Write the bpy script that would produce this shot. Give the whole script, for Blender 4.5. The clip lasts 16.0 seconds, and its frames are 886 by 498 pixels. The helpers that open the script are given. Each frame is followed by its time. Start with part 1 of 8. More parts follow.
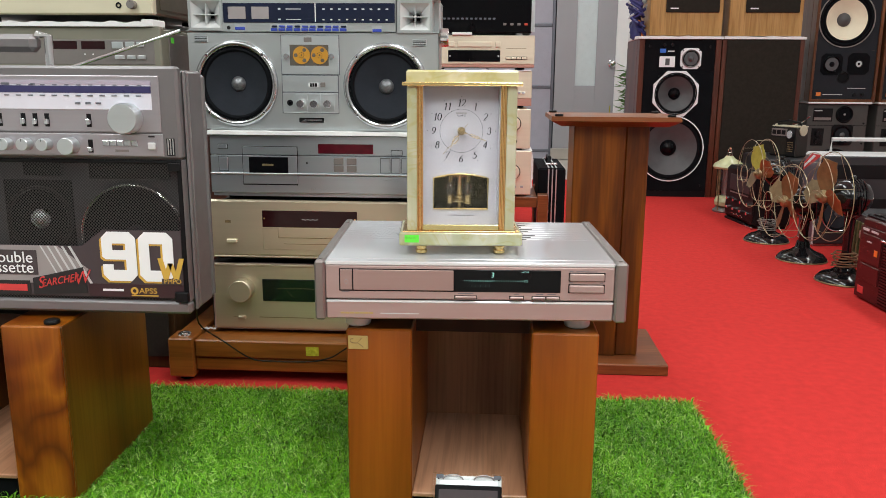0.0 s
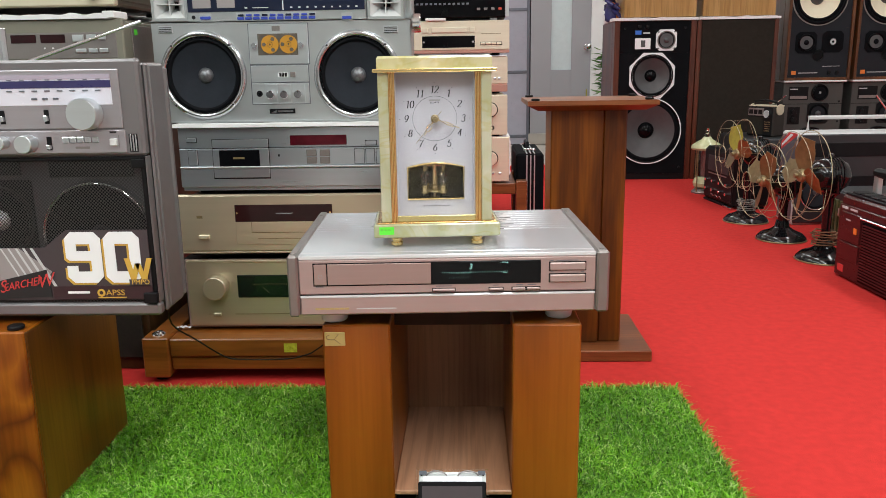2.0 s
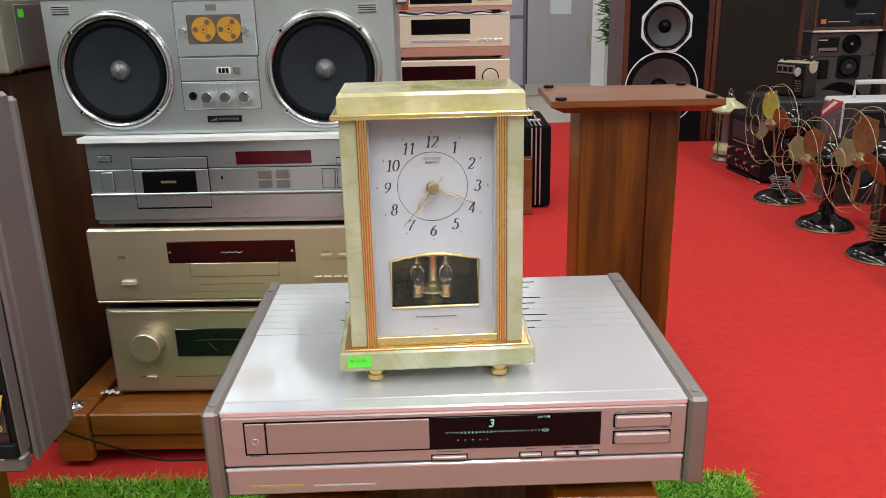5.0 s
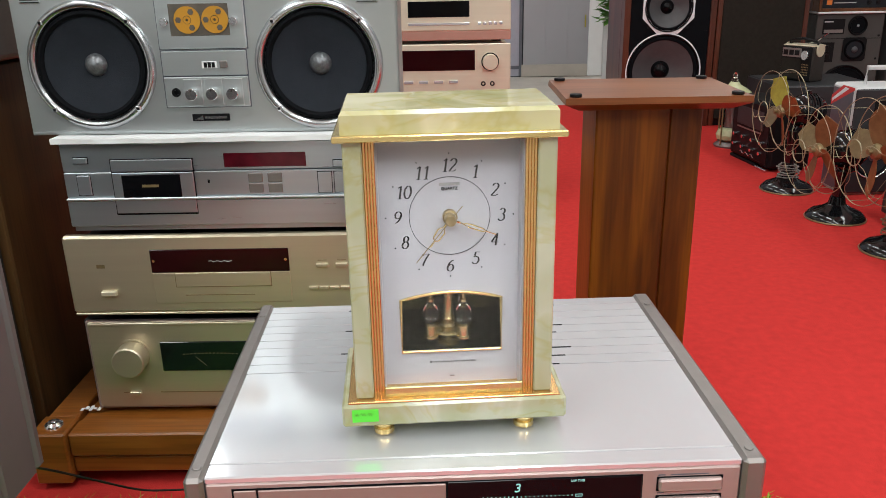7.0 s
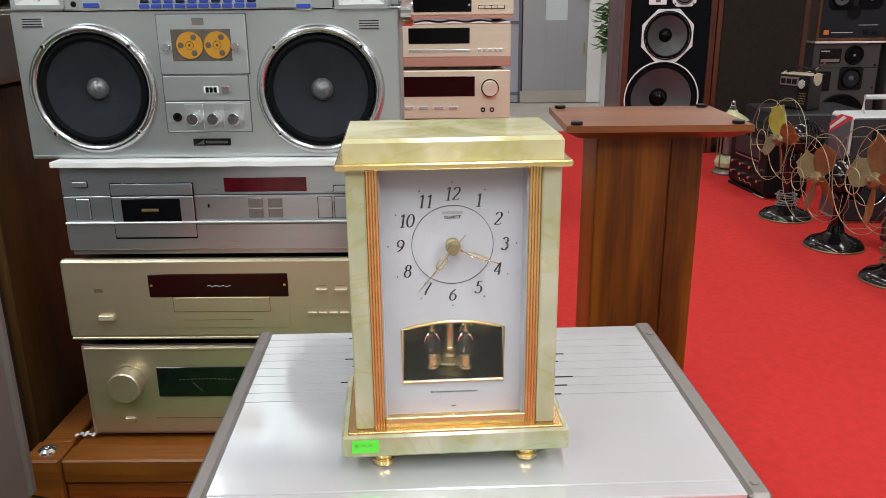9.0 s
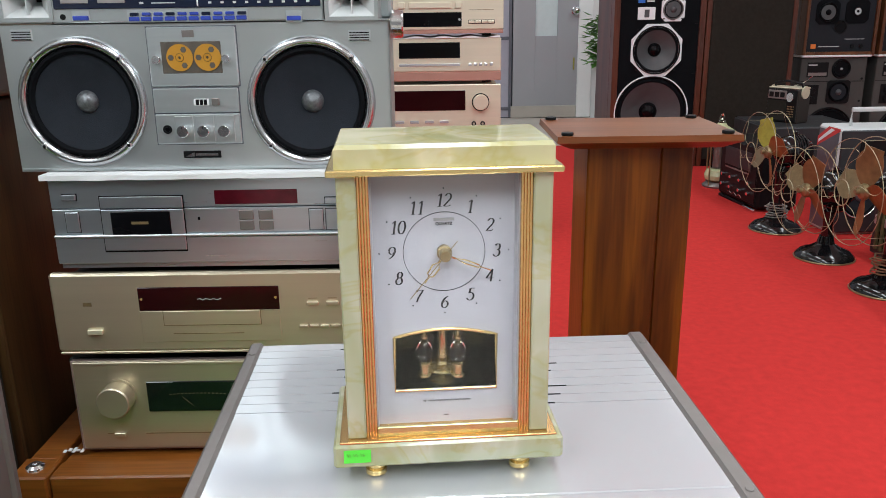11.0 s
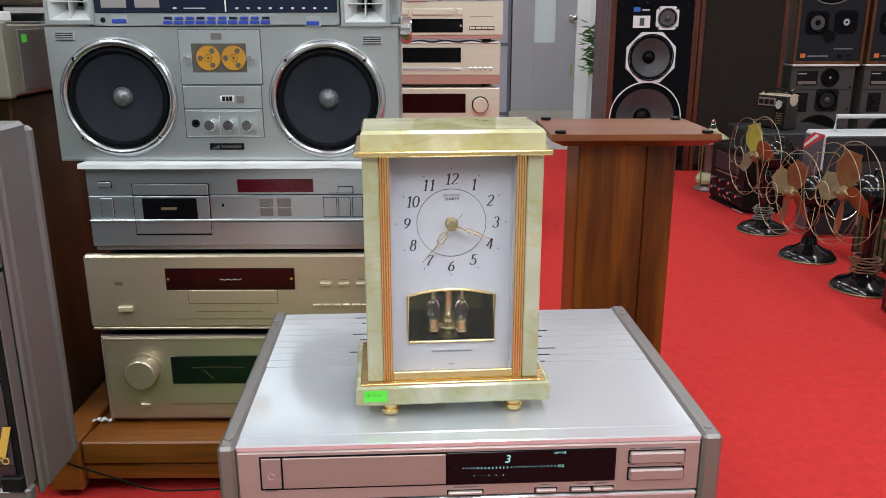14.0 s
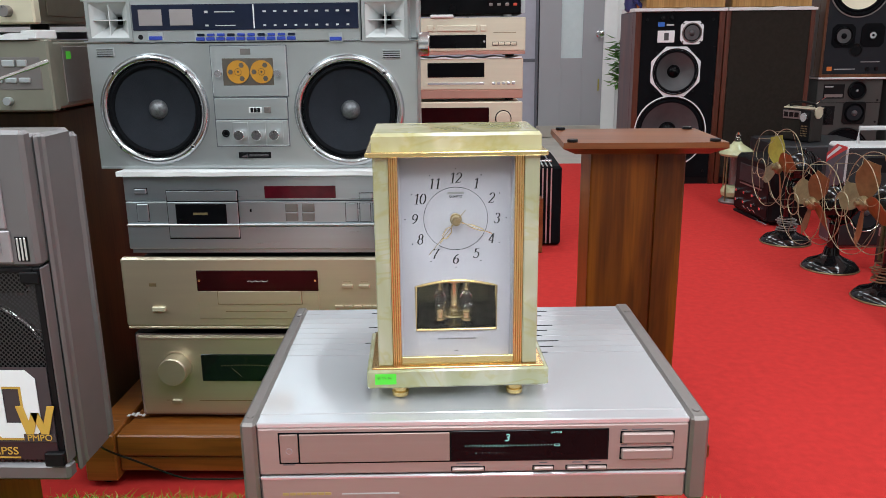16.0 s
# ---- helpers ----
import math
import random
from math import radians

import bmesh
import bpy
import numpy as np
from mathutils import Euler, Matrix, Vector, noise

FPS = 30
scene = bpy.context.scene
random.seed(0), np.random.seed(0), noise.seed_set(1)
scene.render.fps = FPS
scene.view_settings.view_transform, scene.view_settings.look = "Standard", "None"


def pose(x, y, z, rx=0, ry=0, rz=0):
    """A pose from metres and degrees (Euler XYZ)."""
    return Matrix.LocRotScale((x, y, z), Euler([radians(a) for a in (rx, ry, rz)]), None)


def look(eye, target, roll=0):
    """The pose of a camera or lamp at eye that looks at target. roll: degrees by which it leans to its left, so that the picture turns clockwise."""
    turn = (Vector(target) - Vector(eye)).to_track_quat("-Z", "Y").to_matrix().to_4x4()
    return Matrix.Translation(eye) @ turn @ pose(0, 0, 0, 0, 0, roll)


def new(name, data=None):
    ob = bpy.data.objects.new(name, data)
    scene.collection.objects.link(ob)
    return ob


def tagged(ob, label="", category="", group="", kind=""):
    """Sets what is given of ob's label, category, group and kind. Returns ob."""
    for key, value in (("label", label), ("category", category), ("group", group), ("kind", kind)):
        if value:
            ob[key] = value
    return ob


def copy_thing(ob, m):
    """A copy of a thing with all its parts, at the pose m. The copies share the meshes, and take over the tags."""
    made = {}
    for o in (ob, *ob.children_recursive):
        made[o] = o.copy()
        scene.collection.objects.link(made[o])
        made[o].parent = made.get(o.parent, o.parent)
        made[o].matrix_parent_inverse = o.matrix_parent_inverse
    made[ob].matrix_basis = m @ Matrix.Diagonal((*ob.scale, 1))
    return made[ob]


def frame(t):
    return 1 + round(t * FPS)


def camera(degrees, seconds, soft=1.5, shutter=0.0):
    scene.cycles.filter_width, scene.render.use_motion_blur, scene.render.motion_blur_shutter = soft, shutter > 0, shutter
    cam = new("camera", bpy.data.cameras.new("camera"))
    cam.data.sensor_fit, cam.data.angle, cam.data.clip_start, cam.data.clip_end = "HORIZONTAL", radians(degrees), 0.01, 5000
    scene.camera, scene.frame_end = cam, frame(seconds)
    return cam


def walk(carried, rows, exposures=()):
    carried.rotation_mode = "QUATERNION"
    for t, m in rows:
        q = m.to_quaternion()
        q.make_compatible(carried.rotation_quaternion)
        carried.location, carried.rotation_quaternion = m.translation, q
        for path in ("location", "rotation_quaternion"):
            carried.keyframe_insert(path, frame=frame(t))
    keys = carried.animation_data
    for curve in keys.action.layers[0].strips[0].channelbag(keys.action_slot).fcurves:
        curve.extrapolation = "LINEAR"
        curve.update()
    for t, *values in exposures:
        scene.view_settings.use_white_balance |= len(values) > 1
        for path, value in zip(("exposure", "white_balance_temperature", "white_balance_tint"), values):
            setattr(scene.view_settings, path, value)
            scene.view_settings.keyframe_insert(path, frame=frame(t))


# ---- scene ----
cam = camera(58.0, 16.0, soft=0.6)

PATH = [
    (0, (0.021, -1.104, 0.688), (-0.092, 0.847, 0.263), 0.4),
    (0.5, (0.023, -1.104, 0.689), (-0.082, 0.847, 0.261), 0.1),
    (1, (0.025, -1.106, 0.69), (-0.065, 0.844, 0.254), -0.2),
    (1.5, (0.031, -1.106, 0.691), (-0.044, 0.842, 0.244), -0.5),
    (2, (0.026, -1.071, 0.686), (-0.04, 0.876, 0.231), -0.9),
    (2.5, (0.038, -0.926, 0.671), (-0.025, 1.017, 0.205), -1.4),
    (3, (0.037, -0.745, 0.635), (-0.044, 1.205, 0.199), -1.7),
    (3.5, (0.032, -0.677, 0.716), (-0.048, 1.256, 0.207), -1.0),
    (4, (0.035, -0.768, 0.793), (-0.042, 1.149, 0.228), -0.9),
    (4.5, (0.03, -0.744, 0.782), (-0.031, 1.165, 0.19), -1.5),
    (4.7, (0.019, -0.689, 0.772), (-0.033, 1.219, 0.174), -1.4),
    (6.8, (-0.026, -0.515, 0.787), (-0.048, 1.373, 0.128), -1.2),
    (7, (-0.02, -0.519, 0.789), (-0.043, 1.369, 0.129), -1.1),
    (7.5, (-0.019, -0.519, 0.792), (-0.044, 1.372, 0.142), -0.8),
    (8, (-0.021, -0.511, 0.789), (-0.047, 1.385, 0.155), -0.5),
    (8.5, (-0.023, -0.514, 0.787), (-0.045, 1.389, 0.172), -0.5),
    (9, (-0.024, -0.513, 0.791), (-0.04, 1.394, 0.188), -0.6),
    (11.3, (-0.024, -0.512, 0.783), (-0.014, 1.407, 0.219), -0.7),
    (11.5, (-0.027, -0.512, 0.784), (-0.008, 1.407, 0.22), -0.5),
    (12, (-0.025, -0.518, 0.781), (0.014, 1.4, 0.218), -0.4),
    (12.5, (-0.026, -0.557, 0.785), (0.025, 1.361, 0.222), -0.2),
    (13, (-0.033, -0.591, 0.785), (0.018, 1.327, 0.222), -0.1),
    (13.5, (-0.042, -0.614, 0.783), (-0.006, 1.306, 0.223), 0.0),
    (14, (-0.034, -0.628, 0.786), (-0.021, 1.294, 0.233), -0.1),
    (14.5, (-0.03, -0.646, 0.788), (-0.039, 1.279, 0.243), -0.2),
    (15, (-0.026, -0.67, 0.79), (-0.056, 1.257, 0.257), -0.4),
    (15.5, (-0.016, -0.681, 0.784), (-0.066, 1.249, 0.262), -0.6),
    (16, (-0.009, -0.691, 0.781), (-0.073, 1.241, 0.268), -0.6),
]
walk(cam, [(t, look(eye, target, roll)) for t, eye, target, roll in PATH],
     exposures=((0.0, -0.05, 6500, 10), (3.0, -0.04, 6500, 10), (4.5, -0.14, 6480, 10), (8.0, -0.18, 6450, 10), (9.2, -0.18, 6400, 10), (11.5, -0.18, 6080, 10), (16.0, -0.18, 6080, 10)))

# ---- world and lights ----
world = bpy.data.worlds.new("room_world")
scene.world = world
world.use_nodes = True
world.node_tree.nodes["Background"].inputs[0].default_value = (0.9, 0.95, 1.0, 1)
world.node_tree.nodes["Background"].inputs[1].default_value = 0.02
scene.view_settings.exposure = 0.0
LAMP_ROWS = ((-2.5, 37.0), (-1.3, 19.0), (-0.1, 14.0), (1.6, 15.5), (3.45, 12.0), (5.3, 12.0))
LAMP_SPOTS = [(x, y, watts) for x in (-1.55, 0.25, 2.05) for y, watts in LAMP_ROWS]
CEILING_Z = 2.75
for lx, ly, watts in LAMP_SPOTS:
    lamp = bpy.data.lights.new("panel_light", "AREA")
    lamp.shape, lamp.size, lamp.size_y = "RECTANGLE", 0.32, 1.18
    lamp.energy, lamp.color = watts, (0.94, 1.0, 0.98)
    ob = new("panel_light", lamp)
    ob.matrix_basis = pose(lx, ly, CEILING_Z - 0.03)


# ---- materials ----
def base_material(name):
    m = bpy.data.materials.new(name)
    m.use_nodes = True
    nt = m.node_tree
    return m, nt, nt.nodes["Principled BSDF"]


def node(nt, kind, **inputs):
    n = nt.nodes.new(kind)
    for key, value in inputs.items():
        n.inputs[key.replace("_", " ")].default_value = value
    return n


def coords(nt, scale):
    tc = nt.nodes.new("ShaderNodeTexCoord")
    mp = nt.nodes.new("ShaderNodeMapping")
    mp.inputs["Scale"].default_value = scale
    nt.links.new(tc.outputs["Object"], mp.inputs["Vector"])
    return mp.outputs["Vector"]


def ramp(nt, fac, stops):
    r = nt.nodes.new("ShaderNodeValToRGB")
    els = r.color_ramp.elements
    while len(els) < len(stops):
        els.new(0.5)
    for el, (p, c) in zip(els, stops):
        el.position, el.color = p, (*c, 1)
    nt.links.new(fac, r.inputs["Fac"])
    return r.outputs["Color"]


def scaled(c, f):
    return tuple(min(1.0, v * f) for v in c)


def surface(name, color, rough=0.5, metal=0.0, var=0.12, scale=14.0, bump=0.0, bump_scale=300.0, coat=0.0,
            stretch=(1, 1, 1), rough_var=0.08, spec=0.5):
    """A plain surface with two scales of variation."""
    m, nt, p = base_material(name)
    v = coords(nt, tuple(scale * s for s in stretch))
    n1 = node(nt, "ShaderNodeTexNoise", Scale=1.0, Detail=4.0, Roughness=0.6)
    nt.links.new(v, n1.inputs["Vector"])
    col = ramp(nt, n1.outputs["Fac"], [(0.3, scaled(color, 1 - var)), (0.7, scaled(color, 1 + var))])
    nt.links.new(col, p.inputs["Base Color"])
    v2 = coords(nt, tuple(scale * 6 * s for s in stretch))
    n2 = node(nt, "ShaderNodeTexNoise", Scale=1.0, Detail=3.0)
    nt.links.new(v2, n2.inputs["Vector"])
    mr = node(nt, "ShaderNodeMapRange", To_Min=max(0.02, rough - rough_var), To_Max=min(1.0, rough + rough_var))
    nt.links.new(n2.outputs["Fac"], mr.inputs["Value"])
    nt.links.new(mr.outputs["Result"], p.inputs["Roughness"])
    p.inputs["Metallic"].default_value = metal
    p.inputs["Coat Weight"].default_value = coat
    p.inputs["Specular IOR Level"].default_value = spec
    if bump:
        v3 = coords(nt, tuple(bump_scale * s for s in stretch))
        n3 = node(nt, "ShaderNodeTexNoise", Scale=1.0, Detail=2.0)
        nt.links.new(v3, n3.inputs["Vector"])
        b = node(nt, "ShaderNodeBump", Strength=bump, Distance=0.001)
        nt.links.new(n3.outputs["Fac"], b.inputs["Height"])
        nt.links.new(b.outputs["Normal"], p.inputs["Normal"])
    return m


def brushed(name, color, rough=0.3, metal=1.0, along="x", bump=0.06):
    st = {"x": (0.02, 1, 1), "y": (1, 0.02, 1), "z": (1, 1, 0.02)}[along]
    return surface(name, color, rough, metal, var=0.04, scale=60, stretch=st, bump=bump, bump_scale=900, rough_var=0.06)


def wood(name, dark, mid, light, along="z", rough=0.32, coat=0.25, size=1.0, pore=0.75):
    """Veneer: long grain streaks with broad figure and fine pores."""
    m, nt, p = base_material(name)
    st = {"x": (0.12, 1, 1), "y": (1, 0.12, 1), "z": (1, 1, 0.12)}[along]
    v = coords(nt, tuple(9 * s / size for s in st))
    warp = node(nt, "ShaderNodeTexNoise", Scale=0.8, Detail=3.0)
    nt.links.new(v, warp.inputs["Vector"])
    mix = nt.nodes.new("ShaderNodeVectorMath")
    mix.operation = "MULTIPLY_ADD"
    nt.links.new(warp.outputs["Color"], mix.inputs[0])
    mix.inputs[1].default_value = (1.6, 1.6, 1.6)
    nt.links.new(v, mix.inputs[2])
    fig = node(nt, "ShaderNodeTexNoise", Scale=1.3, Detail=5.0, Roughness=0.55)
    nt.links.new(mix.outputs["Vector"], fig.inputs["Vector"])
    col = ramp(nt, fig.outputs["Fac"], [(0.36, dark), (0.5, mid), (0.66, light)])
    v2 = coords(nt, tuple(170 * s for s in {"x": (0.03, 1, 1), "y": (1, 0.03, 1), "z": (1, 1, 0.03)}[along]))
    pores = node(nt, "ShaderNodeTexNoise", Scale=1.0, Detail=2.0)
    nt.links.new(v2, pores.inputs["Vector"])
    pc = ramp(nt, pores.outputs["Fac"], [(0.35, (0.72, 0.7, 0.68)), (0.55, (1, 1, 1))])
    mul = nt.nodes.new("ShaderNodeMix")
    mul.data_type, mul.blend_type = "RGBA", "MULTIPLY"
    mul.inputs[0].default_value = pore
    nt.links.new(col, mul.inputs[6])
    nt.links.new(pc, mul.inputs[7])
    nt.links.new(mul.outputs[2], p.inputs["Base Color"])
    p.inputs["Roughness"].default_value = rough
    p.inputs["Specular IOR Level"].default_value = 0.28
    p.inputs["Coat Weight"].default_value = coat
    p.inputs["Coat Roughness"].default_value = 0.25
    b = node(nt, "ShaderNodeBump", Strength=0.06, Distance=0.001)
    nt.links.new(pores.outputs["Fac"], b.inputs["Height"])
    nt.links.new(b.outputs["Normal"], p.inputs["Normal"])
    return m


def swirl(name, dark, mid, light):
    """Crotch veneer: warped rings of dark and orange figure under satin varnish."""
    m, nt, p = base_material(name)
    v = coords(nt, (8.0, 3.0, 4.6))
    n = node(nt, "ShaderNodeTexNoise", Scale=1.0, Detail=1.6, Roughness=0.4, Distortion=1.1)
    nt.links.new(v, n.inputs["Vector"])
    col = ramp(nt, n.outputs["Fac"], [(0.28, dark), (0.40, mid), (0.47, light), (0.55, mid), (0.60, scaled(dark, 1.2)), (0.66, mid), (0.76, light)])
    v2 = coords(nt, (160, 160, 14))
    pores = node(nt, "ShaderNodeTexNoise", Scale=1.0, Detail=2.0)
    nt.links.new(v2, pores.inputs["Vector"])
    pc = ramp(nt, pores.outputs["Fac"], [(0.35, (0.75, 0.72, 0.7)), (0.55, (1, 1, 1))])
    mul = nt.nodes.new("ShaderNodeMix")
    mul.data_type, mul.blend_type = "RGBA", "MULTIPLY"
    mul.inputs[0].default_value = 0.6
    nt.links.new(col, mul.inputs[6])
    nt.links.new(pc, mul.inputs[7])
    nt.links.new(mul.outputs[2], p.inputs["Base Color"])
    p.inputs["Roughness"].default_value = 0.34
    p.inputs["Specular IOR Level"].default_value = 0.28
    p.inputs["Coat Weight"].default_value = 0.2
    p.inputs["Coat Roughness"].default_value = 0.25
    return m


def glass(name, color=(1, 1, 1), rough=0.02):
    m, nt, p = base_material(name)
    p.inputs["Base Color"].default_value = (*color, 1)
    p.inputs["Roughness"].default_value = rough
    p.inputs["Transmission Weight"].default_value = 1.0
    p.inputs["IOR"].default_value = 1.35
    return m


def glowing(name, color, strength):
    m, nt, p = base_material(name)
    p.inputs["Base Color"].default_value = (*scaled(color, 0.3), 1)
    p.inputs["Emission Color"].default_value = (*color, 1)
    p.inputs["Emission Strength"].default_value = strength
    return m


def onyx(name, honey=(1.0, 1.0, 1.0)):
    """Polished pale green onyx: broad cloudy bands with a few thin honey veins."""
    def tint(c):
        return tuple(a * b for a, b in zip(c, honey))

    m, nt, p = base_material(name)
    v = coords(nt, (16, 13, 5))
    n1 = node(nt, "ShaderNodeTexNoise", Scale=1.0, Detail=2.5, Roughness=0.45, Distortion=1.3)
    nt.links.new(v, n1.inputs["Vector"])
    col = ramp(nt, n1.outputs["Fac"], [(0.30, tint((0.385, 0.395, 0.235))), (0.45, tint((0.455, 0.46, 0.315))), (0.55, tint((0.54, 0.54, 0.415))), (0.68, tint((0.475, 0.47, 0.325)))])
    v2 = coords(nt, (9, 9, 14))
    n2 = node(nt, "ShaderNodeTexNoise", Scale=1.0, Detail=3.0, Roughness=0.5, Distortion=2.4)
    nt.links.new(v2, n2.inputs["Vector"])
    vein = ramp(nt, n2.outputs["Fac"], [(0.44, (1, 1, 1)), (0.50, (0.93, 0.88, 0.66)), (0.55, (1, 1, 1))])
    mul = nt.nodes.new("ShaderNodeMix")
    mul.data_type, mul.blend_type = "RGBA", "MULTIPLY"
    mul.inputs[0].default_value = 0.8
    nt.links.new(col, mul.inputs[6])
    nt.links.new(vein, mul.inputs[7])
    nt.links.new(mul.outputs[2], p.inputs["Base Color"])
    p.inputs["Roughness"].default_value = 0.14
    p.inputs["Coat Weight"].default_value = 0.4
    p.inputs["Coat Roughness"].default_value = 0.04
    p.inputs["Subsurface Weight"].default_value = 0.15
    p.inputs["Subsurface Radius"].default_value = (0.01, 0.01, 0.005)
    return m


def perforated(name, color, pitch=0.0032, radius=0.36):
    """Thin sheet metal with staggered round holes."""
    m, nt, p = base_material(name)
    p.inputs["Base Color"].default_value = (*color, 1)
    p.inputs["Metallic"].default_value = 0.2
    p.inputs["Roughness"].default_value = 0.3
    tc = nt.nodes.new("ShaderNodeTexCoord")
    mp = nt.nodes.new("ShaderNodeMapping")
    mp.inputs["Rotation"].default_value = (0, radians(45), 0)
    mp.inputs["Scale"].default_value = (1 / pitch, 0, 1 / pitch)
    nt.links.new(tc.outputs["Object"], mp.inputs["Vector"])
    vo = node(nt, "ShaderNodeTexVoronoi", Scale=1.0, Randomness=0.0)
    nt.links.new(mp.outputs["Vector"], vo.inputs["Vector"])
    lt = nt.nodes.new("ShaderNodeMath")
    lt.operation = "GREATER_THAN"
    lt.inputs[1].default_value = radius
    nt.links.new(vo.outputs["Distance"], lt.inputs[0])
    nt.links.new(lt.outputs[0], p.inputs["Alpha"])
    return m


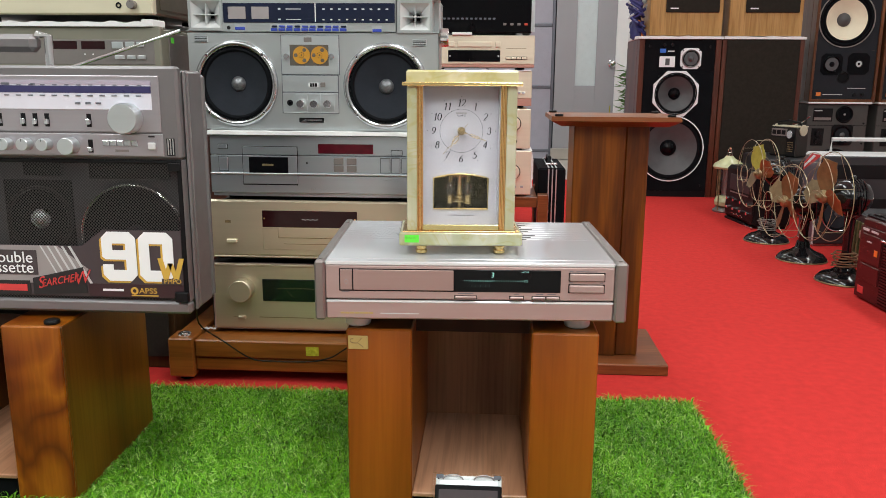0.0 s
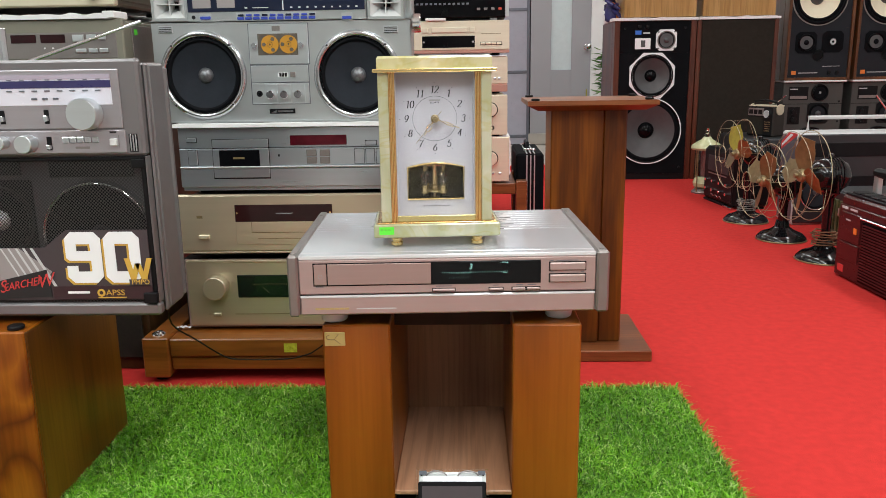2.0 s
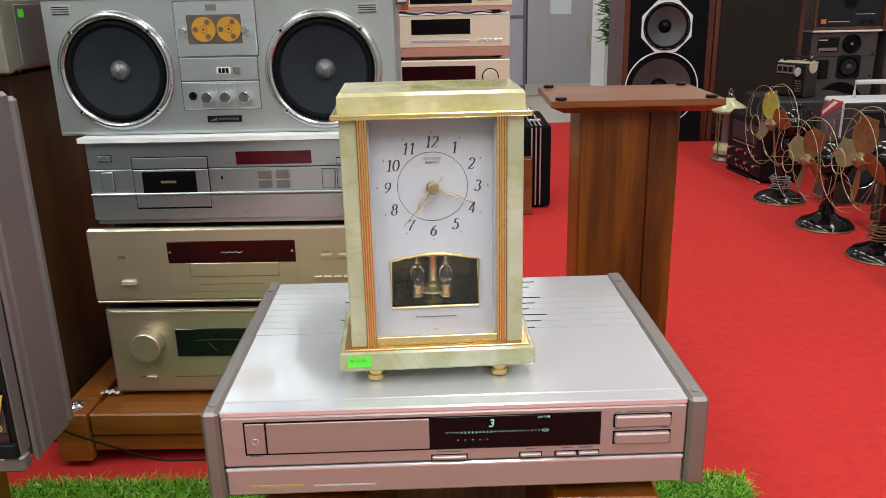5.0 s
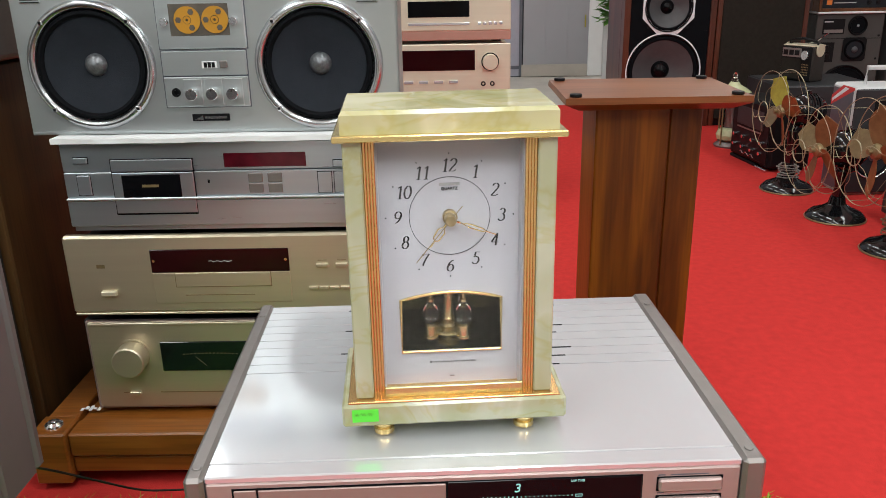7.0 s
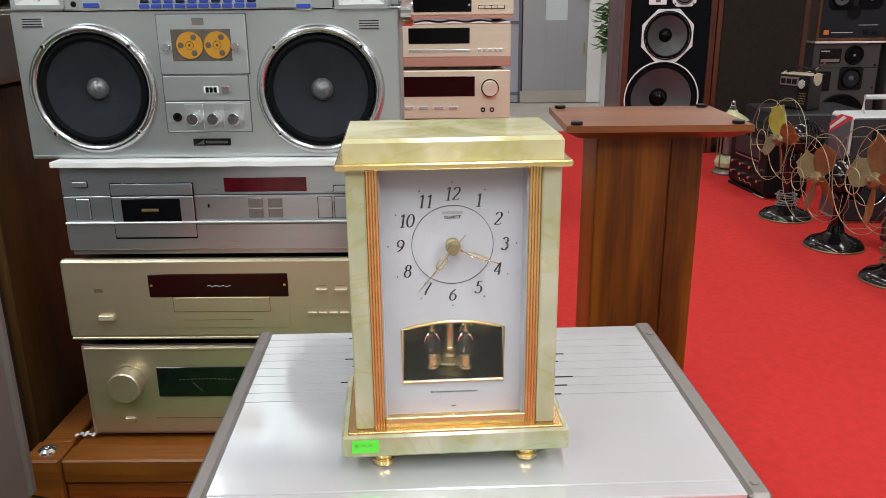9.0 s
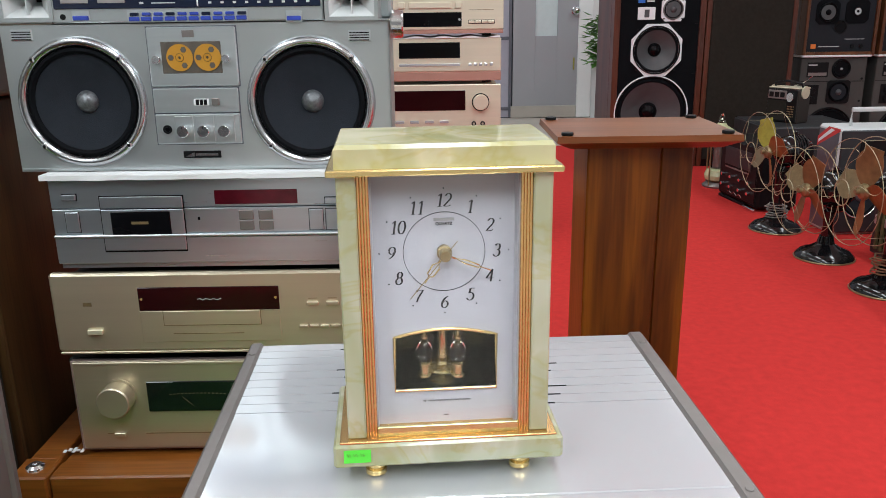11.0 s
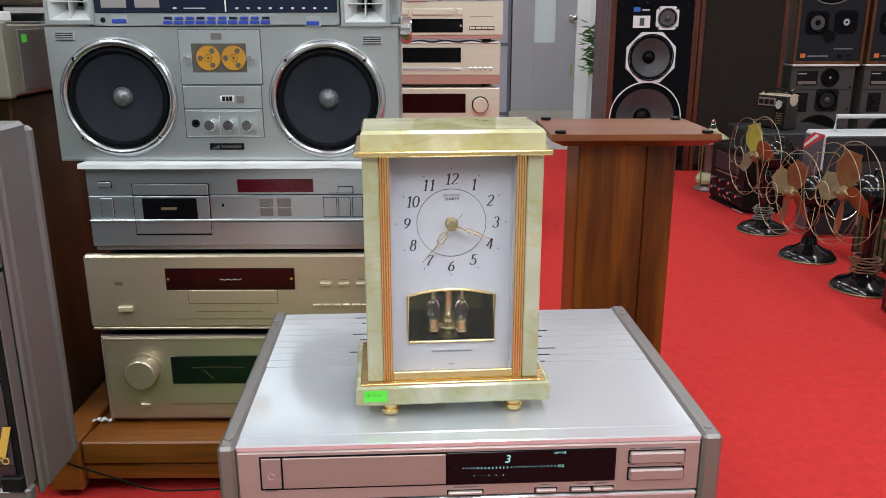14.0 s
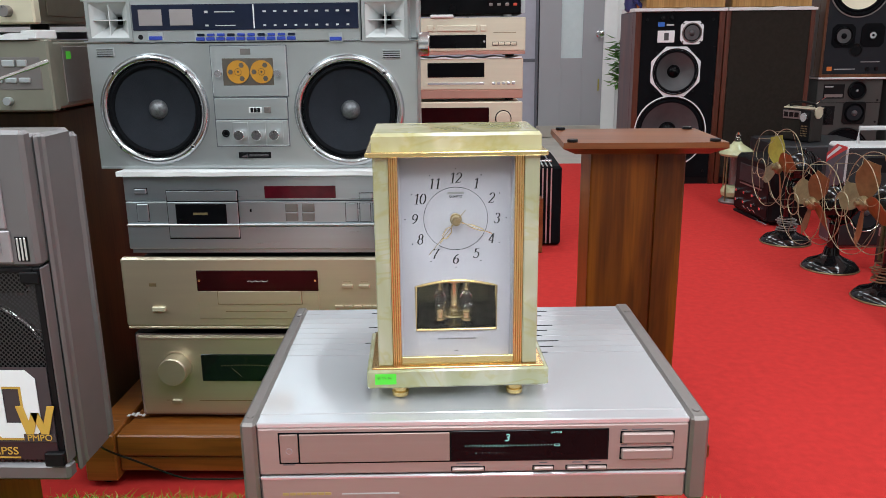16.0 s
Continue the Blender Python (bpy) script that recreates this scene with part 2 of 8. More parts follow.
MAT = dict(
    carpet=surface("red_carpet", (0.525, 0.034, 0.030), 0.95, var=0.10, scale=45, bump=0.9, bump_scale=420, spec=0.1),
    wall=surface("wall_paint", (0.5, 0.5, 0.5), 0.7, var=0.04, scale=3, bump=0.1),
    ceiling=surface("ceiling_paint", (0.87, 0.87, 0.86), 0.8, var=0.03, scale=3),
    # pale so that the added unseen floor bounces light up to the ceiling
    tile=surface("floor_tile", (0.47, 0.43, 0.38), 0.35, var=0.12, scale=4),
    stand_wood=wood("stand_wood", (0.140, 0.034, 0.003), (0.265, 0.070, 0.006), (0.37, 0.108, 0.010), size=2.4, pore=0.3),
    swirl_wood=swirl("swirl_wood", (0.095, 0.020, 0.003), (0.20, 0.047, 0.004), (0.33, 0.100, 0.007)),
    side_veneer=wood("side_veneer", (0.055, 0.017, 0.002), (0.120, 0.041, 0.003), (0.175, 0.068, 0.005), size=1.8),
    # near-black veneer: the shade under the CD player is put into its colour
    shaded_veneer=surface("shaded_veneer", (0.028, 0.012, 0.007), 0.4, var=0.35, scale=20, stretch=(1, 1, 0.1), spec=0.12),
    chamber=surface("chamber_mirror", (0.042, 0.038, 0.016), 0.10, 0.9, var=0.15, rough_var=0.03),
    brass_plate=surface("brass_plate", (0.50, 0.38, 0.14), 0.4, 0.2, var=0.08),
    bronze_blade=surface("bronze_blade", (0.21, 0.13, 0.055), 0.38, 0.35, var=0.25, scale=30),
    cage_brass=surface("cage_brass", (0.36, 0.32, 0.20), 0.3, 0.45, var=0.25, scale=30),
    foot_silver=surface("foot_silver", (0.60, 0.58, 0.57), 0.5, 0.2, var=0.04),
    rim_chrome=surface("rim_chrome", (0.50, 0.51, 0.53), 0.24, 0.97, var=0.04, rough_var=0.03),
    crimson=surface("crimson_display", (0.075, 0.004, 0.010), 0.15, var=0.3, scale=30, spec=0.3),
    reel_back=surface("reel_window", (0.11, 0.095, 0.08), 0.2, var=0.2, scale=40),
    pale_gold=surface("pale_gold", (0.62, 0.54, 0.26), 0.22, 0.75, var=0.06),
    figured_wood=wood("figured_wood", (0.075, 0.018, 0.002), (0.220, 0.064, 0.004), (0.36, 0.128, 0.010), size=2.0, coat=0.04, rough=0.42),
    stand_wood_y=wood("stand_wood_flat", (0.36, 0.175, 0.095), (0.50, 0.255, 0.145), (0.60, 0.325, 0.20), along="y", size=1.6),
    inner_wood=wood("inner_wood", (0.28, 0.13, 0.07), (0.40, 0.195, 0.105), (0.48, 0.25, 0.145), size=1.6),
    red_wood=wood("red_wood", (0.15, 0.045, 0.014), (0.21, 0.067, 0.022), (0.26, 0.09, 0.032), along="x"),
    plinth_wood=wood("plinth_wood", (0.17, 0.052, 0.009), (0.25, 0.080, 0.013), (0.31, 0.108, 0.019), along="x"),
    oak=wood("light_oak", (0.33, 0.175, 0.052), (0.41, 0.225, 0.072), (0.49, 0.285, 0.10), size=0.6),
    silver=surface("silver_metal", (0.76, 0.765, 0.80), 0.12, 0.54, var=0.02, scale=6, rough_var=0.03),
    # pink of these two metals includes the red carpet's reflection, painted in
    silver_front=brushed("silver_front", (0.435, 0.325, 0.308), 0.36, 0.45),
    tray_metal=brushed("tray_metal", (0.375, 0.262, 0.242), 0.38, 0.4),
    side_grey=surface("side_grey", (0.26, 0.235, 0.225), 0.42, 0.7, var=0.05, scale=20),
    champagne=brushed("champagne_metal", (0.63, 0.56, 0.42), 0.33, 0.76),
    pale_champagne=brushed("pale_champagne", (0.78, 0.71, 0.56), 0.42, 0.45),
    steel=brushed("blue_steel", (0.50, 0.545, 0.59), 0.30, 0.86),
    box_silver=surface("boombox_silver", (0.54, 0.57, 0.575), 0.33, 0.78, var=0.03, scale=5, bump=0.05, bump_scale=1200),
    panel_silver=brushed("panel_silver", (0.61, 0.65, 0.665), 0.34, 0.82),
    warm_silver=surface("warm_silver", (0.20, 0.19, 0.195), 0.38, 0.55, var=0.04, scale=8),
    warm_panel=brushed("warm_panel", (0.41, 0.385, 0.41), 0.34, 0.7),
    grey_amp=surface("grey_amp", (0.25, 0.24, 0.19), 0.42, 0.4, var=0.06, scale=10),
    cream_amp=brushed("cream_amp", (0.70, 0.64, 0.48), 0.45, 0.5),
    chrome=surface("chrome", (0.74, 0.75, 0.77), 0.12, 0.96, var=0.02, rough_var=0.04),
    gold=surface("gold", (0.80, 0.61, 0.27), 0.20, 0.85, var=0.05, rough_var=0.05),
    copper=surface("copper_gold", (0.74, 0.47, 0.20), 0.22, 0.85, var=0.06, rough_var=0.05),
    brass=surface("aged_brass", (0.27, 0.20, 0.10), 0.34, 0.5, var=0.25, scale=30),
    olive_brass=surface("olive_brass", (0.40, 0.36, 0.06), 0.35, 0.35, var=0.2, scale=30),
    copper_blade=surface("copper_blade", (0.26, 0.115, 0.035), 0.42, 0.25, var=0.25, scale=30),
    black=surface("black_plastic", (0.006, 0.006, 0.007), 0.45, var=0.15, spec=0.18),
    gloss_black=surface("gloss_black", (0.004, 0.004, 0.005), 0.08, var=0.1, rough_var=0.02, spec=0.15),
    enamel=surface("black_enamel", (0.006, 0.006, 0.007), 0.1, var=0.1, rough_var=0.04, spec=0.6),
    matte_black=surface("matte_black", (0.004, 0.0045, 0.006), 0.8, var=0.15, bump=0.2, spec=0.1),
    cone_black=surface("cone_black", (0.014, 0.016, 0.021), 0.7, spec=0.25, var=0.12, bump=0.3, bump_scale=600),
    cone_grey=surface("cone_grey", (0.075, 0.075, 0.08), 0.5, var=0.12, scale=20),
    cone_cream=surface("cone_cream", (0.82, 0.76, 0.58), 0.7, var=0.05),
    dark_red=surface("display_red", (0.020, 0.003, 0.004), 0.1, var=0.2, rough_var=0.02, spec=0.25),
    green_black=surface("display_green", (0.006, 0.012, 0.009), 0.08, var=0.2, rough_var=0.02),
    fabric=surface("grille_cloth", (0.026, 0.022, 0.018), 0.95, spec=0.1, var=0.15, scale=60, bump=0.5, bump_scale=900),
    white=surface("white_paint", (0.84, 0.84, 0.84), 0.5, var=0.02),
    dial=surface("dial_white", (0.395, 0.39, 0.425), 0.35, var=0.01),
    ink=surface("ink_black", (0.012, 0.012, 0.014), 0.5, var=0.05),
    foam=surface("white_foam", (0.80, 0.80, 0.80), 0.8, var=0.04, bump=0.4, bump_scale=150),
    lime=surface("lime_sticker", (0.12, 0.78, 0.05), 0.5, var=0.03),
    blue=surface("blue_plastic", (0.03, 0.06, 0.38), 0.4, var=0.05),
    navy=surface("navy_print", (0.010, 0.015, 0.036), 0.12, var=0.15, rough_var=0.03),
    amber=surface("amber_plastic", (0.50, 0.24, 0.025), 0.35, var=0.05),
    board=surface("card_board", (0.055, 0.040, 0.045), 0.55, var=0.06),
    board_grey=surface("card_grey", (0.30, 0.27, 0.27), 0.5, var=0.05),
    print_white=surface("print_white", (0.86, 0.87, 0.89), 0.5, var=0.02),
    print_gold=surface("print_gold", (0.62, 0.38, 0.06), 0.5, var=0.04),
    print_red=surface("print_red", (0.62, 0.05, 0.05), 0.5, var=0.05),
    pale_print=surface("pale_print", (0.55, 0.55, 0.56), 0.5, var=0.03),
    # pale tuner scale: white reflection on the dial glass painted as colour
    dial_glare=surface("tuner_glare", (0.66, 0.66, 0.74), 0.25, var=0.04),
    onyx=onyx("onyx"),
    honey_onyx=onyx("honey_onyx", (1.28, 1.18, 1.0)),
    perf=perforated("perforated_black", (0.045, 0.042, 0.043), 0.0036, 0.42),
    clear=glass("clear_glass"),
    vfd=glowing("display_glow", (0.45, 0.95, 0.88), 0.55),
    lit_red=glowing("red_glow", (1.0, 0.12, 0.06), 0.25),
    door_grey=surface("door_paint", (0.36, 0.36, 0.385), 0.45, var=0.03, scale=3),
    frosted=surface("frosted_pane", (0.62, 0.70, 0.72), 0.3, var=0.04),
    lavender=surface("partition_panel", (0.40, 0.40, 0.47), 0.3, var=0.04),
    mullion=surface("mullion_grey", (0.16, 0.17, 0.2), 0.4, 0.5, var=0.05),
    leaf=surface("leaf_green", (0.11, 0.28, 0.045), 0.5, var=0.3, scale=40),
    jade=surface("jade_enamel", (0.50, 0.52, 0.30), 0.25, var=0.2, scale=20, coat=0.4),
    maroon=surface("maroon_plastic", (0.05, 0.008, 0.009), 0.3, var=0.1),
    white_plastic=surface("white_plastic", (0.60, 0.61, 0.61), 0.4, var=0.03),
    grey_box=surface("grey_speaker", (0.055, 0.054, 0.05), 0.55, var=0.08),
    orange=surface("orange_badge", (0.75, 0.2, 0.03), 0.4, var=0.03),
    cable=surface("cable_black", (0.012, 0.010, 0.008), 0.6, var=0.1, spec=0.2),
)


# ---- mesh tools ----
class Shape:
    """Collects vertices and faces in world metres."""

    def __init__(self):
        self.v, self.f = [], []

    def add(self, verts, faces):
        n = len(self.v)
        self.v += [tuple(p) for p in verts]
        self.f += [tuple(i + n for i in q) for q in faces]
        return self

    def box(self, x0, x1, y0, y1, z0, z1, b=0.0):
        if b <= 0:
            vs = [(x, y, z) for x in (x0, x1) for y in (y0, y1) for z in (z0, z1)]
            return self.add(vs, [(0, 1, 3, 2), (4, 6, 7, 5), (0, 4, 5, 1), (2, 3, 7, 6), (0, 2, 6, 4), (1, 5, 7, 3)])
        b = min(b, (x1 - x0) * 0.49, (y1 - y0) * 0.49, (z1 - z0) * 0.49)
        lo, hi = (x0, y0, z0), (x1, y1, z1)
        vs, idx = [], {}
        for c in range(8):
            s = [(c >> a) & 1 for a in range(3)]
            for a in range(3):
                p = []
                for k in range(3):
                    e = hi[k] if s[k] else lo[k]
                    p.append(e if k == a else e - b if s[k] else e + b)
                idx[(c, a)] = len(vs)
                vs.append(p)
        fs = []
        for a in range(3):
            u, w = [k for k in range(3) if k != a]
            for side in (0, 1):
                q = [idx[((side << a) | (i << u) | (j << w), a)] for i, j in ((0, 0), (1, 0), (1, 1), (0, 1))]
                fs.append(q)
            for i in (0, 1):
                for j in (0, 1):
                    c0 = (i << u) | (j << w)
                    c1 = c0 | (1 << a)
                    fs.append([idx[(c0, u)], idx[(c1, u)], idx[(c1, w)], idx[(c0, w)]])
        for c in range(8):
            fs.append([idx[(c, 0)], idx[(c, 1)], idx[(c, 2)]])
        return self.add(vs, fs)

    def lathe(self, centre, profile, axis="z", seg=32, turn=0.0, squash=(1, 1), caps=True):
        """Turns (radius, height) pairs about an axis; 'y' points to the viewer's side as negative heights."""
        cx, cy, cz = centre
        rings, n = [], len(self.v)
        for r, h in profile:
            for k in range(seg):
                a = turn + 2 * math.pi * k / seg
                u, w = r * math.cos(a) * squash[0], r * math.sin(a) * squash[1]
                p = {"z": (u, w, h), "y": (u, h, w), "x": (h, u, w)}[axis]
                rings.append((cx + p[0], cy + p[1], cz + p[2]))
        fs = []
        for i in range(len(profile) - 1):
            for k in range(seg):
                k2 = (k + 1) % seg
                fs.append((i * seg + k, i * seg + k2, (i + 1) * seg + k2, (i + 1) * seg + k))
        if caps and profile[0][0] > 1e-6:
            fs.append(tuple(range(seg)))
        if caps and profile[-1][0] > 1e-6:
            fs.append(tuple(range((len(profile) - 1) * seg, len(profile) * seg)))
        return self.add(rings, fs)

    def cyl(self, centre, r, h0, h1, axis="z", seg=24, b=0.0):
        if b:
            return self.lathe(centre, [(r - b, h0), (r, h0 + b * (1 if h1 > h0 else -1)), (r, h1 - b * (1 if h1 > h0 else -1)), (r - b, h1)], axis, seg)
        return self.lathe(centre, [(r, h0), (r, h1)], axis, seg)

    def ring(self, centre, r0, r1, h0, h1, axis="y", seg=40):
        """A flat ring with thickness, open in the middle."""
        n = [(r0, h0), (r1, h0), (r1, h1), (r0, h1), (r0, h0)]
        cx, cy, cz = centre
        vs, fs = [], []
        for r, h in n[:4]:
            for k in range(seg):
                a = 2 * math.pi * k / seg
                u, w = r * math.cos(a), r * math.sin(a)
                p = {"z": (u, w, h), "y": (u, h, w), "x": (h, u, w)}[axis]
                vs.append((cx + p[0], cy + p[1], cz + p[2]))
        for i in range(4):
            j = (i + 1) % 4
            for k in range(seg):
                k2 = (k + 1) % seg
                fs.append((i * seg + k, i * seg + k2, j * seg + k2, j * seg + k))
        return self.add(vs, fs)

    def tube(self, pts, r, seg=8, closed=False):
        pts = [Vector(p) for p in pts]
        n = len(pts)
        vs, fs = [], []
        up = Vector((0.13, 0.31, 0.94))
        for i, p in enumerate(pts):
            a = pts[i - 1] if (i or closed) else p
            c = pts[(i + 1) % n] if (i < n - 1 or closed) else p
            d = (c - a).normalized()
            s = d.cross(up)
            s = s.normalized() if s.length > 1e-4 else d.orthogonal().normalized()
            t = s.cross(d)
            for k in range(seg):
                w = 2 * math.pi * k / seg
                vs.append(p + r * (math.cos(w) * s + math.sin(w) * t))
        for i in range(n if closed else n - 1):
            j = (i + 1) % n
            for k in range(seg):
                k2 = (k + 1) % seg
                fs.append((i * seg + k, i * seg + k2, j * seg + k2, j * seg + k))
        if not closed:
            fs += [tuple(range(seg)), tuple(range((n - 1) * seg, n * seg))]
        return self.add(vs, fs)

    def prism(self, outline, y0, y1):
        """An outline in x and z, given depth along y."""
        n = len(outline)
        vs = [(x, y0, z) for x, z in outline] + [(x, y1, z) for x, z in outline]
        fs = [tuple(range(n)), tuple(range(n, 2 * n))] + [(i, (i + 1) % n, n + (i + 1) % n, n + i) for i in range(n)]
        return self.add(vs, fs)

    def text(self, words, x, y, z, size, align="CENTER", shear=0.0, depth=0.0006, widen=1.0):
        """Words facing -y, centred on z."""
        cu = bpy.data.curves.new("lettering", "FONT")
        cu.body, cu.size, cu.align_x, cu.align_y = words, size, align, "CENTER"
        cu.shear, cu.extrude, cu.resolution_u = shear, depth / 2, 3
        ob = new("lettering", cu)
        me = bpy.data.meshes.new_from_object(ob.evaluated_get(bpy.context.evaluated_depsgraph_get()))
        vs = [(x + p.co.x * widen, y - p.co.z, z + p.co.y) for p in me.vertices]
        self.add(vs, [tuple(q.vertices) for q in me.polygons])
        bpy.data.objects.remove(ob)
        bpy.data.meshes.remove(me)
        bpy.data.curves.remove(cu)
        return self


def S():
    return Shape()


def thing(name, loc, label, category, group="", kind=""):
    ob = new(name)
    ob.empty_display_size = 0.05
    ob.location = loc
    ob["base"] = loc
    return tagged(ob, label, category, group, kind)


def root_of(ob):
    while ob.parent:
        ob = ob.parent
    return ob


def part(name, shape, material, parent=None, label="", smooth=35):
    while parent and parent.parent and parent.parent.parent:
        parent = parent.parent
    o = Vector(root_of(parent)["base"]) if parent else Vector((0, 0, 0))
    me = bpy.data.meshes.new(name)
    me.from_pydata([Vector(p) - o for p in shape.v], [], shape.f)
    bm = bmesh.new()
    bm.from_mesh(me)
    bmesh.ops.recalc_face_normals(bm, faces=bm.faces)
    bm.to_mesh(me)
    bm.free()
    if smooth:
        me.polygons.foreach_set("use_smooth", [True] * len(me.polygons))
        me.set_sharp_from_angle(angle=radians(smooth))
    me.materials.append(MAT[material])
    ob = new(name, me)
    if parent:
        ob.parent = parent
    if label:
        ob["label"] = label
    return ob


def solid(name, shape, material, label, category, kind="", group=""):
    """A thing that is one plain mesh."""
    ob = part(name, shape, material)
    return tagged(ob, label, category, group, kind)


def holed_plate(x0, x1, y0, y1, cells, n=64):
    """A plate built of stacked cells (z0, z1, hole); a hole is (x, z, radius) and goes right through."""
    s = S()
    for z0, z1, hole in cells:
        if hole is None:
            s.box(x0, x1, y0, y1, z0, z1)
            continue
        cx, cz, r = hole
        corners = sorted(math.atan2(z - cz, x - cx) % (2 * math.pi) for x in (x0, x1) for z in (z0, z1))
        angles = [2 * math.pi * k / n for k in range(n)]
        for a in corners:
            angles[min(range(n), key=lambda k: abs(angles[k] - a))] = a
        inner, outer = [], []
        for a in angles:
            c, q = math.cos(a), math.sin(a)
            t = min((x1 - cx) / c if c > 1e-9 else (x0 - cx) / c if c < -1e-9 else 9, (z1 - cz) / q if q > 1e-9 else (z0 - cz) / q if q < -1e-9 else 9)
            inner.append((cx + r * c, cz + r * q))
            outer.append((cx + t * c, cz + t * q))
        vs = [(x, yy, z) for yy in (y0, y1) for ring in (inner, outer) for x, z in ring]
        fs = []
        for k in range(n):
            m = (k + 1) % n
            fs += [(k, m, n + m, n + k), (2 * n + k, 3 * n + k, 3 * n + m, 2 * n + m), (k, 2 * n + k, 2 * n + m, m)]
        s.add(vs, fs)
    return s


# ---- the room ----
RX0, RX1, RY0, RY1 = -2.6, 3.4, -6.8, 5.75
solid("floor", S().box(-1.25, 2.75, -0.85, 4.35, -0.06, 0.0), "carpet", "bright red needle-felt carpet over the shop floor", "carpet", "structure")
# added unseen floor: limits the carpet's red bounce and lifts the ceiling
solid("floor_3", S().box(RX0, RX1, RY0, 4.35, -0.12, -0.061).box(RX0, RX1, RY0, -0.85, -0.06, -0.004).box(RX0, -1.25, -0.85, 4.35, -0.06, -0.004).box(2.75, RX1, -0.85, 4.35, -0.06, -0.004), "tile", "unseen pale floor added round the carpet to bounce neutral light", "floor", "structure")
solid("floor_2", S().box(RX0, RX1, 4.35, RY1, -0.06, -0.004), "tile", "brown tiled floor in front of the grey door", "floor", "structure")
solid("wall_west", S().box(RX0 - 0.12, RX0, RY0, RY1, 0, CEILING_Z), "wall", "plain pale grey painted wall", "wall", "structure")
solid("wall_east", S().box(RX1, RX1 + 0.12, RY0, RY1, 0, CEILING_Z), "wall", "plain pale grey painted wall", "wall", "structure")
solid("wall_south", S().box(RX0 - 0.12, RX1 + 0.12, RY0 - 0.12, RY0, 0, CEILING_Z), "wall", "plain pale grey painted wall", "wall", "structure")
solid("ceiling", S().box(RX0 - 0.12, RX1 + 0.12, RY0 - 0.12, RY1 + 0.12, CEILING_Z, CEILING_Z + 0.1), "ceiling", "flat white painted ceiling", "ceiling", "structure")
for lx, ly, watts in LAMP_SPOTS:
    fx = thing("ceiling_light", (lx, ly, CEILING_Z), "flat white rectangular ceiling light panel", "lamp", "ceiling lights")
    part("housing", S().box(lx - 0.19, lx + 0.19, ly - 0.62, ly + 0.62, CEILING_Z - 0.028, CEILING_Z - 0.002, 0.004), "white", fx)

# ---- artificial turf ----
def turf(x0, x1, y0, y1, count):
    rng = np.random.default_rng(7)
    px = rng.uniform(x0, x1, count)
    py = rng.uniform(y0, y1, count)
    h = rng.uniform(0.005, 0.021, count)
    a = rng.uniform(0, 2 * math.pi, count)
    lean = rng.uniform(0.35, 1.75, count) * h
    la = rng.uniform(0, 2 * math.pi, count)
    curl = rng.uniform(-0.5, 0.5, count) * lean
    w = rng.uniform(0.0006, 0.0013, count)
    ca, sa = np.cos(a) * w, np.sin(a) * w
    lx, ly = np.cos(la) * lean, np.sin(la) * lean
    kx, ky = -np.sin(la) * curl, np.cos(la) * curl
    z0 = np.full(count, 0.003)
    tip = rng.uniform(0.75, 1.15, count)
    v = np.stack([
        np.stack([px - ca, py - sa, z0], 1), np.stack([px + ca, py + sa, z0], 1),
        np.stack([px + ca * 0.8 + lx * 0.4, py + sa * 0.8 + ly * 0.4, z0 + h * 0.85], 1),
        np.stack([px - ca * 0.8 + lx * 0.4, py - sa * 0.8 + ly * 0.4, z0 + h * 0.85], 1),
        np.stack([px + lx + kx, py + ly + ky, z0 + h * tip], 1)], 1).reshape(-1, 3)
    i = np.arange(count) * 5
    me = bpy.data.meshes.new("turf_pile")
    me.vertices.add(count * 5)
    me.vertices.foreach_set("co", v.ravel())
    loops = np.stack([i, i + 1, i + 2, i + 3, i + 3, i + 2, i + 4], 1).ravel()
    me.loops.add(len(loops))
    me.loops.foreach_set("vertex_index", loops)
    me.polygons.add(count * 2)
    me.polygons.foreach_set("loop_start", np.stack([np.arange(count) * 7, np.arange(count) * 7 + 4], 1).ravel())
    me.update(calc_edges=True)
    me.validate()
    return me


def turf_material():
    m, nt, p = base_material("turf_green")
    g = nt.nodes.new("ShaderNodeNewGeometry")
    col = ramp(nt, g.outputs["Random Per Island"], [(0.0, (0.008, 0.05, 0.002)), (0.35, (0.12, 0.39, 0.012)), (0.85, (0.29, 0.66, 0.040)), (1.0, (0.66, 0.85, 0.34))])
    v = coords(nt, (4, 4, 4))
    n = node(nt, "ShaderNodeTexNoise", Scale=1.0, Detail=3.0)
    nt.links.new(v, n.inputs["Vector"])
    pc = ramp(nt, n.outputs["Fac"], [(0.35, (0.55, 0.62, 0.55)), (0.6, (1, 1, 1))])
    mul = nt.nodes.new("ShaderNodeMix")
    mul.data_type, mul.blend_type = "RGBA", "MULTIPLY"
    mul.inputs[0].default_value = 1.0
    nt.links.new(col, mul.inputs[6])
    nt.links.new(pc, mul.inputs[7])
    nt.links.new(mul.outputs[2], p.inputs["Base Color"])
    p.inputs["Roughness"].default_value = 0.4
    p.inputs["Specular IOR Level"].default_value = 0.25
    return m


MAT["turf"] = turf_material()
MAT["turf_back"] = surface("turf_backing", (0.03, 0.11, 0.008), 0.9, var=0.2)
turf_mat = thing("grass_mat", (-0.6, -0.4, 0.0), "bright green artificial grass mat lying on red carpet", "grass mat")
# backing runs on in front, out of view, to temper red reflections
part("backing", S().box(-1.75, 0.452, -0.42, 0.51, 0.0005, 0.004), "turf_back", turf_mat)
blades = new("turf_pile", turf(-0.72, 0.458, -0.12, 0.516, 190000))
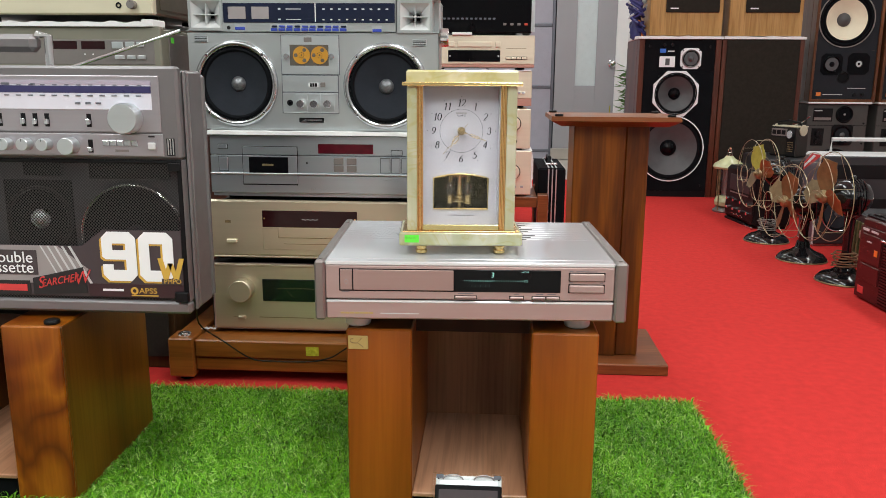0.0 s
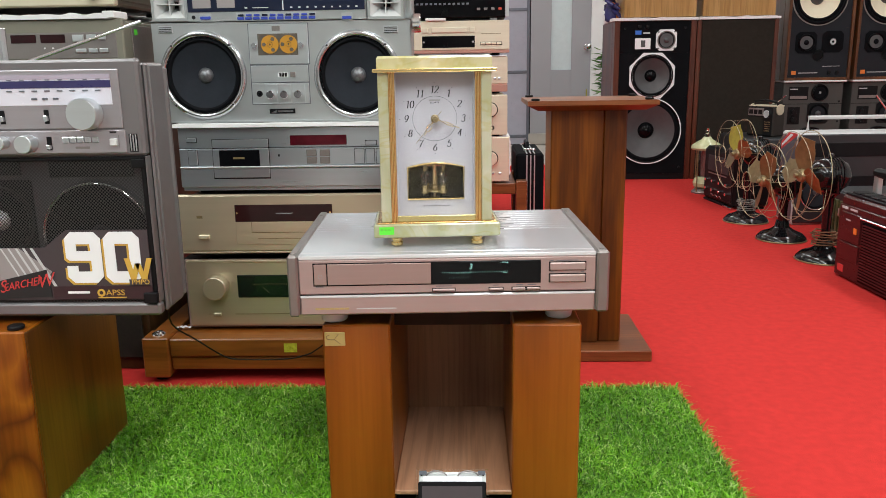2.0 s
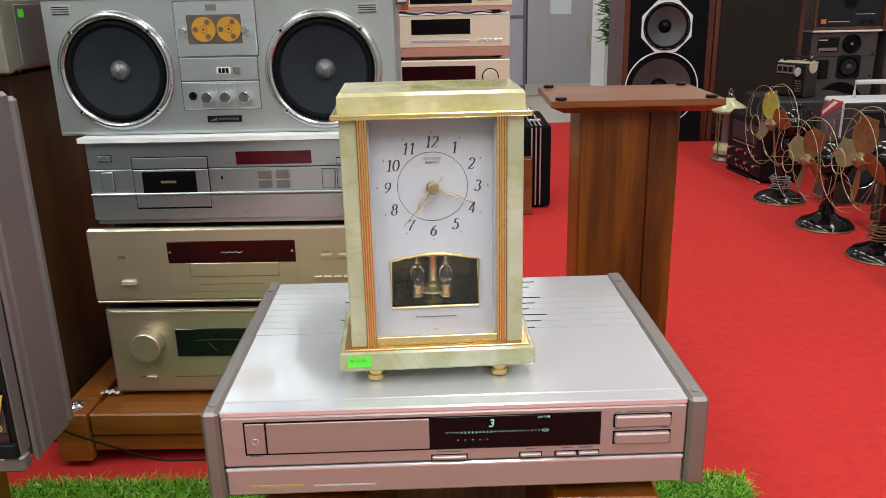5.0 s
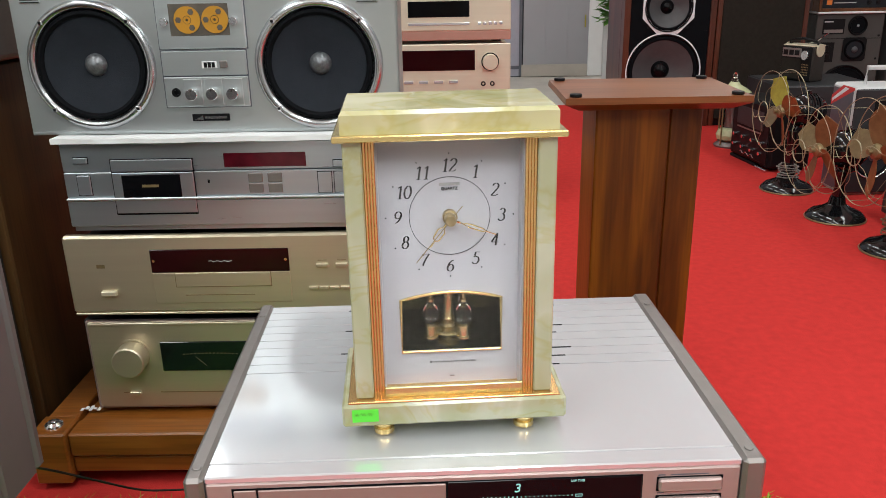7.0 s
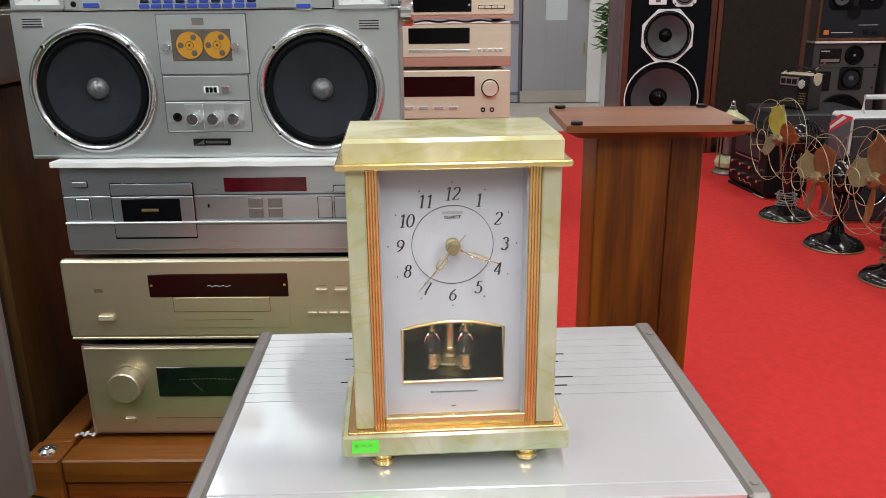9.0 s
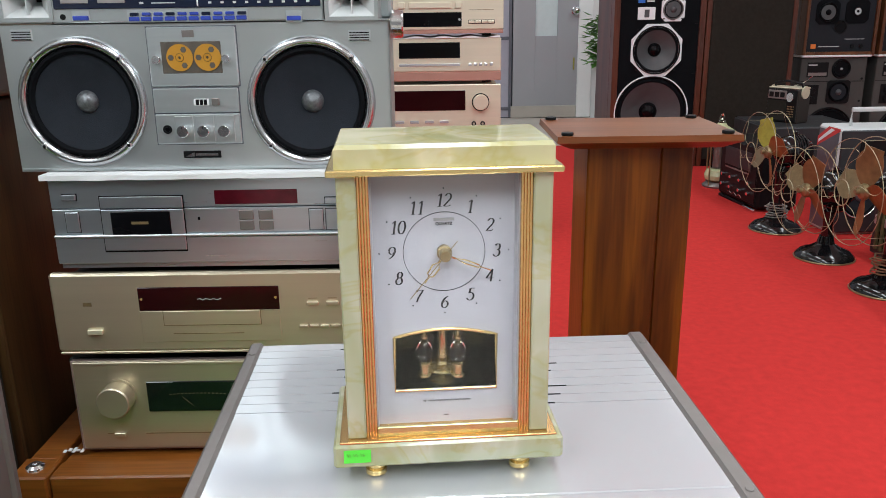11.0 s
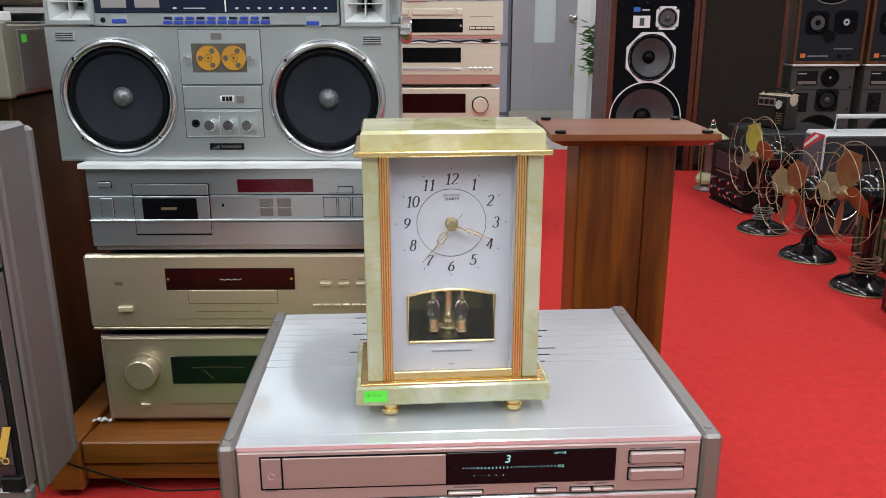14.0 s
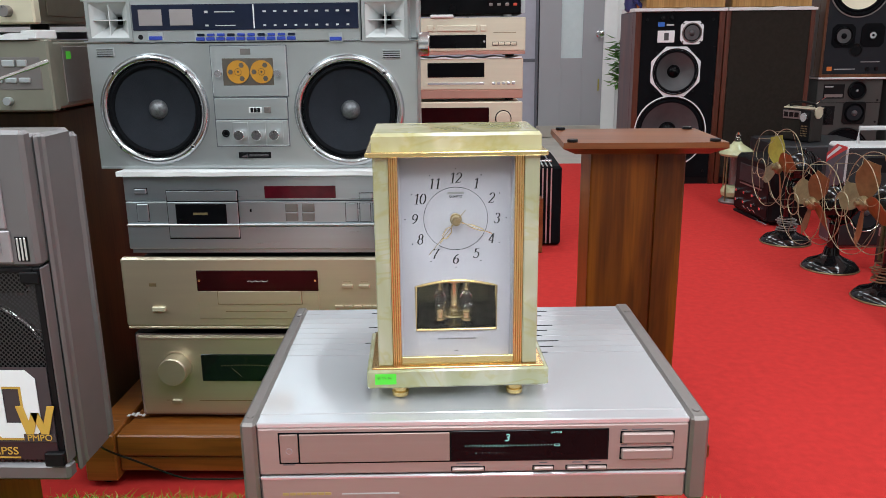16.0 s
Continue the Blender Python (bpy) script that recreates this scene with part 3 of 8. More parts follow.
blades.data.materials.append(MAT["turf"])
blades.parent = turf_mat
blades.matrix_parent_inverse = Matrix.Translation((0.6, 0.4, 0.0))
blades["kind"] = "stuff"
blades2 = new("turf_pile", turf(-1.75, -0.72, -0.12, 0.516, 30000))
blades2.data.materials.append(MAT["turf"])
blades2.parent = turf_mat
blades2.matrix_parent_inverse = Matrix.Translation((0.6, 0.4, 0.0))
blades2["kind"] = "stuff"
# sparse unseen front strip, added to cut red carpet light on the fronts
blades3 = new("turf_pile", turf(-1.75, 0.458, -0.42, -0.12, 30000))
blades3.data.materials.append(MAT["turf"])
blades3.parent = turf_mat
blades3.matrix_parent_inverse = Matrix.Translation((0.6, 0.4, 0.0))
blades3["kind"] = "stuff"


# ---- low wooden equipment stands ----
def low_stand(cx, y0, post, label, plaque, h=0.3195, side=0.0, depth=0.285):
    """Two box posts on a base board, with a back panel and a top board between them."""
    th = thing("low_stand", (cx, y0 + 0.14, 0.0), label, "stand", "low wooden stands")
    y1 = y0 + depth
    for s in (-1, 1):
        a, b = sorted((s * 0.0885, s * 0.1865))
        ps = part("post", S().box(cx + a, cx + b - side, y0, y1, 0.0, h, 0.0025), post, th)
        if side:
            part("side_board", S().box(cx + b - side + 0.0003, cx + b, y0 + 0.0008, y1 - 0.0008, 0.0, h - 0.0006, 0.0015), "side_veneer", ps, "dark streaked brown side board")
    part("base_board", S().box(cx - 0.0885, cx + 0.0885, y0 + 0.001, y1 - 0.02, 0.0485, 0.056, 0.0015), "stand_wood_y", th)
    part("back_panel", S().box(cx - 0.0885, cx + 0.0885, y1 - 0.02, y1 - 0.004, 0.02, h - 0.0035), "inner_wood", th)
    # dark colour of this board stands in for shade under the player
    part("top_board", S().box(cx - 0.0885, cx + 0.0885, y0 + 0.07, y1 - 0.021, h - 0.0235, h - 0.0025), "shaded_veneer", th)
    part("plinth_block", S().box(cx - 0.087, cx + 0.087, y0 + 0.012, y0 + 0.04, 0.004, 0.048), "matte_black", th)
    if plaque:
        pl = part("name_plate", S().box(cx - 0.1835, cx - 0.1535, y0 - 0.0015, y0 + 0.001, 0.288, 0.309, 0.0008), "brass_plate", th, "small square gold maker's plate")
        mk = S()
        mk.tube([(cx - 0.163, y0 - 0.0017, 0.306), (cx - 0.1695, y0 - 0.0017, 0.2985), (cx - 0.1605, y0 - 0.0017, 0.2915)], 0.0006, 6)
        mk.tube([(cx - 0.1775 + 0.003 * math.cos(k), y0 - 0.0017, 0.3015 + 0.003 * math.sin(k)) for k in np.linspace(1.0, 5.2, 9)], 0.0006, 6)
        mk.box(cx - 0.178, cx - 0.170, y0 - 0.0021, y0 - 0.0014, 0.2975, 0.2985)
        part("mark", mk, "brass", pl)
    return th


low_stand(-0.001, 0.02, "stand_wood", "warm brown wooden stand under the CD player, open in front", True, depth=0.325)
low_stand(-0.8175, 0.029, "swirl_wood", "brown wooden stand with dark swirling grain on grass", False, 0.307, 0.004, 0.300).rotation_euler.z = radians(0.5)
for px, py, tall in ((-0.653, 0.047, 0.0065), (-0.975, 0.047, 0.0065), (-0.655, 0.165, 0.0126), (-0.975, 0.165, 0.0126)):
    solid("felt_pad", S().cyl((px, py, 0.307), 0.012, 0.0, tall, "z", 24, 0.0015), "black", "small round black rubber pad on the wooden stand", "pad", "", "rubber pads")


# ---- CD player ----
def cd_player():
    zb, zt = 0.342, 0.428
    th = thing("cd_player", (-0.006, 0.165, 0.325), "champagne silver CD player with grey side cheeks", "cd player")
    body = S().box(-0.2125, 0.2015, 0.011, 0.326, zb, zt - 0.006)
    part("chassis", body, "black", th)
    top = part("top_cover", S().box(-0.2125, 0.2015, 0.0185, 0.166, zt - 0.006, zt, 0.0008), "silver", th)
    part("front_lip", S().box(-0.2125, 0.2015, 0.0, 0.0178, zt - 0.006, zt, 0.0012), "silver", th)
    pitch = 0.0177
    for k in range(9):
        y = 0.1672 + k * pitch
        part("vent_slat", S().box(-0.2125, 0.2015, y, y + pitch - 0.0009, zt - 0.006, zt - 0.0002, 0.0002), "silver", th)
        e = 0.083 + 0.018 * ((k * 7) % 3) / 2
        part("vent_slot", S().box(-0.006 - e - 0.018, -0.006 + e + 0.011, y - 0.0014, y + 0.0001, zt - 0.004, zt + 0.0003), "matte_black", th)
    for s in (-1, 1):
        a, b = sorted((-0.0055 + s * 0.2073, -0.0055 + s * 0.2222 + 0.0015 * (1 + s)))
        ch = part("side_cheek", S().box(a, b, -0.004, 0.333, zb - 0.001, zt + 0.0012, 0.003), "side_grey", th, "grey metal side cheek")
        for y in (0.012, 0.30):
            part("screw", S().cyl(((a + b) / 2, y, zt + 0.001), 0.0036, 0, 0.0014, "z", 16, 0.0005), "side_grey", ch)
    # fascia colour carries the carpet's pink reflection and is darker than the top
    up = part("front_panel", S().box(-0.2125, 0.2015, 0.0, 0.011, 0.3725, zt - 0.0062, 0.0015), "silver_front", th, "brushed champagne fascia with pink carpet reflection in its colour")
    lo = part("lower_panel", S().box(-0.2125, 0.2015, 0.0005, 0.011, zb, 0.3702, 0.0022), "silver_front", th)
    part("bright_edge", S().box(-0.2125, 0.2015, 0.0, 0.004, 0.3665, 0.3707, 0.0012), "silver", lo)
    part("recess", S().box(-0.1925, 0.1245, -0.0004, 0.003, 0.3845, 0.4175), "matte_black", up)
    part("power_button", S().box(-0.191, -0.1738, -0.0014, 0.003, 0.3862, 0.416, 0.0006), "tray_metal", up)
    part("power_mark", S().ring((-0.1824, -0.0015, 0.3985), 0.0026, 0.0032, -0.0003, 0.0003, "y", 20), "silver", up)
    part("disc_tray", S().box(-0.1722, -0.0285, -0.0018, 0.003, 0.3862, 0.416, 0.0006), "tray_metal", up, "brushed metal disc drawer with red carpet reflection in its colour")
    dsp = part("display", S().box(-0.0272, 0.1236, -0.0012, 0.003, 0.3852, 0.417, 0.0004), "gloss_black", up, "black glass display window")
    num = S().text("3", 0.0265, -0.0014, 0.4095, 0.011, shear=0.18)
    part("digit", num, "vfd", dsp)
    dots = S()
    for k in range(26):
        x = -0.0135 + k * 0.0033
        tall = 0.0014 if 4 <= k <= 12 else 0.0006
        dots.box(x, x + 0.0009, -0.0015, -0.0012, 0.4018 - tall, 0.4018 + tall * 0.3)
        if 3 <= k <= 12 and k % 2:
            dots.box(x, x + 0.0008, -0.0015, -0.0012, 0.3935, 0.3942)
    part("track_dots", dots, "vfd", dsp)
    part("caption", S().text("LAP TIME", 0.0735, -0.0014, 0.4147, 0.0026), "vfd", dsp)
    fr = S().box(0.072, 0.0775, -0.0015, -0.0012, 0.4002, 0.4006).box(0.072, 0.0775, -0.0015, -0.0012, 0.4021, 0.4025)
    fr.box(0.072, 0.0724, -0.0015, -0.0012, 0.4002, 0.4025).box(0.0771, 0.0775, -0.0015, -0.0012, 0.4002, 0.4025)
    part("repeat_frame", fr, "vfd", dsp)
    for z0, z1 in ((0.4025, 0.4135), (0.3855, 0.3965)):
        w = part("button_well", S().box(0.1355, 0.1875, -0.0003, 0.003, z0 - 0.001, z1 + 0.001), "matte_black", up)
        part("button", S().box(0.1367, 0.1863, -0.0042, 0.003, z0, z1, 0.0014), "silver_front", w)
    for x0, x1 in ((-0.027, 0.005), (0.052, 0.072), (0.084, 0.1035), (0.1042, 0.1235)):
        w = part("button_well", S().box(x0 - 0.0005, x1 + 0.0005, -0.0002, 0.003, 0.3741, 0.3793), "matte_black", up)
        part("button", S().box(x0 + 0.0006, x1 - 0.0006, -0.0036, 0.003, 0.3752, 0.3785, 0.0009), "silver_front", w)
    for x0, x1, z in ((-0.022, 0.0, 0.3815), (0.058, 0.066, 0.3815), (0.09, 0.10, 0.3815), (0.106, 0.118, 0.3815), (0.1365, 0.142, 0.4155),
                      (0.146, 0.176, 0.4155), (0.1365, 0.142, 0.3992), (0.18, 0.1845, 0.3992), (-0.189, -0.178, 0.383)):
        part("caption", S().box(x0, x1, -0.0002, 0.0005, z, z + 0.0011), "mullion", up)
    for k in range(7):
        part("maker_mark", S().box(-0.1915 + k * 0.0069, -0.1857 + k * 0.0069, 0.0, 0.001, 0.3502, 0.3528), "brass_plate", lo)
    part("caption", S().box(-0.134, -0.078, 0.0003, 0.001, 0.3502, 0.3516), "pale_print", lo)
    for x in (-0.172, 0.158):
        for y in (0.052, 0.285):
            ft = S().lathe((x, y, 0.3197), [(0.017, 0.0), (0.019, 0.002), (0.0205, 0.016), (0.0215, 0.019), (0.0215, 0.0225)], "z", 32)
            part("foot", ft, "foot_silver", th, "round turned metal foot")
    th.rotation_euler = (0, 0, radians(2.4))
    th.location += Vector((-0.006, 0.003, 0.0))
    return th


cd_player()


# ---- onyx mantel clock ----
CX, CY, CZ = -0.0230, 0.045, 0.4292


MAT["dial_print"] = surface("dial_print", (0.30, 0.29, 0.29), 0.5, var=0.05)
MAT["pendulum_gold"] = surface("pendulum_gold", (0.56, 0.45, 0.24), 0.22, 0.85, var=0.05, rough_var=0.04)


def pen_numeral(word, x, y, z, size, slant=0.16):
    """Italic numerals with thick upright and hairline level strokes, centred on x and z, facing -y."""
    def arc(cx, cz, rx, rz, a0, a1, n=16):
        return [(cx + rx * math.cos(radians(a0 + (a1 - a0) * k / n)), cz + rz * math.sin(radians(a0 + (a1 - a0) * k / n))) for k in range(n + 1)]

    def six():
        return [arc(0.28, 0.28, 0.23, 0.28, 0, 360), arc(0.62, 0.30, 0.57, 0.66, 180, 108)]

    strokes = {
        "0": lambda: [arc(0.28, 0.5, 0.25, 0.5, 0, 360, 24)],
        "1": lambda: [[(0.10, 0.84), (0.22, 0.92), (0.32, 1.0)], [(0.30, 1.0), (0.30, 0.0)], [(0.14, 0.0), (0.46, 0.0)]],
        "2": lambda: [arc(0.28, 0.74, 0.22, 0.26, 165, -38) + [(0.04, 0.03)], [(0.04, 0.03), (0.40, 0.03), (0.54, 0.12)]],
        "3": lambda: [arc(0.27, 0.77, 0.19, 0.23, 155, -90), arc(0.26, 0.28, 0.24, 0.28, 88, -155)],
        "4": lambda: [[(0.40, 0.0), (0.40, 1.0)], [(0.40, 1.0), (0.02, 0.28)], [(0.02, 0.28), (0.57, 0.28)]],
        "5": lambda: [[(0.50, 0.98), (0.17, 0.98)], [(0.17, 0.98), (0.12, 0.57)], arc(0.24, 0.31, 0.26, 0.31, 118, -152)],
        "6": six,
        "7": lambda: [[(0.04, 0.84), (0.08, 0.97)], [(0.07, 0.97), (0.54, 0.97)], [(0.54, 0.97), (0.36, 0.62), (0.22, 0.28), (0.18, 0.0)]],
        "8": lambda: [arc(0.28, 0.77, 0.18, 0.23, 0, 360), arc(0.28, 0.28, 0.23, 0.28, 0, 360)],
        "9": lambda: [[(0.56 - px, 1.0 - pz) for px, pz in st] for st in six()],
    }
    s = S()
    wide = 0.56 + 0.58 * (len(word) - 1)
    for i, ch in enumerate(word):
        for j, line in enumerate(strokes[ch]()):
            pts = [Vector((px + 0.58 * i - wide / 2, 0.0, pz - 0.5)) for px, pz in line]
            left, right = [], []
            for k, p in enumerate(pts):
                d = (pts[min(k + 1, len(pts) - 1)] - pts[max(k - 1, 0)]).normalized()
                if line[0] == line[-1] and k in (0, len(pts) - 1):
                    d = Vector((0, 0, 1))
                half = 0.020 + 0.052 * abs(d.z) ** 1.4
                nv = Vector((-d.z, 0, d.x)) * half
                left.append(p + nv)
                right.append(p - nv)
            for k in range(len(pts) - 1):
                quad = [left[k], left[k + 1], right[k + 1], right[k]]
                s.prism([(x + (v.x + slant * v.z) * size, z + v.z * size) for v in quad], y - 0.0002 - 0.00003 * j, y + 0.0002)
    return s


def mantel_clock():
    th = thing("mantel_clock", (CX, CY + 0.05, CZ), "pale green onyx mantel clock with gilt columns on a CD player", "clock")
    for x in (-0.058, 0.058):
        for y in (0.016, 0.09):
            c = (CX + x, CY + y, CZ)
            part("foot", S().lathe(c, [(0.0065, 0), (0.0085, 0.001), (0.0085, 0.005), (0.0062, 0.006), (0.0062, 0.0072), (0.008, 0.0080), (0.008, 0.011), (0.0066, 0.0118), (0.0066, 0.0137)], "z", 24), "gold", th, "turned gilt foot")
    b0, b1 = CZ + 0.0135, CZ + 0.0330
    part("base_slab", S().box(CX - 0.0905, CX + 0.0905, CY, CY + 0.108, b0, b1, 0.002), "onyx", th)
    part("base_gilt", S().box(CX - 0.0855, CX + 0.0855, CY + 0.002, CY + 0.104, b1, b1 + 0.0020, 0.0006), "copper", th)
    z0, z1 = b1 + 0.0020, 0.6735
    for s in (-1, 1):
        a, b = sorted((CX + s * 0.0645, CX + s * 0.0788))
        part("onyx_column", S().box(a, b, CY + 0.007, CY + 0.097, z0, z1, 0.0012), "onyx", th)
        for k in range(4):
            x = CX + s * (0.0568 + 0.0022 * k)
            part("flute", S().cyl((x, CY + 0.0105, 0), 0.00115, z0, z1, "z", 10), "copper", th)
        a, b = sorted((CX + s * 0.0556, CX + s * 0.0645))
        part("pilaster", S().box(a, b, CY + 0.0105, CY + 0.093, z0, z1), "copper", th)
        a, b = sorted((CX + s * 0.0543, CX + s * 0.0556))
        part("inner_side", S().box(a, b, CY + 0.013, CY + 0.05, z0, z1), "dial", th)
    part("cornice_gilt", S().box(CX - 0.0855, CX + 0.0855, CY + 0.001, CY + 0.104, z1, z1 + 0.0048, 0.001), "gold", th)
    tp = S()
    t0, t1 = z1 + 0.0048, z1 + 0.0218
    xs, ys = (0.0795, 0.0775), ((CY + 0.0065, CY + 0.0985), (CY + 0.0085, CY + 0.0965))
    vs = []
    for (hx, (ya, yb), z) in ((xs[0], ys[0], t0), (xs[0], ys[0], t1 - 0.003), (xs[1], ys[1], t1)):
        vs += [(CX - hx, ya, z), (CX + hx, ya, z), (CX + hx, yb, z), (CX - hx, yb, z)]
    fs = [(0, 1, 2, 3), (8, 9, 10, 11)] + [(4 * r + k, 4 * r + (k + 1) % 4, 4 * r + 4 + (k + 1) % 4, 4 * r + 4 + k) for r in (0, 1) for k in range(4)]
    part("top_slab", tp.add(vs, fs), "honey_onyx", th, "honey-toned onyx slab", smooth=0)
    part("back_panel", S().box(CX - 0.0655, CX + 0.0655, CY + 0.088, CY + 0.094, z0, z1), "pale_gold", th)
    # dial sheet with an arched opening for the pendulum chamber
    DY = CY + 0.030
    wx0, wx1, wz0, wzs, arch = -0.0405, 0.0405, 0.4935, 0.5395, 0.0058
    dial = S()
    X0, X1 = CX - 0.0543, CX + 0.0543
    dial.box(X0, CX + wx0, DY, DY + 0.002, z0, z1)
    dial.box(CX + wx1, X1, DY, DY + 0.002, z0, z1)
    dial.box(CX + wx0, CX + wx1, DY, DY + 0.002, z0, wz0)
    n = 14
    arc = [(CX + wx0 + (wx1 - wx0) * k / n, wzs + arch * math.sin(math.pi * k / n)) for k in range(n + 1)]
    for (xa, za), (xb, zb2) in zip(arc[:-1], arc[1:]):
        dial.prism([(xa, za), (xb, zb2), (xb, z1), (xa, z1)], DY, DY + 0.002)
    d = part("dial", dial, "dial", th, "white dial with black italic numerals")
    rim = [(CX + wx0, wz0), (CX + wx0, wzs)] + arc[1:-1] + [(CX + wx1, wzs), (CX + wx1, wz0)]
    part("window_rim", S().tube([(x, DY - 0.001, z) for x, z in rim], 0.0013, 8, True), "gold", th, "polished gilt window frame")
    cz = 0.6085
    FY = DY - 0.0006
    R = 0.0405
    for k, word in enumerate(["12", "1", "2", "3", "4", "5", "6", "7", "8", "9", "10", "11"]):
        a = radians(90 - 30 * k)
        part("numeral", pen_numeral(word, CX + 0.0003 + R * math.cos(a), FY, cz + R * math.sin(a), 0.0100), "ink", d, smooth=0)
        dr = 0.0497
        part("hour_dot", S().cyl((CX + dr * math.cos(a), FY, cz + dr * math.sin(a)), 0.0006, -0.0001, 0.0005, "y", 8), "ink", d)
    part("chapter_ring", S().ring((CX, FY, cz), 0.03125, 0.0316, -0.0001, 0.0004, "y", 72), "ink", d)
    part("maker_bar", S().box(CX - 0.008, CX + 0.008, FY, FY + 0.0004, cz + 0.0245, cz + 0.0268), "dial_print", d)
    part("caption", S().text("QUARTZ", CX, FY, cz + 0.0222, 0.0032), "ink", d)
    script = S()
    for k, (xa, xb) in enumerate(((-0.0185, -0.0165), (-0.0145, -0.0085), (-0.007, 0.0015), (0.003, 0.0065), (0.008, 0.0145), (0.0155, 0.0195))):
        script.tube([(CX + xa + (xb - xa) * q / 8, FY, 0.4835 + 0.0009 * math.sin(q * 2.4 + k)) for q in range(9)], 0.00034, 5)
    part("script_line", script, "ink", d)
    part("caption", S().box(CX - 0.002, CX + 0.002, FY, FY + 0.0004, 0.4700, 0.4706), "ink", d)

    def hand(angle, length, wide, y, tail=0.0):
        a = radians(90 - angle)
        u, w = Vector((math.cos(a), 0, math.sin(a))), Vector((-math.sin(a), 0, math.cos(a)))
        c = Vector((CX, y, cz))
        loop = [c + u * 0.008, c + u * (length * 0.45) + w * wide, c + u * (length * 0.72) + w * wide * 0.8, c + u * length * 0.78,
                c + u * (length * 0.72) - w * wide * 0.8, c + u * (length * 0.45) - w * wide]
        s = S().tube(loop, 0.00058, 6, True).tube([c + u * 0.004, c + u * 0.0085], 0.0008, 6)
        return s.tube([c + u * length * 0.78, c + u * length], 0.00045, 6)

    part("hour_hand", hand(214, 0.028, 0.0031, DY - 0.006), "gold", th)
    part("minute_hand", hand(111, 0.0375, 0.0014, DY - 0.009), "gold", th)
    a = radians(90 - 219)
    u = Vector((math.cos(a), 0, math.sin(a)))
    c = Vector((CX, DY - 0.012, cz))
    part("second_hand", S().tube([c - u * 0.0145, c - u * 0.003, c + u * 0.004, c + u * 0.043], 0.00035, 6), "brass", th)
    part("hub", S().lathe((CX, DY, cz), [(0.0058, 0.0), (0.0058, -0.005), (0.0046, -0.006), (0.0046, -0.0135), (0.004, -0.0148), (0, -0.0148)], "y", 28), "brass", th)
    # pendulum chamber: dark mirrors round a turning pendulum with glass bulbs
    part("chamber", S().box(CX - 0.046, CX + 0.046, CY + 0.074, CY + 0.078, 0.486, 0.550), "chamber", th)
    part("chamber_floor", S().box(CX - 0.046, CX + 0.046, DY + 0.003, CY + 0.073, 0.486, 0.4905), "chamber", th)
    for s in (-1, 1):
        a, b = sorted((CX + s * 0.043, CX + s * 0.046))
        part("chamber_side", S().box(a, b, DY + 0.003, CY + 0.073, 0.4915, 0.550), "chamber", th)
    rot = (CX - 0.001, CY + 0.052, 0.0)
    part("pendulum_post", S().lathe(rot, [(0.0016, 0.548), (0.0016, 0.5435), (0.0036, 0.5425), (0.0040, 0.5385), (0.0034, 0.5375), (0.0044, 0.5150), (0.0052, 0.5140), (0.0052, 0.5125), (0.0036, 0.5115),
                                          (0.0068, 0.5095), (0.0072, 0.5070), (0.0058, 0.5058), (0.0085, 0.5045), (0.0125, 0.5035), (0.0130, 0.5020), (0.0120, 0.5008), (0.003, 0.5003), (0.003, 0.4905)], "z", 32), "pendulum_gold", th, "gilt rotating pendulum shaft")
    part("pendulum_foot", S().lathe(rot, [(0.0095, 0.4906), (0.0095, 0.4920), (0.0060, 0.4932), (0.0, 0.4932)], "z", 28), "pendulum_gold", th)
    for k in range(4):
        w = radians(38 + 90 * k)
        x, y = rot[0] + 0.0192 * math.cos(w), rot[1] + 0.0150 * math.sin(w)
        part("pendulum_arm", S().tube([(rot[0], rot[1], 0.5022), (x, y, 0.5022)], 0.0014, 6), "pendulum_gold", th)
        part("pendulum_cup", S().lathe((x, y, 0), [(0.002, 0.4992), (0.0056, 0.5000), (0.0056, 0.5016), (0.0040, 0.5026), (0.0042, 0.5085), (0.0050, 0.5095), (0.0050, 0.5110), (0.0030, 0.5120), (0.0, 0.5120)], "z", 20), "pendulum_gold", th)
        part("crystal", S().lathe((x, y, 0), [(0.0030, 0.5122), (0.0056, 0.5150), (0.0066, 0.5200), (0.0062, 0.5250), (0.0042, 0.5292), (0.0022, 0.5312), (0.0022, 0.5330), (0.0, 0.5335)], "z", 20), "clear", th, "clear glass bulb")
        part("pendulum_cap", S().lathe((x, y, 0), [(0.0030, 0.5325), (0.0030, 0.5345), (0.0014, 0.5355), (0.0012, 0.5400), (0.0, 0.5402)], "z", 16), "pendulum_gold", th)
    part("pendulum_ring", S().tube([(rot[0] + 0.0192 * math.cos(2 * math.pi * k / 36), rot[1] + 0.0150 * math.sin(2 * math.pi * k / 36), 0.5412) for k in range(36)], 0.0011, 6, True), "pendulum_gold", th)
    gl = part("front_glass", S().box(CX - 0.0543, CX + 0.0543, CY + 0.0115, CY + 0.0128, z0, z1), "clear", th, "clear flat glass over the dial")
    gl.visible_shadow = False
    part("glass_gilt", S().box(CX - 0.0556, CX + 0.0556, CY + 0.008, CY + 0.0112, z0, z0 + 0.0085, 0.0006), "pale_gold", th)
    th.rotation_euler.z = CLOCK_YAW
    return th


CLOCK_YAW = radians(4.0)
mantel_clock()
tag = thing("price_sticker", (CX - 0.072, CY, 0.450), "small lime green handwritten sticker on the clock base", "sticker")
part("paper", S().box(CX - 0.0825, CX - 0.0615, CY - 0.0006, CY - 0.0002, 0.4478, 0.4588), "lime", tag)
scr = S()
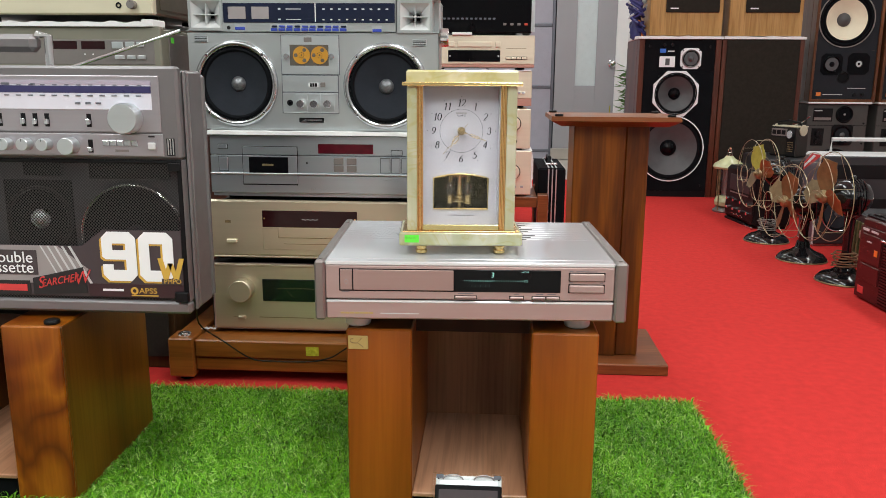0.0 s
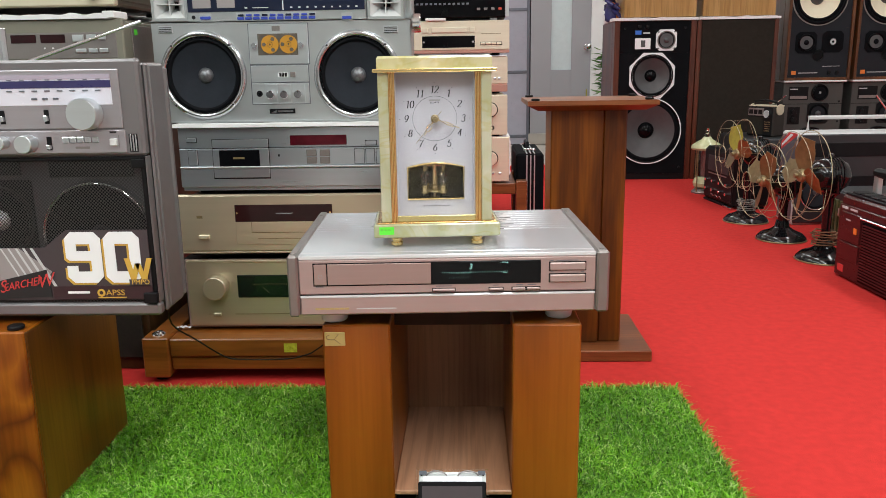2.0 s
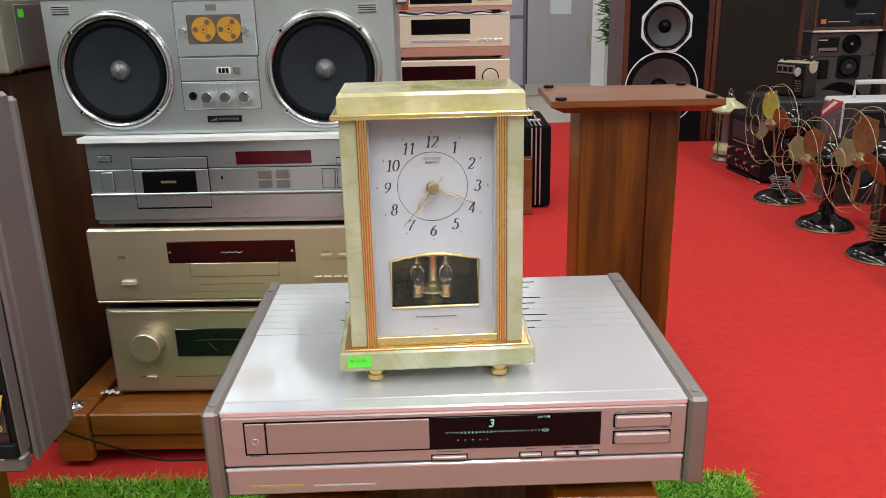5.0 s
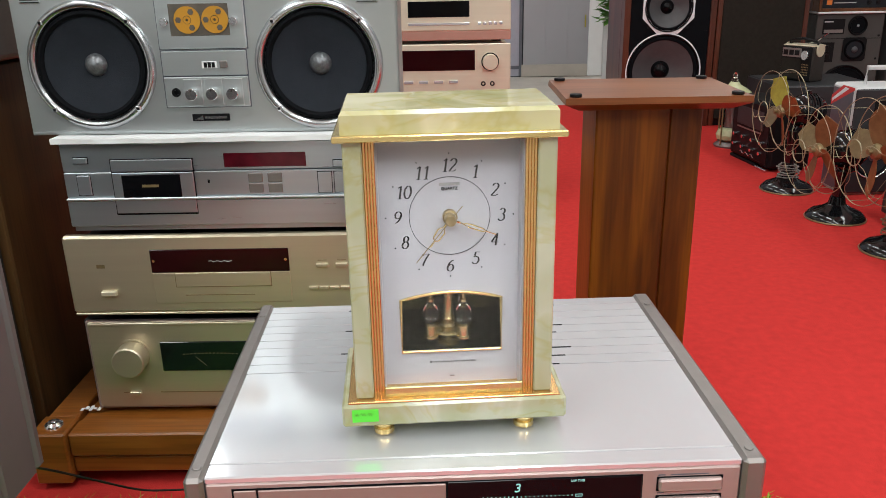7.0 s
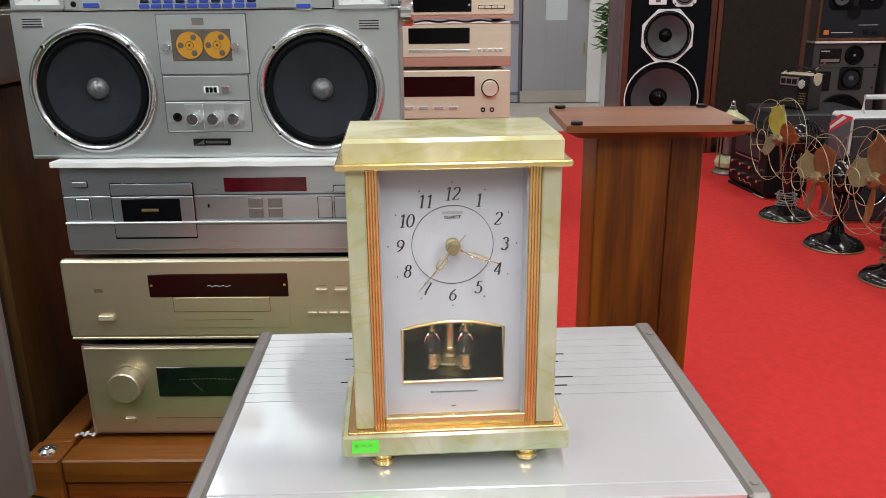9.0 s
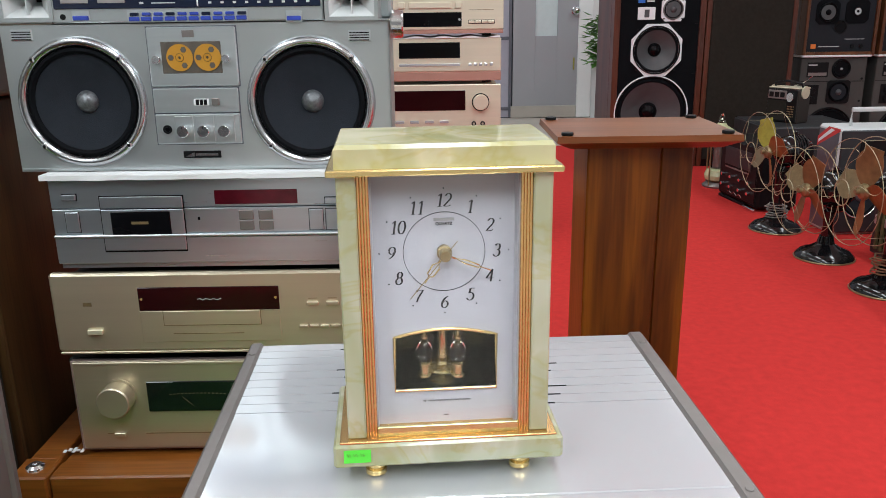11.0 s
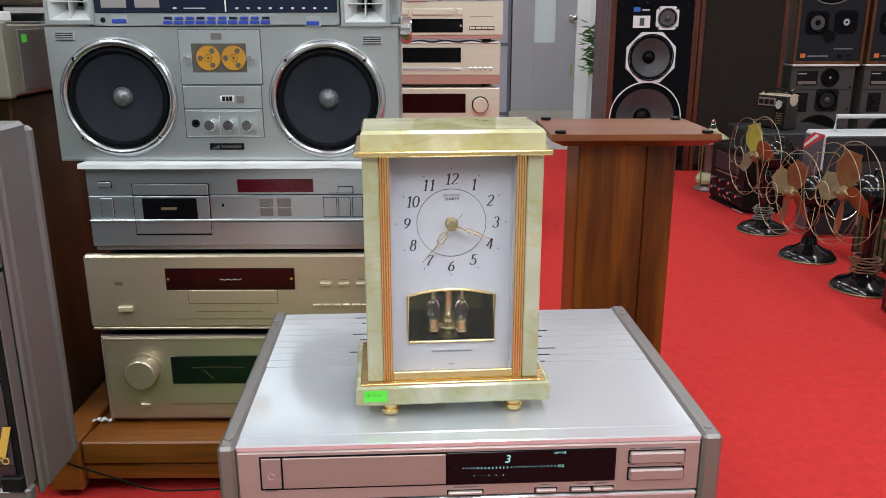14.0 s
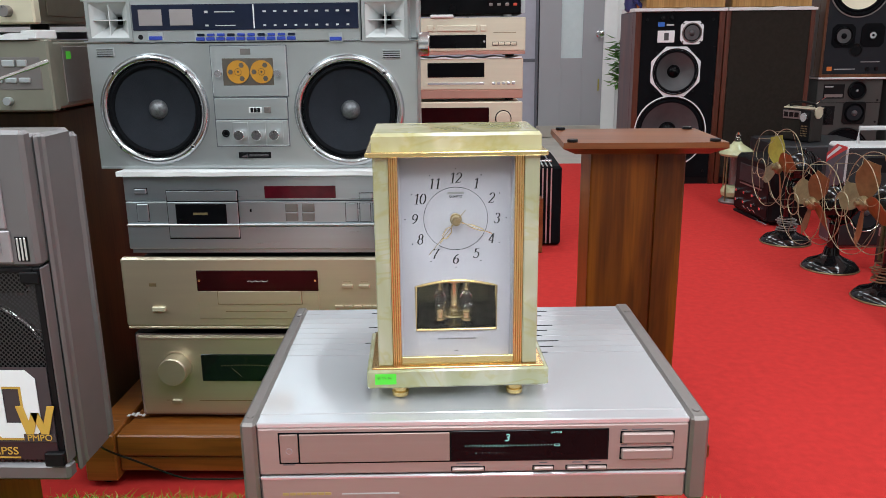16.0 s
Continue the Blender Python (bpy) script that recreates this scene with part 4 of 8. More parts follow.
for k, (xa, xb) in enumerate(((-0.0800, -0.0775), (-0.0755, -0.0715), (-0.0695, -0.0665))):
    scr.tube([(CX + xa + (xb - xa) * q / 5, CY - 0.0007, 0.4545 + 0.0016 * math.sin(q * 2.1 + k)) for q in range(6)], 0.0002, 5)
part("scribble", scr, "leaf", tag)
tag.matrix_basis = Matrix.Translation((CX, CY + 0.05, 0.0)) @ Matrix.Rotation(CLOCK_YAW, 4, "Z") @ Matrix.Translation((-CX, -CY - 0.05, 0.0)) @ tag.matrix_basis


# ---- cassettes in front of the stand ----
def cassette(name, label, shell, face, m):
    """A compact cassette lying flat, 0.1 m by 0.064 m."""
    th = thing(name, (0, 0, 0), label, "cassette")
    part("shell", S().box(-0.05, 0.05, -0.032, 0.032, 0.0, 0.0088, 0.002), shell, th)
    part("paper_label", S().box(-0.044, 0.044, -0.020, 0.026, 0.0088, 0.0092), face, th)
    part("window_strip", S().box(-0.022, 0.022, -0.004, 0.008, 0.0092, 0.0096), "gloss_black", th)
    part("head_block", S().box(-0.033, 0.033, -0.0325, -0.021, -0.0008, 0.0105, 0.001), shell, th)
    for s in (-1, 1):
        part("reel_hub", S().ring((s * 0.0215, 0.002, 0.0), 0.004, 0.0065, 0.0094, 0.0102, "z", 20), "white", th)
        part("screw", S().cyl((s * 0.046, 0.028, 0), 0.0015, 0.0086, 0.0093, "z", 12), "black", th)
        part("screw", S().cyl((s * 0.046, -0.028, 0), 0.0015, 0.0086, 0.0093, "z", 12), "black", th)
    th.matrix_basis = m
    return th


cassette("cassette", "white compact cassette in a clear case leaning on the stand", "white_plastic", "print_white", pose(-0.002, 0.0070, 0.0585, 65, 0, 0))
cassette("cassette", "black compact cassette with purple label leaning upright", "black", "board", pose(-0.002, -0.0160, 0.0555, 65, 0, 0))
case = thing("cassette_case", (0, 0, 0), "clear plastic cassette case leaning on the stand", "cassette case")
box = part("cover", S().box(-0.0545, 0.0545, -0.034, 0.036, -0.0022, 0.0122, 0.001), "clear", case)
box.visible_shadow = False
for s in (-1, 1):
    arc = [(s * 0.0235 + 0.0155 * math.cos(q), 0.0255 + 0.0085 * math.sin(q), 0.0128) for q in np.linspace(0.15, math.pi - 0.15, 12)]
    part("reel_arc", S().tube(arc, 0.0012, 6), "side_grey", case)
    part("hinge_block", S().box(*sorted((s * 0.038, s * 0.049)), 0.0285, 0.0345, 0.0124, 0.0134, 0.0004), "mullion", case)
case.matrix_basis = pose(-0.002, 0.0070, 0.0585, 65, 0, 0)


# ---- tall speaker stand ----
def tall_stand():
    th = thing("tall_stand", (0.295, 0.8, 0.0), "tall reddish brown wooden speaker stand on red carpet", "stand")
    part("base_plate", S().box(0.13, 0.448, 0.694, 0.975, 0.0, 0.027, 0.0025), "red_wood", th)
    part("column_board", S().box(0.2125, 0.3305, 0.752, 0.884, 0.027, 0.578, 0.003), "figured_wood", th)
    part("column_board", S().box(0.3315, 0.3845, 0.758, 0.884, 0.027, 0.578, 0.003), "figured_wood", th)
    top = S()
    vs = []
    for x0, x1, y0, y1, z in ((0.181, 0.418, 0.728, 0.905, 0.5775), (0.156, 0.443, 0.705, 0.929, 0.590), (0.157, 0.442, 0.706, 0.928, 0.600)):
        vs += [(x0, y0, z), (x1, y0, z), (x1, y1, z), (x0, y1, z)]
    fs = [(0, 1, 2, 3), (8, 9, 10, 11)] + [(4 * r + k, 4 * r + (k + 1) % 4, 4 * r + 4 + (k + 1) % 4, 4 * r + 4 + k) for r in (0, 1) for k in range(4)]
    part("top_plate", top.add(vs, fs), "red_wood", th, smooth=0)
    for x in (0.174, 0.423):
        for y in (0.722, 0.912):
            part("rubber_pad", S().cyl((x, y, 0.600), 0.0095, 0, 0.005, "z", 20, 0.001), "black", th, "round black rubber pad")
    return th


tall_stand()

# ---- drivers used by several loudspeakers ----
def driver(parent, x, y, z, r, cone="cone_black", cap="cone_grey", rim="chrome", rim_w=0.12, cap_r=0.2, depth=0.3, name="woofer"):
    """A cone driver that faces -y: rim, rubber surround, cone and dust cap."""
    if parent.parent:
        parent = parent.parent
    ri = r * (1 - rim_w)
    w = part(name, S().lathe((x, y, z), [((r + ri) / 2 + (r - ri) / 2 * math.cos(q), 0.003 - 0.0115 * math.sin(q)) for q in np.linspace(0, math.pi, 9)], "y", 56, caps=False), rim, parent)
    part("surround", S().lathe((x, y, z), [(ri, 0.002), (ri * 0.985, -0.003), (ri * 0.93, -0.005), (ri * 0.88, -0.002), (ri * 0.87, 0.004)], "y", 48, caps=False), "matte_black", w)
    rc = ri * 0.88
    if depth == 0:
        y -= 0.0035
    part("cone", S().lathe((x, y, z), [(rc, 0.0), (rc * 0.6, r * depth * 0.55), (r * cap_r * 0.9, r * depth), (0.0, r * depth)], "y", 48, caps=False), cone, w)
    q = r * cap_r
    part("dust_cap", S().lathe((x, y + r * depth - 0.0005, z), [(q, 0.0), (q * 0.85, -q * 0.35), (q * 0.5, -q * 0.6), (0.0, -q * 0.7)], "y", 32), cap, w)
    return w


def knob(parent, x, y, z, r, length, material, name="knob", mark=True):
    if parent.parent:
        parent = parent.parent
    k = part(name, S().lathe((x, y, z), [(r, 0.0), (r, -length + r * 0.08), (r * 0.93, -length), (0.0, -length)], "y", 32), material, parent)
    if mark:
        part("pointer", S().box(x - r * 0.05, x + r * 0.05, y - length - 0.0005, y - length + 0.001, z + r * 0.45, z + r * 0.9), "ink", k)
    return k


# ---- rack of hi-fi units on a wooden plinth ----
def rack_plinth():
    th = thing("rack_plinth", (-0.375, 0.78, 0.0), "varnished brown wooden plinth frame under the hi-fi stack", "plinth")
    for x0, x1 in ((-0.698, -0.640), (-0.110, -0.052)):
        part("corner_post", S().box(x0, x1, 0.575, 0.635, 0.012, 0.104, 0.003), "plinth_wood", th)
        part("corner_post", S().box(x0, x1, 0.94, 1.0, 0.012, 0.104, 0.003), "plinth_wood", th)
        for yy in (0.612, 0.97):
            part("glide_foot", S().cyl(((x0 + x1) / 2, yy, 0.0), 0.018, 0.0, 0.0121, "z", 20), "matte_black", th)
        part("spike_cup", S().lathe(((x0 + x1) / 2, 0.605, 0.104), [(0.015, 0), (0.014, 0.003), (0.009, 0.0065), (0.004, 0.0065), (0.003, 0.004), (0, 0.004)], "z", 28), "chrome", th, "round chrome spike cup")
        part("side_rail", S().box(x0 + 0.004, x1 - 0.004, 0.6355, 0.9395, 0.04, 0.1015, 0.002), "plinth_wood", th)
    part("front_beam", S().box(-0.6395, -0.1105, 0.583, 0.63, 0.058, 0.0995, 0.003), "plinth_wood", th)
    part("front_rail", S().box(-0.6395, -0.1105, 0.5875, 0.625, 0.026, 0.0565, 0.003), "plinth_wood", th)
    part("top_board", S().box(-0.6395, -0.1105, 0.6305, 0.94, 0.080, 0.0944, 0.002), "plinth_wood", th)
    return th


rack_plinth()
scrap = S()
for k in range(5):
    scrap.box(-0.648 + 0.007 * k, -0.642 + 0.007 * k, 0.652 + 0.004 * (k % 2), 0.660 + 0.004 * (k % 3), 0.1016, 0.1035 + 0.001 * (k % 2), 0.0008)
solid("paper_scrap", scrap, "foam", "small torn white paper scrap on the plinth", "paper")
MAT["foil"] = surface("foil_tag", (0.66, 0.60, 0.06), 0.22, 0.4, var=0.35, scale=120)
solid("price_sticker", S().box(-0.384, -0.355, 0.5822, 0.5827, 0.0685, 0.0890), "foil", "small shiny yellow-green foil tag on the plinth", "sticker")


def amplifier():
    y = 0.655
    th = thing("amplifier", (-0.375, y + 0.2, 0.0945), "champagne gold amplifier with a large volume knob and meter", "amplifier")
    part("case", S().box(-0.623, -0.133, y + 0.0135, y + 0.40, 0.1035, 0.2622, 0.003), "black", th)
    part("edge_trim", S().box(-0.6165, -0.1395, y + 0.004, y + 0.0132, 0.1030, 0.2618, 0.001), "silver_front", th)
    fp = part("front_panel", S().box(-0.613, -0.143, y, y + 0.013, 0.106, 0.2612, 0.003), "champagne", th)
    part("top_edge", S().box(-0.611, -0.145, y - 0.0015, y + 0.004, 0.2550, 0.2602, 0.001), "champagne", fp)
    knob(fp, -0.5440, y, 0.2010, 0.0262, 0.028, "champagne", "volume_knob", False)
    knob(fp, -0.210, y, 0.2010, 0.0262, 0.028, "champagne", "selector_knob", False)
    part("knob_ring", S().ring((-0.5440, y, 0.2010), 0.0275, 0.0305, -0.001, 0.001), "champagne", fp)
    win = part("meter_window", S().box(-0.498, -0.267, y - 0.002, y + 0.004, 0.1735, 0.2260, 0.001), "green_black", fp, "black glass meter window with faint amber scale")
    sc = S()
    for k in range(15):
        sc.box(-0.462 + k * 0.0062, -0.459 + k * 0.0062, y - 0.0024, y - 0.002, 0.2035 + 0.0015 * math.sin(k / 14 * math.pi), 0.2048 + 0.0015 * math.sin(k / 14 * math.pi))
    part("meter_scale", sc, "brass", win)
    nd = S().tube([(-0.425, y - 0.0022, 0.183), (-0.441, y - 0.0022, 0.199)], 0.0003, 5)
    part("meter_needle", nd, "brass", win)
    part("power_button", S().box(-0.5575, -0.5395, y - 0.006, y + 0.002, 0.1300, 0.1375, 0.001), "champagne", fp)
    part("caption", S().box(-0.508, -0.38, y - 0.0004, y + 0.001, 0.1335, 0.1352), "brass", fp)
    part("caption", S().box(-0.57, -0.56, y - 0.0004, y + 0.001, 0.1340, 0.1353), "brass", fp)
    for x in (-0.56, -0.19):
        for yy in (y + 0.05, y + 0.35):
            part("foot", S().cyl((x, yy, 0.0944), 0.02, 0.0, 0.0098, "z", 24, 0.002), "black", th)
    return th


def champagne_player():
    y = 0.645
    th = thing("disc_player", (-0.375, y + 0.2, 0.262), "champagne gold disc player with dark red display", "cd player")
    part("case", S().box(-0.598, -0.152, y + 0.014, y + 0.39, 0.2720, 0.405, 0.003), "black", th)
    fp = part("front_panel", S().box(-0.6235, -0.1365, y, y + 0.016, 0.2825, 0.411, 0.004), "champagne", th)
    part("underline", S().box(-0.621, -0.139, y + 0.001, y + 0.012, 0.2785, 0.2825, 0.001), "champagne", fp)
    win = part("display", S().box(-0.489, -0.2735, y - 0.002, y + 0.004, 0.350, 0.388, 0.001), "dark_red", fp, "dark red glass display window")
    part("maker_mark", S().tube([(-0.398 + 0.004 * k, y - 0.0023, 0.3685 + 0.0014 * math.sin(2.3 * k)) for k in range(10)], 0.0005, 5), "pale_print", win)
    for x in (-0.484, -0.2785):
        part("screw", S().cyl((x, y - 0.002, 0.370), 0.0022, -0.001, 0.0, "y", 12), "gold", win)
    part("drawer_plate", S().box(-0.489, -0.2735, y - 0.0012, y + 0.002, 0.2985, 0.3495, 0.0006), "champagne", fp)
    part("drawer_gap", S().box(-0.454, -0.303, y - 0.0016, y + 0.002, 0.3255, 0.3505), "brass", fp)
    part("disc_drawer", S().box(-0.453, -0.304, y - 0.0026, y + 0.002, 0.3265, 0.3497, 0.0006), "champagne", fp)
    part("caption", S().box(-0.441, -0.331, y - 0.0016, y, 0.3115, 0.3128), "brass", fp)
    part("disc_mark", S().box(-0.575, -0.562, y - 0.0005, y + 0.001, 0.3585, 0.3645), "brass", fp)
    part("power_button", S().box(-0.572, -0.5485, y - 0.007, y + 0.002, 0.3135, 0.3215, 0.001), "cream_amp", fp)
    for x in (-0.222, -0.192, -0.162):
        part("button", S().box(x - 0.0095, x + 0.0095, y - 0.005, y + 0.002, 0.3565, 0.3625, 0.001), "champagne", fp)
        part("caption", S().box(x - 0.007, x + 0.007, y - 0.0004, y + 0.001, 0.3665, 0.3675), "brass", fp)
    for k in range(6):
        x = -0.238 + k * 0.0165
        part("button", S().box(x - 0.0072, x + 0.0072, y - 0.004, y + 0.002, 0.3195, 0.3240, 0.0008), "champagne", fp)
    for x in (-0.56, -0.19):
        for yy in (y + 0.05, y + 0.34):
            part("foot", S().cyl((x, yy, 0.2621), 0.018, 0.0, 0.0103, "z", 24, 0.002), "black", th)
    return th


def steel_player():
    y = 0.64
    th = thing("disc_player", (-0.375, y + 0.19, 0.412), "blue-grey brushed steel disc player with red display", "cd player")
    part("case", S().box(-0.596, -0.154, y + 0.012, y + 0.34, 0.4205, 0.553, 0.003), "black", th)
    up = part("upper_panel", S().box(-0.6, -0.15, y + 0.003, y + 0.013, 0.513, 0.556, 0.0015), "steel", th)
    mid = part("control_strip", S().box(-0.6, -0.15, y + 0.003, y + 0.013, 0.4735, 0.5118, 0.0012), "steel", th)
    part("bright_ledge", S().box(-0.6, -0.15, y - 0.003, y + 0.012, 0.4695, 0.4735, 0.0014), "panel_silver", th)
    part("lower_panel", S().box(-0.6, -0.15, y, y + 0.012, 0.4285, 0.469, 0.0015), "steel", th)
    part("under_lip", S().box(-0.597, -0.153, y + 0.006, y + 0.02, 0.4205, 0.428), "steel", th)
    # black joint, drawn wider below to include the shadow under the drawer
    part("drawer_gap", S().box(-0.5268, -0.4032, y - 0.0003, y + 0.006, 0.4464, 0.5321), "matte_black", th)
    dr = part("drawer", S().box(-0.5262, -0.4038, y - 0.0012, y + 0.006, 0.4485, 0.5120, 0.0012), "steel", th)
    part("drawer_cap", S().box(-0.5262, -0.4038, y - 0.0012, y + 0.006, 0.5132, 0.5315, 0.0012), "steel", dr)
    part("drawer_window", S().box(-0.512, -0.424, y - 0.002, y + 0.002, 0.4735, 0.5085, 0.0006), "gloss_black", dr)
    part("maker_mark", S().box(-0.482, -0.457, y - 0.0025, y - 0.0018, 0.4895, 0.4935), "brass", dr)
    part("drawer_ledge", S().box(-0.5262, -0.4038, y - 0.0034, y, 0.4695, 0.4735, 0.0012), "panel_silver", dr)
    part("display", S().box(-0.357, -0.235, y + 0.0012, y + 0.006, 0.5175, 0.5385, 0.0006), "crimson", up, "dark red display strip")
    for x0, x1, z0, z1 in ((-0.581, -0.5605, 0.5265, 0.5350), (-0.1945, -0.1715, 0.5165, 0.5255)):
        w = part("button_well", S().box(x0 - 0.001, x1 + 0.001, y + 0.0022, y + 0.006, z0 - 0.001, z1 + 0.001), "matte_black", up)
        part("button", S().box(x0, x1, y - 0.0015, y + 0.006, z0, z1, 0.001), "steel", w)
    for x0, x1, z0, z1 in ((-0.5805, -0.5605, 0.4775, 0.508), (-0.219, -0.1985, 0.4765, 0.508), (-0.1945, -0.1765, 0.4765, 0.508), (-0.172, -0.1565, 0.4765, 0.508)):
        w = part("key_well", S().box(x0 - 0.0008, x1 + 0.0008, y + 0.0024, y + 0.006, z0 - 0.0008, z1 + 0.0008), "matte_black", mid)
        part("key", S().box(x0, x1, y + 0.001, y + 0.006, z0, z1, 0.001), "steel", w)
    for x0 in (-0.323, -0.294):
        for z0 in (0.4775, 0.4935):
            part("key", S().box(x0, x0 + 0.0215, y + 0.001, y + 0.006, z0, z0 + 0.0145, 0.001), "side_grey", mid)
    part("indicator", S().box(-0.3845, -0.3815, y + 0.0022, y + 0.004, 0.4935, 0.4985), "matte_black", mid)
    for x in (-0.56, -0.19):
        for yy in (y + 0.05, y + 0.3):
            part("foot", S().cyl((x, yy, 0.4112), 0.016, 0.0, 0.0095, "z", 20, 0.0015), "matte_black", th)
    return th


amplifier()
champagne_player()
steel_player()
towel = S()
nx, ny = 40, 6
for z in (0.5562, 0.5652):
    for j in range(ny + 1):
        for i in range(nx + 1):
            wob = 0.0016 * noise.noise(Vector((i * 0.35, j * 0.8, z * 40)))
            edge = 0.004 if j in (0, ny) else 0.0
            towel.v.append((-0.606 + 0.463 * i / nx, 0.630 + 0.17 * j / ny + 2 * wob, (z + wob * 0.5) if z > 0.56 else z + edge * 0.4))
row = nx + 1
half = row * (ny + 1)
for j in range(ny):
    for i in range(nx):
        a = j * row + i
        towel.f += [(a, a + 1, a + row + 1, a + row), (half + a, half + a + row, half + a + row + 1, half + a + 1)]
rim = [i for i in range(nx + 1)] + [j * row + nx for j in range(1, ny + 1)] + [ny * row + i for i in range(nx - 1, -1, -1)] + [j * row for j in range(ny - 1, 0, -1)]
for a, b in zip(rim, rim[1:] + rim[:1]):
    towel.f.append((a, b, half + b, half + a))
solid("foam_sheet", towel, "foam", "folded white foam sheet between player and boombox", "sheet")


# ---- silver boombox on the rack ----
def silver_boombox():
    y, x0, x1, z0, z1 = 0.660, -0.635, -0.088, 0.5665, 0.847
    th = thing("boombox", ((x0 + x1) / 2, y + 0.075, z0), "large silver boombox with two black woofers and yellow tape reels", "boombox")

    at = [75.0]

    def X(p):
        left = 148 + (at[0] - 75) / 223 * 27
        return -0.635 + (p - left) * 0.545 / (735 - left)

    def Z(p):
        return 0.565 + (298 - p) * 0.000946

    part("body", S().box(x0, x1, y + 0.04, y + 0.135, z0, Z(76), 0.004), "box_silver", th)
    part("front_shell", holed_plate(x0, -0.3662, y, y + 0.0395, [(z0, Z(76), (-0.531, 0.6665, 0.0905))]), "box_silver", th, smooth=30)
    part("front_shell", holed_plate(-0.3662, x1, y, y + 0.0395, [(z0, Z(76), (-0.2015, 0.6630, 0.0905))]), "box_silver", th, smooth=30)
    part("back_shell", S().box(x0 + 0.01, x1 - 0.01, y + 0.13, y + 0.165, z0 + 0.01, z1 - 0.012, 0.01), "warm_silver", th)
    up = part("tuner_head", S().box(X(231), X(641), y - 0.004, y + 0.132, Z(74), z1, 0.002), "box_silver", th)
    for a, b in ((x0 - 0.002, X(230.7)), (X(641.3), x1 + 0.002)):
        part("head_end", S().box(a, b, y + 0.0605, y + 0.132, Z(74), z1, 0.004), "box_silver", up)
        part("head_lip", S().box(a, b, y - 0.004, y + 0.06, Z(73), Z(70.2) if a < -0.5 else Z(75.2 - 0.5), 0.0005), "box_silver", up)
        part("head_lip", S().box(a, b, y - 0.003, y + 0.06, z1 - 0.004, z1, 0.001), "box_silver", up)
    part("base_line", S().box(x0 + 0.002, x1 - 0.002, y - 0.0015, y + 0.01, Z(294), Z(291.5)), "panel_silver", th)
    # horn tweeters
    at[0] = 38
    for cx, cz in ((X(190.5), Z(36)), (X(683.5), Z(40))):
        ho = S()
        a, b = 0.0375, 0.0335
        ho.box(cx - a, cx - 0.032, y - 0.006, y + 0.06, cz - b, cz + b).box(cx + 0.032, cx + a, y - 0.006, y + 0.06, cz - b, cz + b)
        ho.box(cx - 0.032, cx + 0.032, y - 0.006, y + 0.06, cz + 0.028, cz + b).box(cx - 0.032, cx + 0.032, y - 0.006, y + 0.06, cz - b, cz - 0.028)
        h = part("horn_tweeter", ho, "box_silver", up, smooth=0)
        vs = []
        for a, b, yy in ((0.0318, 0.0278, -0.0045), (0.026, 0.0225, 0.002), (0.014, 0.012, 0.018), (0.0075, 0.0065, 0.034)):
            vs += [(cx - a, y + yy, cz - b), (cx + a, y + yy, cz - b), (cx + a, y + yy, cz + b), (cx - a, y + yy, cz + b)]
        fs = [(4 * r + k, 4 * r + (k + 1) % 4, 4 * r + 4 + (k + 1) % 4, 4 * r + 4 + k) for r in range(3) for k in range(4)]
        part("horn_flare", S().add(vs, fs), "white_plastic", h, smooth=0)
        part("horn_throat", S().box(cx - 0.009, cx + 0.009, y + 0.034, y + 0.036, cz - 0.008, cz + 0.008), "matte_black", h)
        part("horn_vane", S().box(cx - 0.0007, cx + 0.0007, y - 0.002, y + 0.03, cz - 0.024, cz + 0.024), "white_plastic", h)
        part("horn_vane", S().box(cx - 0.027, cx - 0.0008, y - 0.002, y + 0.03, cz - 0.0007, cz + 0.0007).box(cx + 0.0008, cx + 0.027, y - 0.002, y + 0.03, cz - 0.0007, cz + 0.0007), "white_plastic", h)
    # tuner glass
    at[0] = 33
    gl = part("tuner_window", S().box(X(233), X(637), y - 0.0065, y, Z(54), Z(11), 0.001), "navy", up, "dark blue tuner scale behind glass")
    for a, b in ((245, 287), (301, 342)):
        part("level_meter", S().box(X(a), X(b), y - 0.0072, y - 0.006, Z(46), Z(19), 0.0004), "board_grey", gl)
    mk = S()
    for k in range(9):
        for zz, s in ((24, 1), (47, 0.8)):
            p = 468 + k * 18.5
            mk.box(X(p), X(p + 6 * s), y - 0.0069, y - 0.0064, Z(zz + 1.5), Z(zz - 1.5))
    mk.box(X(364), X(370), y - 0.0069, y - 0.0064, Z(26), Z(22)).box(X(382), X(418), y - 0.0069, y - 0.0064, Z(25), Z(23))
    mk.box(X(364), X(370), y - 0.0069, y - 0.0064, Z(48), Z(45)).box(X(382), X(418), y - 0.0069, y - 0.0064, Z(47.5), Z(46))
    part("scale_print", mk, "pale_print", gl)["kind"] = "stuff"
    part("tuning_needle", S().box(X(450.5), X(452.5), y - 0.0074, y - 0.0064, Z(52), Z(12)), "white", gl)
    at[0] = 66
    part("key_well", S().box(X(345), X(527), y - 0.0045, y - 0.002, Z(74), Z(56)), "panel_silver", up)
    for k in range(10):
        p = 348 + k * 18
        part("blue_key", S().box(X(p), X(p + 15), y - 0.0075, y - 0.003, Z(72), Z(66), 0.0008), "blue", up)
        part("blue_key", S().box(X(p + 2), X(p + 15), y - 0.0075, y - 0.003, Z(64.5), Z(60), 0.0008), "blue" if k % 3 else "navy", up)
    for a, b, zz in ((262, 289, 64), (584, 609, 68)):
        part("key_frame", S().box(X(a), X(b), y - 0.0055, y - 0.003, Z(zz + 8), Z(zz - 8), 0.0006), "panel_silver", up)
